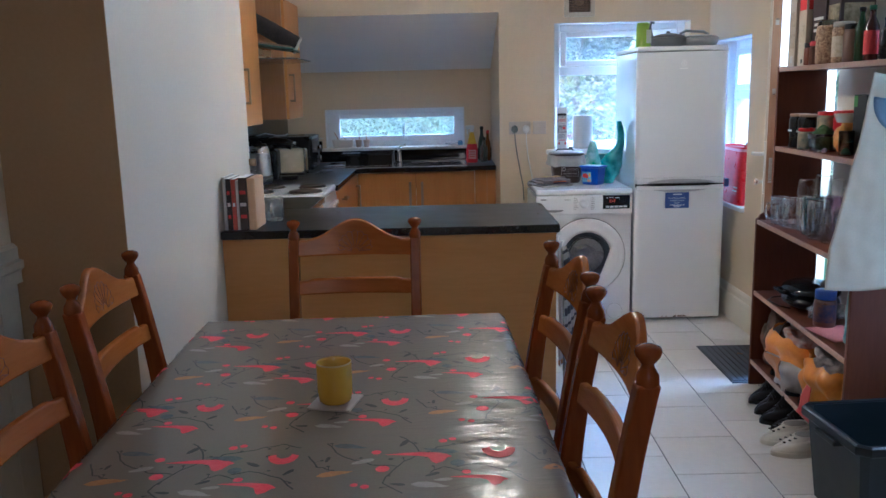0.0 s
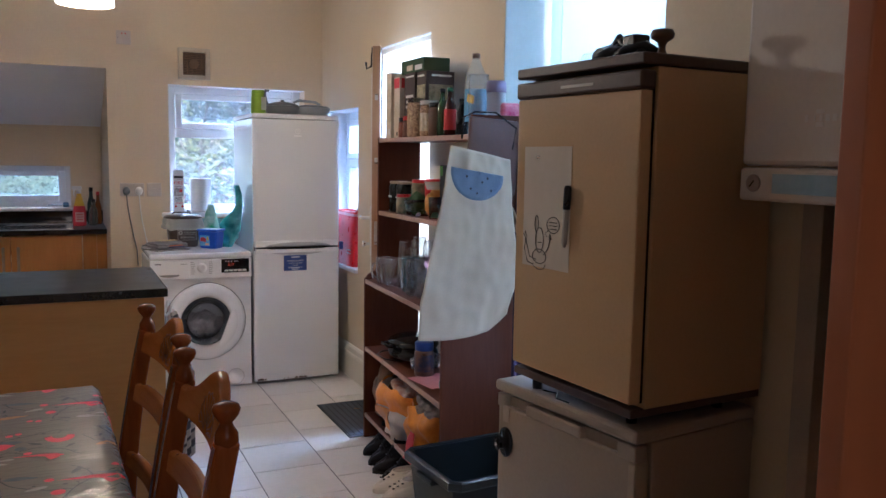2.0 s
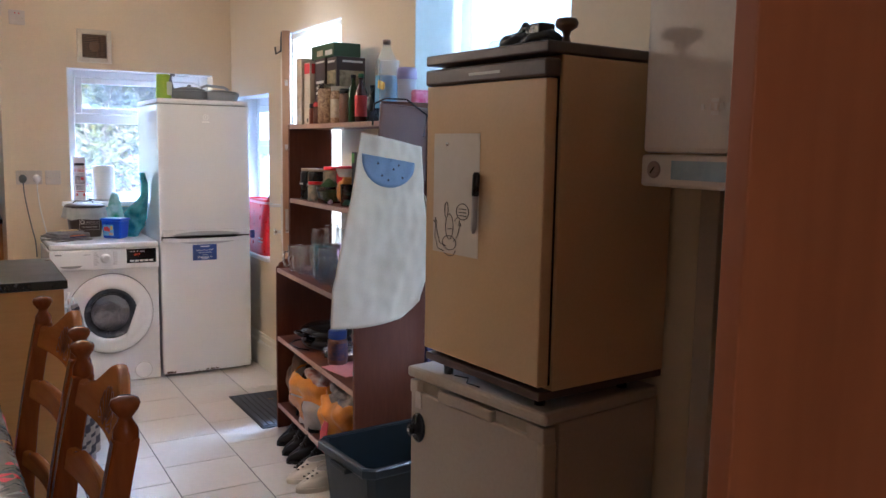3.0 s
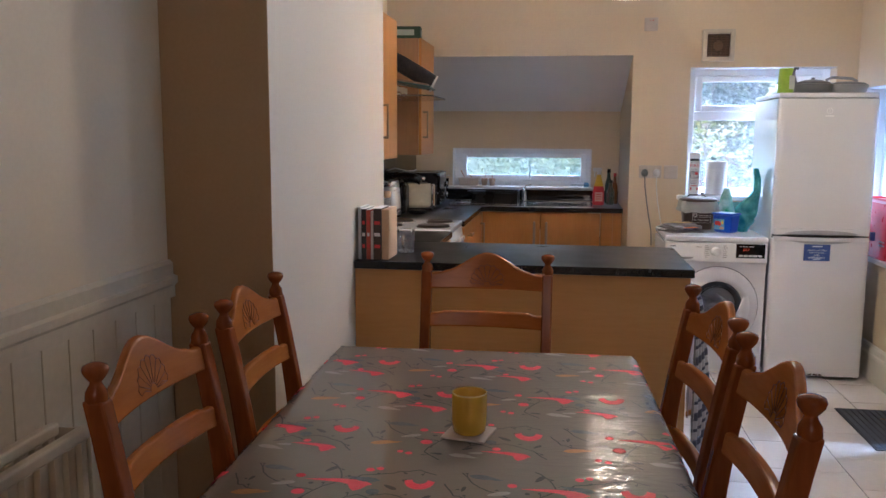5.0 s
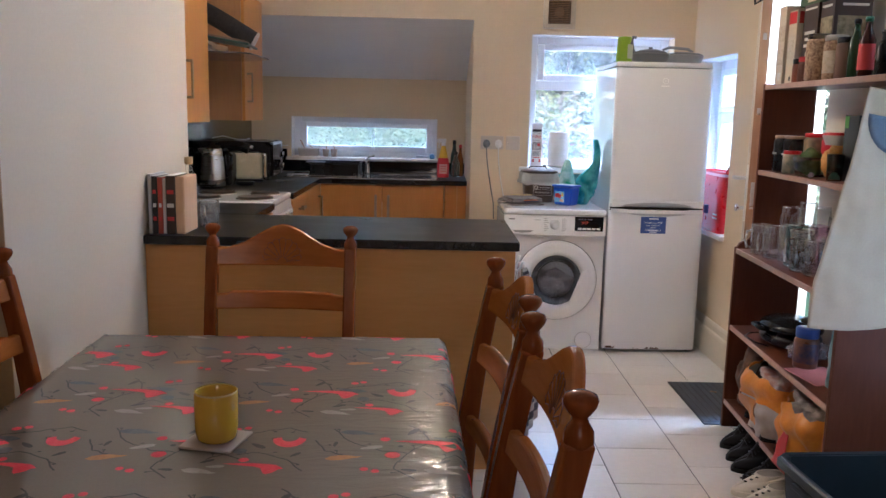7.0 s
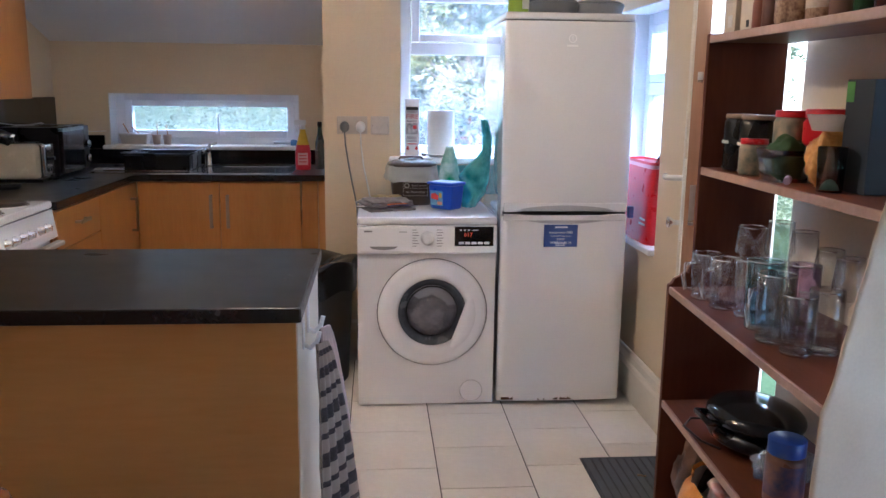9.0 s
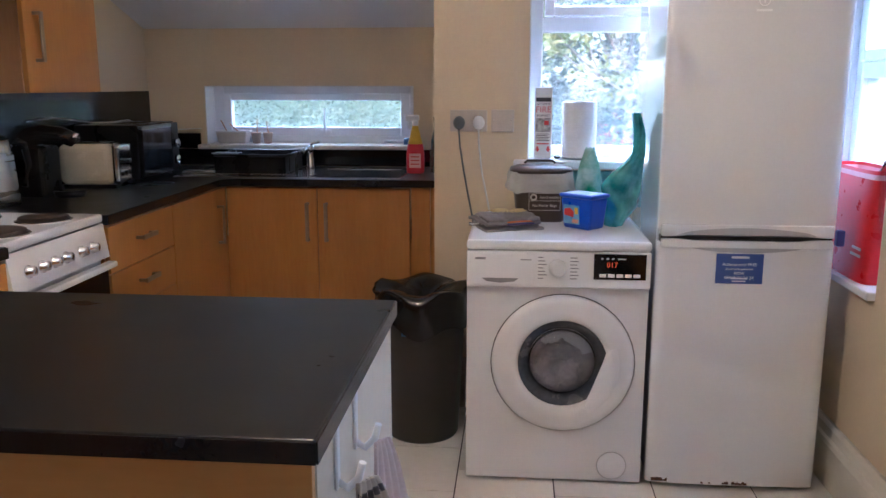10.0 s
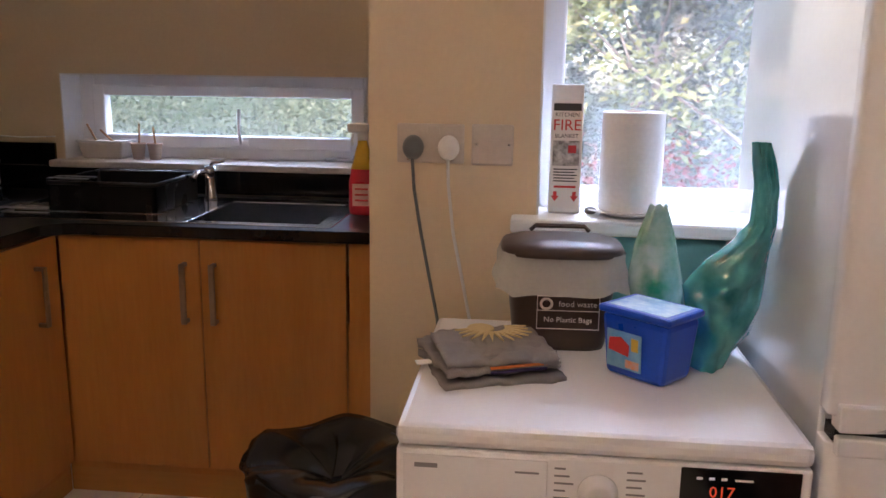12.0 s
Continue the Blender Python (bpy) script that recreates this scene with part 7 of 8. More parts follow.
def glass_body(parent, r, h, m, handle=False, foot=False):
    w = .0022
    if foot:
        lathe("glass", [(.030, 0), (.030, .003), (.004, .008), (.0035, h * .45), (.012, h * .5), (r, h * .68), (r * .82, h), (r * .80, h), (r * .97, h * .68), (.010, h * .52), (0, h * .50)], m, parent, 22)
    else:
        lathe("glass", [(r * .88, 0), (r * .92, .004), (r, h * .5), (r, h), (r - w, h), (r - w, h * .5), (r * .85, .012), (0, .012)], m, parent, 22)
        lathe("foot_ring", [(r * .90, .0), (r * .93, .005), (r * .88, .010), (r * .80, .004)], GLASSEDGE, parent, 22, cap=False)
    top = r * .81 if foot else r - w / 2
    lathe("rim", [(top + .0018, h - .002), (top + .0018, h + .001), (top - .0018, h + .001), (top - .0018, h - .002)], GLASSEDGE, parent, 22, cap=False)
    if handle:
        part("handle", bm_tube(bmesh.new(), [(0, -r * .95, h * .80), (0, -r - .024, h * .78), (0, -r - .030, h * .5), (0, -r - .022, h * .25), (0, -r * .95, h * .22)], .006, 8), GLASSEDGE, parent)


def candle():
    k = thing("coaster", "pale square coaster on the tablecloth", "coaster", pose(-.130, 1.937, .7435, 0, 0, -12))
    box("coaster", -.052, .052, -.052, .052, 0, .005, plain("pale_coaster", (.42, .36, .33), .5), k, .002)
    c = thing("candle", "yellow candle in a thick yellow glass", "candle", pose(-.130, 1.940, .7488) @ Matrix.Diagonal((1, 1, .93, 1)))
    yl = mat("yellow_glass", (.62, .40, .03), .12, coat=.6)
    lathe("candle_glass", [(.034, 0), (.038, .006), (.041, .03), (.041, .098), (.0395, .101), (.038, .098), (.037, .060), (0, .058)], yl, c, 32)
    lathe("wax", [(.037, .058), (.037, .066), (.02, .064), (0, .063)], plain("yellow_wax", (.66, .48, .08), .4), c, 26)
    part("wick", bm_tube(bmesh.new(), [(0, 0, .062), (.001, 0, .074)], .0012, 6), INK, c)
    lathe("rim", [(.0398, .0985), (.0408, .102), (.039, .103)], plain("pale_yellow_rim", (.72, .6, .2), .2), c, 28, cap=False)


def radiator():
    r = thing("radiator", "cream double panel radiator on the dado wall", "radiator")
    y0, y1 = .35, 1.80
    for x in (-1.085, -1.005):
        bm = bmesh.new()
        n = int((y1 - y0) / .05)
        pts = []
        for i in range(n + 1):
            y = y0 + (y1 - y0) * i / n
            pts += [(x + .000, y), (x + .010, y + .008), (x + .010, y + .030), (x, y + .038)] if i < n else [(x, y)]
        out = pts + [(x - .012, y1), (x - .012, y0)]
        bm_prism(bm, out, .19, .735, "z")
        p = part("panel", bm, DADOPAINT, r, bevel=0)
        box("top_rail", x - .014, x + .012, y0, y1, .735, .765, DADOPAINT, p, .006)
        box("bottom_rail", x - .014, x + .012, y0, y1, .16, .19, DADOPAINT, p, .006)
    for y in (y0, y1 - .004):
        box("end_cap", -1.097, -.995, y, y + .004, .17, .755, DADOPAINT, r, .001)
    box("bracket", XL + .013, -1.095, .6, .64, .25, .65, DADOPAINT, r), box("bracket", XL + .013, -1.095, 1.5, 1.54, .25, .65, DADOPAINT, r)
    part("pipe", bm_tube(bmesh.new(), [(-1.04, 1.80, .20), (-1.04, 1.86, .20), (-1.04, 1.86, .0)], .009), DADOPAINT, r)
    lathe("valve", [(.016, .14), (.020, .15), (.020, .20), (.012, .21)], WHITE, r, 16, -1.04, 1.86, .05)


def floor_things():
    m = thing("door_mat", "dark grey ribbed rubber door mat on the tiles", "door mat", pose(0, 0, 0))
    box("mat_base", 1.530, 2.00 - .11, 4.00, 4.60, .0005, .006, plain("blue_grey_mat_base", (.045, .05, .06), .8), m, .002)
    rib = plain("blue_grey_carpet_rib", (.085, .095, .115), .9)
    for i in range(11):
        x = 1.540 + i * .031
        box("rib", x, x + .026, 4.02, 4.58, .006, .010, rib, m, .002)
    leaf = sheet(lambda u, v: (1.70 + .03 * u, 4.42 + .02 * v + .006 * math.sin(u * 6), .013 + .004 * math.sin(v * 5)), 4, 4, .001)
    tagged(part("dead_leaf", leaf, plain("dry_leaf", (.22, .15, .10), .8)), "dry curled leaf on the door mat", "leaf")

    def shoe(lab, x, y, turn, m, L=.27, h=.09, shaft=0.0):
        s = thing("shoe", lab, "shoe", pose(x, y, 0, 0, 0, turn))
        foam = m is CREAMSHOE

        def f(u, v):
            a = 2 * math.pi * u
            c, q = math.cos(a), math.sin(a)
            toe = (c + 1) / 2
            k = min(1, v / .5)
            wid = .043 * (1 - .15 * math.cos(a * 2)) * (1 - .28 * k ** 2)
            xx = c * L / 2 * (1 - .22 * k ** 2) - .03 * k ** 2
            z = .018 + h * k * (.42 + .58 * (1 - toe) ** .7)
            if v > .5:
                w = (v - .5) / .5
                tx, ty = -L * .20 + c * .050, q * .034
                e = min(1, w * 1.6)
                xx, wd = xx * (1 - e) + tx * e, wid * (1 - e) + .034 * e
                z = z * (1 - e) + (.018 + h) * e + shaft * w * (1 + .12 * c)
                return (xx, wd * q, z)
            return (xx, wid * q + .003 * noise.noise(Vector((xx * 20, q, v * 5))), z)
        part("upper", sheet(f, 30, 20, .0025), m, s)
        n = 30
        out = [(math.cos(a) * L / 2 * 1.02, .046 * (1 - .15 * math.cos(a * 2)) * math.sin(a)) for a in [2 * math.pi * i / n for i in range(n)]]
        part("sole", bm_prism(bmesh.new(), out, 0, .022, "z"), m if foam else BLACK, s, bevel=.003)
        part("opening", bm_lathe(bmesh.new(), [(.049, 0), (0, -.004)], 20, -L * .20, 0, .016 + h + shaft * .55, 1, .68), plain("clog_inside", (.30, .27, .23), .8) if foam else mat("shoe_inside", (.01, .01, .01), .9), s)
        if not foam:
            for k in range(4):
                part("lace", bm_tube(bmesh.new(), [(L * (.02 + .05 * k), -.022, .026 + h * (.86 - .11 * k)), (L * (.03 + .05 * k), 0, .036 + h * (.90 - .11 * k)), (L * (.02 + .05 * k), .022, .026 + h * (.86 - .11 * k))], .0028, 5), BLACK, s)
        return s
    BS = plain("black_shoe_leather", (.005, .004, .005), .5, spec=.2)
    CREAMSHOE = plain("cream_clog_foam", (.66, .61, .52), .6)
    shoe("black trainer on the floor by the bookcase", 1.625, 3.76, 190, BS, .22, .085, .04)
    shoe("black leather boot on the floor by the bookcase", 1.605, 3.63, 190, BS, .22, .085, .04)
    shoe("black leather boot beside the bookcase", 1.590, 3.51, 180, BS, .22, .085, .04)
    shoe("black shoe tipped against the bookcase", 1.600, 3.40, 172, BS, .22, .08, .04)
    for y in (3.33, 3.22):
        s = shoe("cream foam clog with round holes", 1.508, y - .02, 186, CREAMSHOE, .205, .062)
        for i in range(6):
            part("hole", bm_lathe(bmesh.new(), [(.006, 0), (.006, .003), (0, .003)], 8, .015 + .022 * (i % 3), -.015 + .03 * (i // 3), .070 - .007 * (i % 3)), BLACK, s)
        part("heel_strap", bm_tube(bmesh.new(), [(-.02, .040, .06), (-.08, .036, .072), (-.115, 0, .078), (-.08, -.036, .072), (-.02, -.040, .06)], .006, 6), CREAMSHOE, s)
    # recycling boxes
    def crate(lab, x0, x1, y0, y1, h, m):
        c = thing("recycling_box", lab, "crate", pose((x0 + x1) / 2, (y0 + y1) / 2, 0, 0, 0, 4))
        W, D = (x1 - x0) / 2, (y1 - y0) / 2
        bm = bmesh.new()
        rings = []
        for z, k in ((0, .84), (.004, .86), (h, 1.0), (h, .97), (.012, .83)):
            rings.append([bm.verts.new((sx * W * k, sy * D * k, z)) for sx, sy in ((-1, -.9), (-.9, -1), (.9, -1), (1, -.9), (1, .9), (.9, 1), (-.9, 1), (-1, .9))])
        for a, b in zip(rings, rings[1:]):
            for i in range(8):
                bm.faces.new((a[i], a[(i + 1) % 8], b[(i + 1) % 8], b[i]))
        bm.faces.new(rings[0][::-1]), bm.faces.new(rings[-1])
        part("box_body", bm, m, c)
        bm = bmesh.new()
        pr = [(-.002, -.030), (.016, -.030), (.020, -.024), (.020, 0), (.012, .006), (-.002, .004)]
        loops = []
        for sx, sy in ((-1, -.9), (-.9, -1), (.9, -1), (1, -.9), (1, .9), (.9, 1), (-.9, 1), (-1, .9)):
            n = Vector((sx if abs(sx) == 1 else sx * .3, sy if abs(sy) == 1 else sy * .3, 0)).normalized()
            loops.append([bm.verts.new((sx * W + n.x * a, sy * D + n.y * a, h + b)) for a, b in pr])
        for i in range(8):
            A, B = loops[i], loops[(i + 1) % 8]
            for k in range(6):
                bm.faces.new((A[k], A[(k + 1) % 6], B[(k + 1) % 6], B[k]))
        part("rim", bm, m, c)
        for s in (-1, 1):
            box("handle_grip", s * W - .012 if s > 0 else -W - .028, s * W + .028 if s > 0 else -W + .012, -.06, .06, h - .05, h - .032, m, c, .004)
        return c
    tealgrey = plain("dark_teal_crate_plastic", (.008, .013, .016), .4)
    crate("dark teal plastic recycling box, empty", 1.405, 1.86, 2.54, 2.905, .33, tealgrey)
    

def printed_box(name, lab, cat, x, y, z, w, d, h, base, bands, turn=0):
    """A carton whose printed face looks towards -x and -y."""
    b = thing(name, lab, cat, pose(x, y, z, 0, 0, turn))
    box("carton", 0, d, 0, w, 0, h, base, b, .0012)
    for z0, z1, y0, y1, m in bands:
        box("print", -.0010, -.0002, w * y0, w * y1, h * z0, h * z1, m, b)
        box("print", d * y0, d * y1, -.0010, -.0002, h * z0, h * z1, m, b)
    return b


def jar(name, lab, x, y, z, r, h, body, lid, lidh=.02, label=None):
    j = thing(name, lab, "jar", pose(x, y, z))
    lathe("jar_body", [(r * .92, 0), (r, .006), (r, h - lidh - .012), (r * .88, h - lidh)], body, j, 20)
    lathe("lid", [(r * .93, h - lidh), (r * .95, h - lidh + .002), (r * .95, h - .002), (r * .9, h), (0, h)], lid, j, 20)
    if label:
        lathe("label", [(r + .0006, h * .15), (r + .0006, h * .65)], label, j, 20, cap=False)
    return j


def on_bookcase():
    T, M, G, L, B = 1.5265, 1.1665, .8215, .4765, .1315
    darkcard, creamcard = plain("dark_brown_carton", (.035, .018, .015), .5), plain("cream_carton", (.58, .50, .38), .6)
    greencard, redc = plain("dark_green_carton", (.03, .07, .025), .6), REDCARD
    pale = mottled("food_picture_print", (.42, .34, .22), (.58, .50, .38), 30, 90, 0, .5)
    nuts = mottled("mixed_nuts", (.16, .08, .04), (.48, .32, .18), 60, 120, .6, .6)
    printed_box("cereal_box", "cream cereal box with pictures on its side", "box", 1.705, 3.900, T, .07, .17, .315, creamcard, ((.55, .75, .1, .9, pale), (.25, .45, .1, .9, pale), (.05, .15, .2, .6, WHITEINK)))
    printed_box("cereal_box", "pale cereal box with a red top band", "box", 1.715, 3.815, T, .075, .17, .29, creamcard, ((.82, .98, .05, .95, redc), (.35, .6, .2, .95, pale), (.04, .10, .3, .5, INK)))
    b = printed_box("muesli_box", "dark brown muesli box with pale lettering", "box", 1.730, 3.665, T, .125, .15, .30, darkcard, ((.93, .955, .1, .9, WHITEINK), (.62, .66, .15, .85, WHITEINK), (.54, .58, .2, .8, WHITEINK), (.46, .50, .15, .85, WHITEINK), (.30, .40, .3, .7, pale)))
    printed_box("muesli_box", "dark muesli box with a fruit picture", "box", 1.735, 3.545, T, .110, .14, .297, darkcard, ((.92, .95, .2, .9, WHITEINK), (.45, .80, .1, .95, mottled("fruit_picture", (.12, .10, .04), (.40, .33, .20), 24, 60, 0, .5)), (.1, .3, .2, .8, pale)))
    g = thing("green_carton", "large dark green carton lying on the cereal boxes", "box", pose(1.735, 3.575, T + .3012))
    box("carton", 0, .13, 0, .27, 0, .060, greencard, g, .0012)
    box("print", -.001, -.0002, .02, .10, .008, .03, WHITEINK, g), box("print", -.001, -.0002, .13, .20, .01, .035, pale, g)
    jar("nut_jar", "glass jar of mixed nuts with a clear lid", 1.725, 3.605, T, .052, .175, nuts, CLEAR)
    jar("spice_jar", "small jar of brown spice", 1.725, 3.735, T, .024, .10, plain("brown_spice", (.12, .04, .02), .5), REDCARD)
    jar("spice_jar", "small brown jar with a dark lid", 1.722, 3.785, T, .022, .095, plain("paprika_spice", (.20, .05, .02), .5), BLACK)
    jar("seed_jar", "jar of muesli with a pale label", 1.730, 3.495, T, .042, .16, nuts, plain("pale_lid", (.4, .36, .3), .4), label=pale)
    jar("peanut_jar", "jar of dark nuts with a black lid", 1.728, 3.405, T, .038, .145, plain("dark_nuts", (.14, .07, .04), .6), BLACK)
    for x, y, r, h, m, cm, lab in ((1.722, 3.335, .024, .20, mat("dark_green_bottle_glass", (.02, .05, .02), .08), BLACK, "dark green sauce bottle with a black cap"), (1.725, 3.265, .026, .20, plain("dark_sauce_bottle", (.05, .012, .01), .15), plain("green_cap", (.02, .12, .05), .4), "dark hot sauce bottle with a red label and a green cap"), (1.745, 3.19, .026, .15, BLACK, BLACK, "small black bottle on the bookcase")):
        b = thing("sauce_bottle", lab, "bottle", pose(x, y, T))
        lathe("bottle", [(r * .9, 0), (r, .008), (r, h * .62), (r * .45, h * .8), (r * .4, h * .92)], m, b, 18)
        lathe("cap", [(r * .5, h * .92), (r * .5, h), (0, h + .002)], cm, b, 12)
        if y == 3.265:
            lathe("label", [(r + .0006, h * .12), (r + .0006, h * .55)], REDCARD, b, 18, cap=False, label="red paper label")
    w = thing("water_bottle", "large clear plastic bottle with a blue label", "bottle", pose(1.775, 3.13, T))
    lathe("bottle", [(.040, 0), (.045, .01), (.045, .20), (.043, .24), (.018, .295), (.014, .31)], thin_glass("clear_bottle_plastic", (.86, .92, .94), .10), w, 24)
    lathe("label", [(.0458, .055), (.0458, .185)], plain("blue_bottle_label", (.12, .34, .55), .4), w, 24, cap=False)
    box("yellow_flash", -.0475, -.0400, -.030, .018, .135, .165, plain("yellow_label", (.75, .5, .03), .4), w, m=pose(0, 0, 0, 14))
    lathe("cap", [(.016, .31), (.016, .328), (0, .33)], plain("brown_cap", (.2, .12, .08), .4), w, 16)
    v = thing("glass_vase", "tall thin clear glass beside the bottle", "glass", pose(1.745, 3.045, T))
    glass_body(v, .040, .235, TUMBLER)
    c = thing("drinks_shaker", "clear shaker with a lilac lid", "bottle", pose(1.80, 3.00, T + .06))
    lathe("cup", [(.030, -.06), (.036, .0), (.038, .105)], mat("frosted_cup", (.62, .60, .66), .3, trans=.4), c, 20)
    lathe("lid", [(.040, .105), (.040, .135), (.036, .15), (0, .15)], plain("lilac_lid", (.36, .32, .50), .4), c, 20)
    p = thing("pink_packet", "bright pink packet on top of the bookcase", "packet", pose(1.845, 2.972, T))
    part("packet", bm_box(bmesh.new(), -.045, .040, -.028, .028, 0, .125, .012), mottled("pink_packet_print", (.65, .06, .18), (.80, .30, .40), 16, 50, .1, .3), p)
    # middle shelf
    for y in (3.895, 3.800):
        j = jar("storage_jar", "black storage canister with a pale wooden lid", 1.745, y, M, .045, .150, BLACK, plain("pale_lid_wood", (.34, .22, .14), .5), .012)
        for i in range(3):
            box("text_bar", -.0462, -.0445, -.024 + i * .014, -.012 + i * .014, .072, .080, WHITEINK, j)
    olive = mottled("olive_tin_print", (.10, .13, .10), (.36, .28, .18), 26, 50, 0, .4)
    jar("pesto_jar", "small food tin with a red lid", 1.722, 3.765, M, .036, .092, olive, RED, .014)
    jar("food_tin", "printed food tin with a red lid", 1.765, 3.665, M, .042, .165, olive, RED, .016)
    jar("red_pot", "glossy red lidded pot", 1.815, 3.585, M + .085, .058, .085, RED, RED, .02)
    jar("food_tin", "tall printed tin under the red pot", 1.815, 3.585, M, .050, .084, plain("dark_tin", (.10, .08, .07), .5), BLACK, .01)
    h = thing("herb_punnet", "clear punnet of green herbs", "punnet", pose(1.735, 3.625, M))
    part("punnet", sheet(lambda u, v: ((.042 + .012 * v) * math.copysign(abs(math.cos(2 * math.pi * u)) ** .4, math.cos(2 * math.pi * u)), (.052 + .012 * v) * math.copysign(abs(math.sin(2 * math.pi * u)) ** .4, math.sin(2 * math.pi * u)), .075 * v), 32, 3, .001), CLEAR, h)
    part("leafy_filling", crumple("herbs", .045, .055, .048, 4, (.02, .06), 6, .8), plain("herb_green", (.035, .085, .02), .7), h, m=pose(0, 0, .056))
    k = thing("snack_bag", "clear bag of orange snacks", "bag", pose(1.760, 3.485, M))
    part("filling", crumple("snacks", .045, .045, .070, 4, (.03, .05), 8, .8), mottled("orange_snacks", (.45, .17, .02), (.65, .34, .08), 50, 90, .5, .5), k, m=pose(0, 0, .058))
    part("bag_top", sheet(lambda u, v: (.035 * math.cos(2 * math.pi * u) * (1 + .4 * v), .045 * math.sin(2 * math.pi * u) * (1 + .3 * math.sin(6 * math.pi * u) * v), .125 + .035 * v), 26, 4), FILM, k)
    pen = thing("marker", "lilac marker lying on the shelf", "pen", pose(1.712, 3.56, M + .009, 0, 90, 60))
    lathe("barrel", [(.008, -.045), (.009, 0), (.008, .05), (.004, .055)], plain("lilac_barrel", (.35, .32, .45), .4), pen, 12)
    q = printed_box("dark_carton", "tall dark carton with a green corner", "box", 1.760, 3.335, M, .10, .10, .235, plain("black_carton", (.015, .018, .022), .5), ((.80, .98, .70, .98, plain("green_print", (.10, .28, .05), .5)),))
    s = thing("plastic_tumbler", "pale plastic tumbler with green liquid", "cup", pose(1.725, 3.405, M))
    lathe("tumbler", [(.026, 0), (.030, .095), (.028, .095), (.024, .004), (0, .004)], CLEAR, s, 18)
    lathe("liquid", [(.023, .005), (.026, .055), (0, .055)], plain("sea_green", (.12, .38, .28), .3), s, 16)
    ys = thing("yellow_carton", "narrow yellow packet standing on the shelf", "packet", pose(1.80, 3.43, M))
    part("packet", bm_box(bmesh.new(), -.02, .02, -.02, .02, 0, .17, .006), plain("yellow_packet", (.58, .42, .08), .5), ys)
    # glasses
    spots = [(1.655, 3.845, .040, .125, TUMBLER, "m"), (1.665, 3.745, .040, .130, TUMBLER, "m"), (1.690, 3.660, .036, .145, TUMBLER, ""), (1.675, 3.555, .042, .165, BLUEGLASS, "b"), (1.655, 3.455, .042, .155, TUMBLER, "m"), (1.730, 3.480, .036, .17, PURPLEGLASS, "p"),
             (1.755, 3.800, .044, .205, TUMBLER, "w"), (1.775, 3.690, .038, .235, TUMBLER, "w"), (1.79, 3.600, .036, .225, TUMBLER, "w"), (1.735, 3.585, .034, .15, TUMBLER, ""), (1.80, 3.50, .036, .20, TUMBLER, "w"), (1.72, 3.36, .036, .14, TUMBLER, ""), (1.66, 3.36, .036, .13, TUMBLER, ""), (1.79, 3.40, .036, .20, TUMBLER, "w")]
    for x, y, r, h, m, kind in spots:
        lab = {"m": "clear glass beer mug with a handle", "b": "tall glass beside the mugs with a blue tint", "p": "purple tinted glass tumbler", "w": "clear stemmed wine glass on the bookcase shelf", "": "clear glass tumbler on the bookcase shelf"}[kind]
        g = tagged(thing("beer_mug" if kind == "m" else "wine_glass" if kind == "w" else "tumbler", lab, "mug" if kind == "m" else "glass", pose(x, y, G, 0, 0, -80 if kind == "m" else 0)), group="glasses on the bookcase")
        glass_body(g, r, h, m, kind == "m", kind == "w")
    # slow shelf
    n = thing("sandwich_toaster", "black rounded sandwich toaster with a chrome band", "toaster", pose(1.735, 3.66, L))
    part("lower_half", crumple("a", .115, .14, .042, 4, (0, 0), 0, .9), BLACK, n, m=pose(0, 0, .038))
    part("upper_half", crumple("b", .118, .142, .042, 4, (0, 0), 0, .3), mat("black_gloss_lid", (.015, .016, .018), .12), n, m=pose(0, 0, .082))
    part("handle", bm_tube(bmesh.new(), [(-.10, -.04, .075), (-.14, -.04, .080), (-.14, .04, .080), (-.10, .04, .075)], .009, 8), BLACK, n)
    part("cable", bm_tube(bmesh.new(), [(-.06, .13, .02), (-.10, .17, .005), (-.14, .12, .004), (-.13, .02, .004), (-.10, -.03, .004)], .0035, 6), BLACK, n)
    jar("curry_jar", "glass jar with a blue lid and dark label", 1.665, 3.365, L, .043, .150, plain("brown_sauce", (.16, .07, .04), .3), plain("blue_lid", (.02, .06, .30), .3), .035, mottled("blue_brown_label", (.02, .03, .09), (.17, .08, .05), 20, 40, 0, .4))
    pk = thing("pink_napkin", "flat pink paper napkin on the shelf", "napkin", pose(1.66, 3.25, L, 0, 0, 8))
    box("napkin", -.07, .09, -.10, .10, 0, .003, plain("pink_paper", (.62, .26, .28), .8), pk)
    tb = thing("teal_carrier_bag", "teal and white printed bag standing on the shelf", "bag", pose(1.70, 3.13, L))
    part("bag_body", sheet(lambda u, v: (.06 * math.cos(2 * math.pi * u) * (1 - .2 * v) + .01 * noise.noise(Vector((u * 9, v * 5, 0))), .075 * math.sin(2 * math.pi * u) * (1 - .15 * v) + .015 * noise.noise(Vector((v * 6, u * 8, 2))), .30 * v), 32, 14), mottled("teal_white_bag_print", (.02, .14, .16), (.30, .48, .48), 8, 14, .4, .3), tb)
    pb = thing("clear_bag", "clear bag with a blue clip beside the toaster", "bag", pose(1.72, 3.47, L))
    part("bag", crumple("c", .07, .05, .045, 4, (.04, .07), 12, .6), mat("clear_film", (.8, .84, .9), .12, trans=.8), pb, m=pose(0, 0, .03))
    # bottom shelf: carrier bags
    a = thing("orange_carrier_bag", "full orange and red carrier bag on the bottom shelf", "bag", pose(1.665, 3.18, B))

    def full_bag(w, d, h, seed, flare=.1):
        def f(u, v):
            an = 2 * math.pi * u
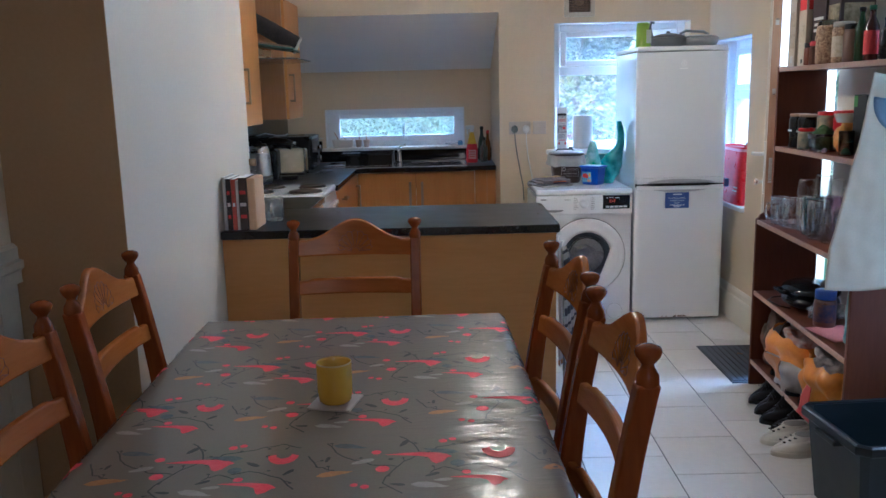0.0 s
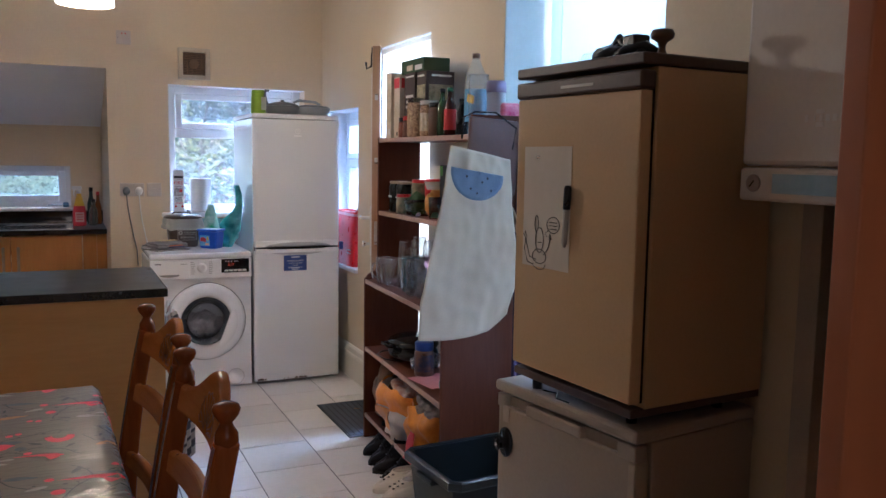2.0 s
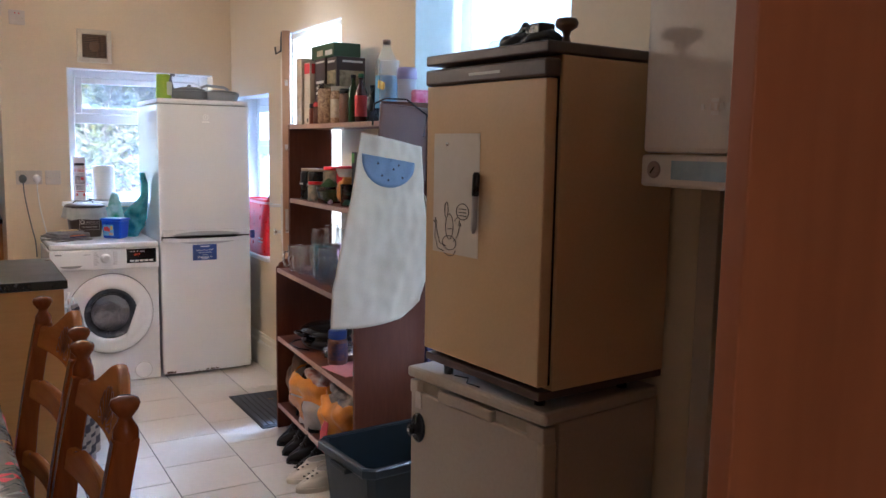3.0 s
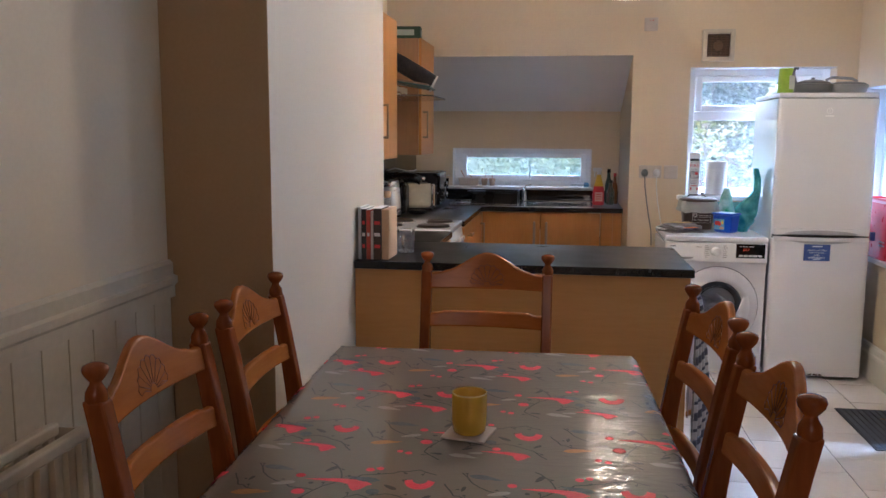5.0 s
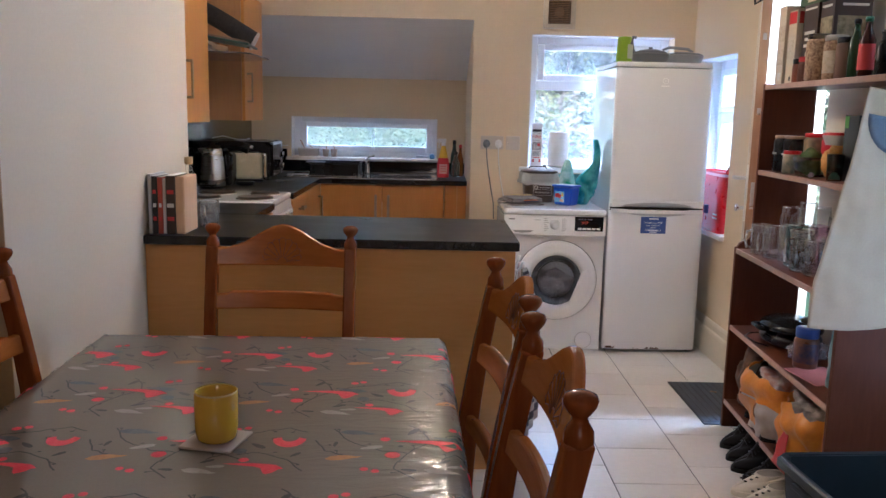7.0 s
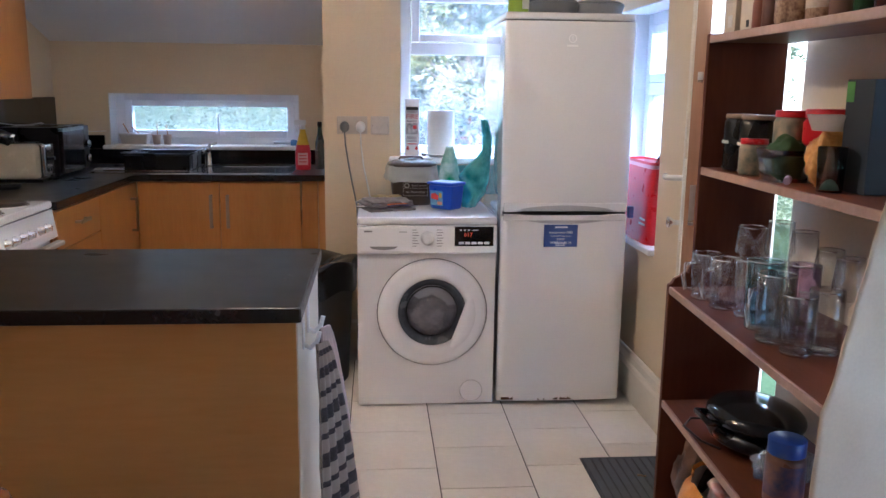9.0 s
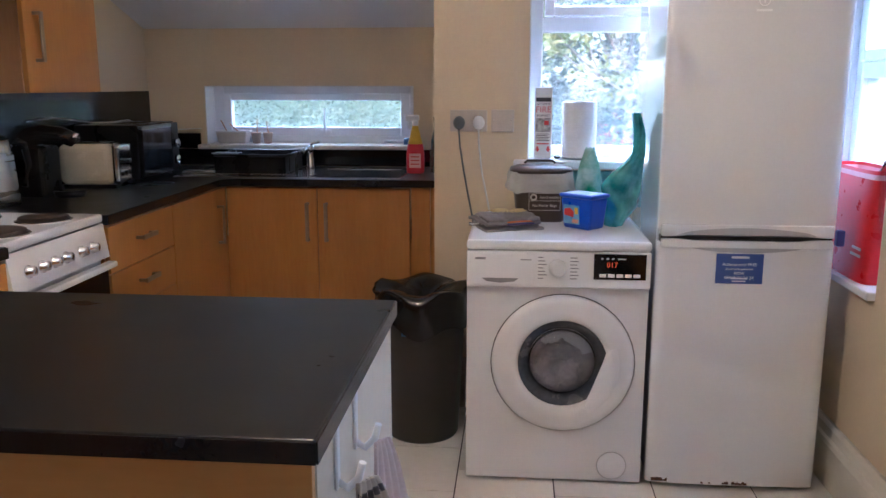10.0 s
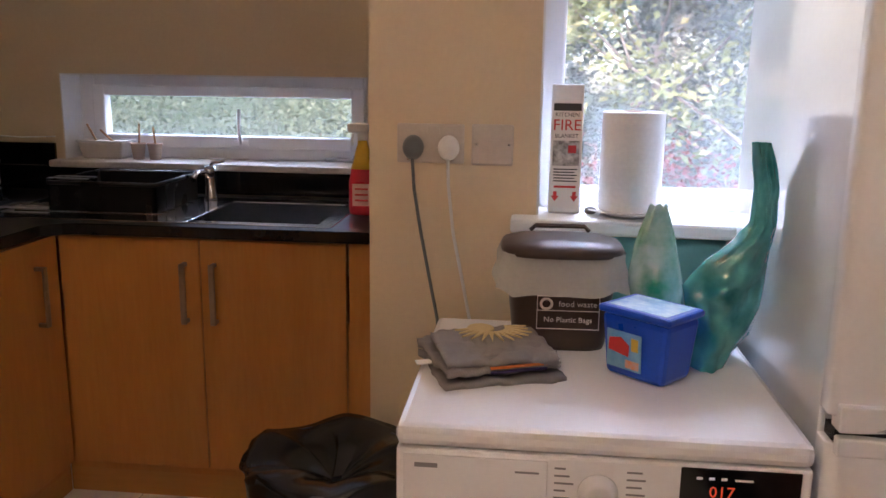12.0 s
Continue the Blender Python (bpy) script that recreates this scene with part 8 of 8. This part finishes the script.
            k = .86 + .22 * math.sin(v * 2.6) + flare * v
            nn = .05 * noise.noise(Vector((math.cos(an) * 2.4 + seed, math.sin(an) * 2.4, v * 3)))
            return ((w * k + nn) * math.cos(an), (d * k + nn) * math.sin(an), h * v * (1 + .10 * noise.noise(Vector((math.cos(an) * 3, math.sin(an) * 3, seed)))))
        return f
    part("bag_body", sheet(full_bag(.115, .150, .25, 1), 44, 16), ORANGEBAG, a)
    part("red_corner", sheet(lambda u, v: (-.128 + .004 * math.sin(v * 8) - .006 * v, -.02 + .13 * u * (1 - .75 * v), .01 + .16 * v), 10, 8, .0015), REDCARD, a)
    part("crumpled_top", crumple("d", .10, .13, .07, 4, (.05, .08), 3), mottled("crumpled_packaging", (.10, .08, .07), (.48, .40, .36), 12, 40, .4, .4), a, m=pose(0, 0, .22))
    o = thing("white_carrier_bag", "white and orange carrier bag full of bags", "bag", pose(1.690, 3.60, B))
    part("bag_body", sheet(full_bag(.105, .185, .23, 5), 44, 16), mottled("white_plastic_bag", (.50, .44, .40), (.66, .62, .60), 7, 30, .4, .35, coat=.3), o)
    part("orange_top", sheet(lambda u, v: (full_bag(.113, .192, .23, 5)(u, .62 + .42 * v)), 44, 6), ORANGEBAG, o)
    part("orange_patch", sheet(lambda u, v: tuple(Vector(full_bag(.112, .190, .23, 5)(.40 + .14 * u, .18 + .40 * v))), 14, 6), plain("orange_print", (.62, .25, .06), .4), o)
    part("crumpled_top", crumple("e", .085, .14, .06, 4, (.05, .08), 7), mottled("mixed_bags", (.35, .10, .06), (.62, .58, .54), 10, 34, .4, .4), o, m=pose(0, -.03, .20))
    u = thing("dark_bag", "small dark bag with brown contents in the corner", "bag", pose(1.700, 3.87, B))
    part("bag", crumple("f", .075, .075, .14, 4, (.04, .07), 9, .9), mottled("dark_brown_bag", (.02, .018, .016), (.22, .11, .06), 7, 20, .4, .6), u, m=pose(0, 0, .13))
    # apron and board on the near side
    bd = thing("serving_board", "dark brown rounded serving board hung on the bookcase side", "board", pose(1.735, 2.908, 1.30, 0, 4, 0))
    part("board", bm_box(bmesh.new(), -.115, .105, -.010, .008, 0, .285, .009, 3), plain("dark_brown_board", (.15, .075, .055), .45), bd)
    ap = thing("apron", "undyed cotton apron with a blue pocket hanging on the bookcase", "apron", pose(1.665, 2.885, .75))

    def apron(u, v, lift=0):
        h = .745 * (1 - v)
        wtop, wbot = .138, .225
        w = wtop + (wbot - wtop) * min(1, v * 1.25) ** 1.2
        cx = .010 - .055 * v
        x = cx + (u - .5) * 2 * w
        if u > .5:
            x -= (u - .5) * 2 * (.13 * max(0, v - .55) ** 1.2 + .02)
        fold = .060 * max(0, .42 - u) * (.2 + v) + .030 * max(0, u - .8) * v + .010 * noise.noise(Vector((u * 3, v * 5, 2))) + .0035 * noise.noise(Vector((u * 9, v * 13, 6))) + .0025 * abs(noise.noise(Vector((u * 5 + v * 4, v * 9, 2))))
        hem = -.012 * math.sin(u * 5) * v + .20 * max(0, u - .72) ** 1.5 * v ** 3 * 2 - (.05 * u + .035) * (1 - v)
        return (x, -.022 - fold - .03 * v - lift, h - .0 + hem * 1.0 + .02)
    part("cloth", sheet(apron, 44, 60, .0018), CREAMCLOTH, ap)

    def pocket(u, v):
        a = math.pi * (1 + u)
        r = v
        uu, vv = .46 + .40 * math.cos(a) * r, .105 - .155 * math.sin(a) * r * 1.0
        return apron(uu, vv, .0035)
    part("pocket", sheet(pocket, 24, 8, .001), BLUECLOTH, ap, "blue half-round pocket with small stars")
    for uu, vv in ((.28, .14), (.50, .16), (.66, .20), (.45, .22), (.36, .20), (.58, .135)):
        x, y, z = apron(uu, vv, .0052)
        part("star", bm_prism(bmesh.new(), [(x + (.006 if k % 2 else .0028) * math.cos(k * math.pi / 5), z + (.006 if k % 2 else .0028) * math.sin(k * math.pi / 5)) for k in range(10)], y - .0012, y, "y"), INK, ap)
    part("strap", bm_tube(bmesh.new(), [(1.585 - 1.665, -.024, .755), (1.60 - 1.665, -.008, .835), (1.66 - 1.665, .022, .858), (1.75 - 1.665, .022, .858), (1.825 - 1.665, -.006, .80), (1.80 - 1.665, -.024, .72)], .0035, 8), BLACK, ap)
    part("hanging_loop", sheet(lambda u, v: (.14 + .035 * math.sin(math.pi * u), -.028 - .012 * math.sin(9 * v), .30 + .20 * u - .02 * v), 12, 4, .002), CREAMCLOTH, ap)
    sc = thing("purple_scarf", "dark purple cloth hanging behind the apron", "cloth", pose(1.86, 2.90, .35))
    part("cloth", sheet(lambda u, v: (-.03 + .055 * u + .012 * v, -.012 - .010 * math.sin(u * 9) - .004 * math.sin(v * 7), 1.18 * v), 8, 20, .002), plain("purple_cloth", (.03, .02, .07), .9), sc)


def on_freezer():
    z = 1.6825
    k = thing("wooden_ornament", "small dark turned wooden ornament on the freezer", "ornament", pose(1.545, 1.70, z))
    lathe("knob", [(.018, 0), (.012, .004), (.008, .018), (.011, .030), (.026, .040), (.029, .050), (.024, .060), (0, .064)], plain("dark_turned_wood", (.10, .055, .03), .35), k, 22)
    s = thing("camera_strap", "black strap and buckles heaped on the freezer", "strap", pose(1.560, 1.86, z))
    for i, pts in enumerate(([(-.02, .08, .006), (.0, .04, .035), (.02, .0, .05), (.0, -.05, .03), (-.01, -.09, .006)], [(.0, .11, .006), (.02, .07, .055), (.0, .03, .065), (.01, -.02, .02), (0, -.06, .006)], [(-.03, .02, .006), (-.02, -.03, .03), (0, -.08, .035), (.01, -.12, .008)])):
        part("strap", bm_tube(bmesh.new(), pts, .012, 8), BLACK, s)
    box("buckle", -.02, .03, -.06, -.01, .035, .065, BLACK, s, .006)
    part("lump", crumple("g", .04, .06, .028, 3, (.03, .05), 2, .8), BLACK, s, m=pose(0, .06, .022))
    g = thing("glass_bowl", "small upturned glass bowl on the freezer", "bowl", pose(1.560, 2.00, z))
    lathe("bowl", [(.042, 0), (.040, .018), (.028, .036), (0, .042)], TUMBLER, g, 22)
    b = thing("freezer_string", "black string on top of the small fridge", "string", pose(1.45, 1.95, .7835))
    part("string", bm_tube(bmesh.new(), [(0, .08, .003), (.02, .04, .003), (-.01, .0, .003), (.0, -.05, .003)], .002, 5), BLACK, b)


on_washing_machine(), sockets(), on_sill(), on_fridge(), red_bag(), bin_and_towels(), by_the_sink(), on_left_counter(), on_breakfast_bar()
candle(), radiator(), floor_things(), on_bookcase(), on_freezer()

# added sheet by the back window: teal light cast on the wall, as colour
teal_sheet = thing("teal_sheet", "added thin sheet for the teal tint on the wall under the window sill", "plastic sheet", pose(1.17, 5.822, .86))
part("sheet", sheet(lambda u, v: (-.14 + .26 * u, .004 * math.sin(u * 9) + .003 * noise.noise(Vector((u * 5, v * 5, 0))), .145 * v), 16, 8, .002), plain("teal_wall_tint", (.16, .38, .37), .4), teal_sheet)

# ---- garden ----


def leafy(name, lab, x, y, h, spread, count, seed, leaves, low=.3, trunk=True, size=.075):
    """A tree or bush: tapered trunk, forked limbs and a crown of single leaves in clumps."""
    rnd = random.Random(seed)
    t = thing(name, lab, "tree" if trunk else "bush", pose(x, y, -.25))
    tips = []
    if trunk:
        bm = bmesh.new()
        bm_tube(bm, [(0, 0, 0), (.03, 0, h * .15), (-.02, .03, h * .32)], .09, 9, .065)

        def limb(p, d, r, n):
            pts = [p]
            q = Vector(p)
            for _ in range(4):
                d = (d + Vector((rnd.uniform(-.25, .25), rnd.uniform(-.25, .25), rnd.uniform(-.05, .2)))).normalized()
                q = q + d * h * .085 * (1.15 if n > 1 else .9)
                pts.append(tuple(q))
            bm_tube(bm, pts, r, 6, r * .5)
            tips.extend(pts[2:])
            if n:
                for _ in range(3):
                    limb(tuple(q), (d + Vector((rnd.uniform(-.9, .9), rnd.uniform(-.9, .9), rnd.uniform(-.2, .5)))).normalized(), r * .55, n - 1)
        for k in range(5):
            a = 2 * math.pi * k / 5 + seed
            limb((-.02, .03, h * (.20 + .03 * k)), Vector((math.cos(a) * .8, math.sin(a) * .8, .75)).normalized(), .020, 2)
        part("trunk", bm, BARK, t)
    else:
        for _ in range(160):
            a = rnd.uniform(0, 6.283)
            r = spread * rnd.random() ** .5
            tips.append((r * math.cos(a), .45 * r * math.sin(a), h * (low + (1 - low) * rnd.random() * (1 - .5 * (r / spread) ** 2))))
    vs, fs = [], []
    for i in range(count):
        c = Vector(rnd.choice(tips)) + Vector((rnd.gauss(0, .17), rnd.gauss(0, .17), rnd.gauss(0, .15))) * (1.0 if trunk else .9)
        if c.z < .1:
            c.z = .1 + rnd.random() * .2
        e = Euler((rnd.uniform(-1, 1), rnd.uniform(-1, 1), rnd.uniform(0, 6.3))).to_matrix()
        s = size * rnd.uniform(.6, 1.25)
        b = len(vs)
        for px, py, pz in ((0, -.5, 0), (.28, 0, .08), (0, .5, 0), (-.28, 0, .08)):
            vs.append(tuple(c + e @ Vector((px * s, py * s, pz * s))))
        fs += [(b, b + 1, b + 2), (b, b + 2, b + 3)]
    me = bpy.data.meshes.new("crown")
    me.from_pydata(vs, [], fs)
    me.materials.append(leaves)
    o = new("crown", me)
    o.parent = t
    tagged(o, kind="stuff")
    return t


def leaf_mat(name, c1, c2, c3):
    m = mat(name, c1, .55)
    n, l = m.node_tree.nodes, m.node_tree.links
    g, r = n.new("ShaderNodeNewGeometry"), n.new("ShaderNodeValToRGB")
    r.color_ramp.elements[0].color, r.color_ramp.elements[1].color = (*c1, 1), (*c3, 1)
    e = r.color_ramp.elements.new(.6)
    e.color = (*c2, 1)
    l.new(g.outputs["Random Per Island"], r.inputs[0]), l.new(r.outputs[0], n["Principled BSDF"].inputs["Base Color"])
    b = n["Principled BSDF"]
    tr, ad = n.new("ShaderNodeBsdfTranslucent"), n.new("ShaderNodeMixShader")
    ad.inputs[0].default_value = .35
    l.new(r.outputs[0], tr.inputs[0]), l.new(b.outputs[0], ad.inputs[1]), l.new(tr.outputs[0], ad.inputs[2])
    l.new(ad.outputs[0], n["Material Output"].inputs[0])
    return m


YELLOWLEAF = leaf_mat("autumn_leaves", (.20, .26, .10), (.38, .42, .16), (.55, .48, .20))
GREENLEAF = leaf_mat("green_leaves", (.13, .17, .11), (.20, .25, .17), (.30, .34, .24))
BLUELEAF = leaf_mat("conifer_leaves", (.13, .19, .15), (.19, .26, .20), (.26, .33, .25))
leafy("apple_tree", "small garden tree with yellowing leaves and a forked trunk", 2.75, 9.7, 3.9, 1.5, 30000, 3, YELLOWLEAF, size=.085)
leafy("garden_tree", "broad green garden tree", .6, 12.2, 5.6, 2, 24000, 5, BLUELEAF, size=.10)
leafy("garden_tree", "broad blue-green tree beside the first", 2.4, 14.6, 6.2, 2, 24000, 6, BLUELEAF, size=.11)
leafy("garden_tree", "tall green tree behind the hedge", 4.6, 14.0, 6.2, 2, 20000, 8, GREENLEAF, size=.10)
leafy("garden_tree", "green tree at the side of the garden", 7.0, 10.0, 5.4, 2, 16000, 11, GREENLEAF, size=.09)
leafy("garden_tree", "yellow-green tree beyond the side window", 6.0, 12.8, 5.4, 2, 16000, 14, YELLOWLEAF, size=.09)
for i, (x, y, w) in enumerate(((-4.2, 11.5, 1.5), (-2.2, 11.2, 1.5), (-.3, 11.0, 1.4), (2.2, 13.8, 1.6), (4.6, 11.2, 1.2), (7.2, 8.2, 1.3), (-6.0, 12, 1.5), (9.0, 12.5, 1.6))):
    leafy("hedge_bush", "dense leafy garden bush", x, y, 2.2, w, 9000, 20 + i, GREENLEAF if i % 2 else leaf_mat("pale_leaves", (.18, .22, .12), (.28, .33, .20), (.42, .43, .29)), .04, False, size=.055)
leafy("tall_hedge_tree", "dense tall tree mass beyond the garden", 1.0, 17.5, 6.5, 3.6, 26000, 51, BLUELEAF, .04, False, size=.15)
leafy("tall_hedge_tree", "dense yellow-green tree mass beyond the garden", 5.5, 17.0, 5.6, 3.0, 20000, 52, leaf_mat("sunlit_leaves", (.20, .27, .13), (.32, .38, .20), (.46, .46, .26)), .04, False, size=.13)
leafy("red_shrub", "low red-leaved garden shrub", 1.95, 10.9, 1.15, .75, 5000, 41, leaf_mat("red_leaves", (.30, .06, .05), (.45, .12, .09), (.55, .28, .20)), .04, False, size=.055)


def parked_car():
    c = thing("parked_car", "small red car parked beyond the garden", "car", pose(6.3, 33, -.25, 0, 0, 12))
    prof = [(-1.9, .35), (-1.9, .75), (-1.5, .90), (-1.0, .95), (-.5, 1.38), (.7, 1.42), (1.3, 1.0), (1.85, .90), (1.95, .60), (1.95, .35)]
    part("body", bm_prism(bmesh.new(), prof, -.8, .8, "y"), plain("red_car_paint", (.35, .07, .05), .25, coat=.6), c, bevel=.06)
    part("side_window", bm_prism(bmesh.new(), [(-.85, .98), (-.45, 1.32), (.6, 1.35), (1.05, 1.0)], -.812, -.802, "y"), mat("car_glass", (.05, .09, .14), .05), c)
    for x in (-1.2, 1.25):
        w = part("wheel", bm_lathe(bmesh.new(), [(.31, 0), (.31, .2), (.20, .21), (0, .20)], 24, m=Matrix.Translation((x, -.64, .31)) @ Matrix.Rotation(radians(90), 4, "X")), mat("tyre_rubber", (.02, .02, .02), .8), c)
        part("rim", bm_lathe(bmesh.new(), [(.19, 0), (.17, .01), (0, .015)], 16, m=Matrix.Translation((x, -.848, .31)) @ Matrix.Rotation(radians(90), 4, "X")), STEEL, w)


parked_car()


# ---- outside ----
ground = box("ground", -60, 60, -40, 90, -.35, -.25, GRASS)
tagged(ground, kind="structure")

# ---- floor tiles ----
FLOOR_TILES = tagged(new("floor_tiles"), "white floor tiles laid in a running bond with dark joints", kind="structure")
tile_mesh = None
random.seed(4)
TW, TH = .3330, .3385
for i in range(-7, 5):
    x = .985 + TW * i
    off = 4.392 if i % 2 == 0 else 4.555
    for j in range(-19, 9):
        y = off + TH * j
        if x + TW < XK or x > 2.2 or y + TH < YS or y > 7.0 or (x > XR and not 3.7 < y < 5.0) or (y > YB + .1 and x > .55) or (x + TW < XL and y < 3.3):
            continue
        if tile_mesh is None:
            o = box("tile", .0022, TW - .0022, .0022, TH - .0022, -.004, 0, TILE, FLOOR_TILES, .0012)
            tile_mesh = o.data
        else:
            o = new("tile", tile_mesh)
            o.parent = FLOOR_TILES
        o.matrix_basis = pose(x, y, random.uniform(-.0003, .0003))
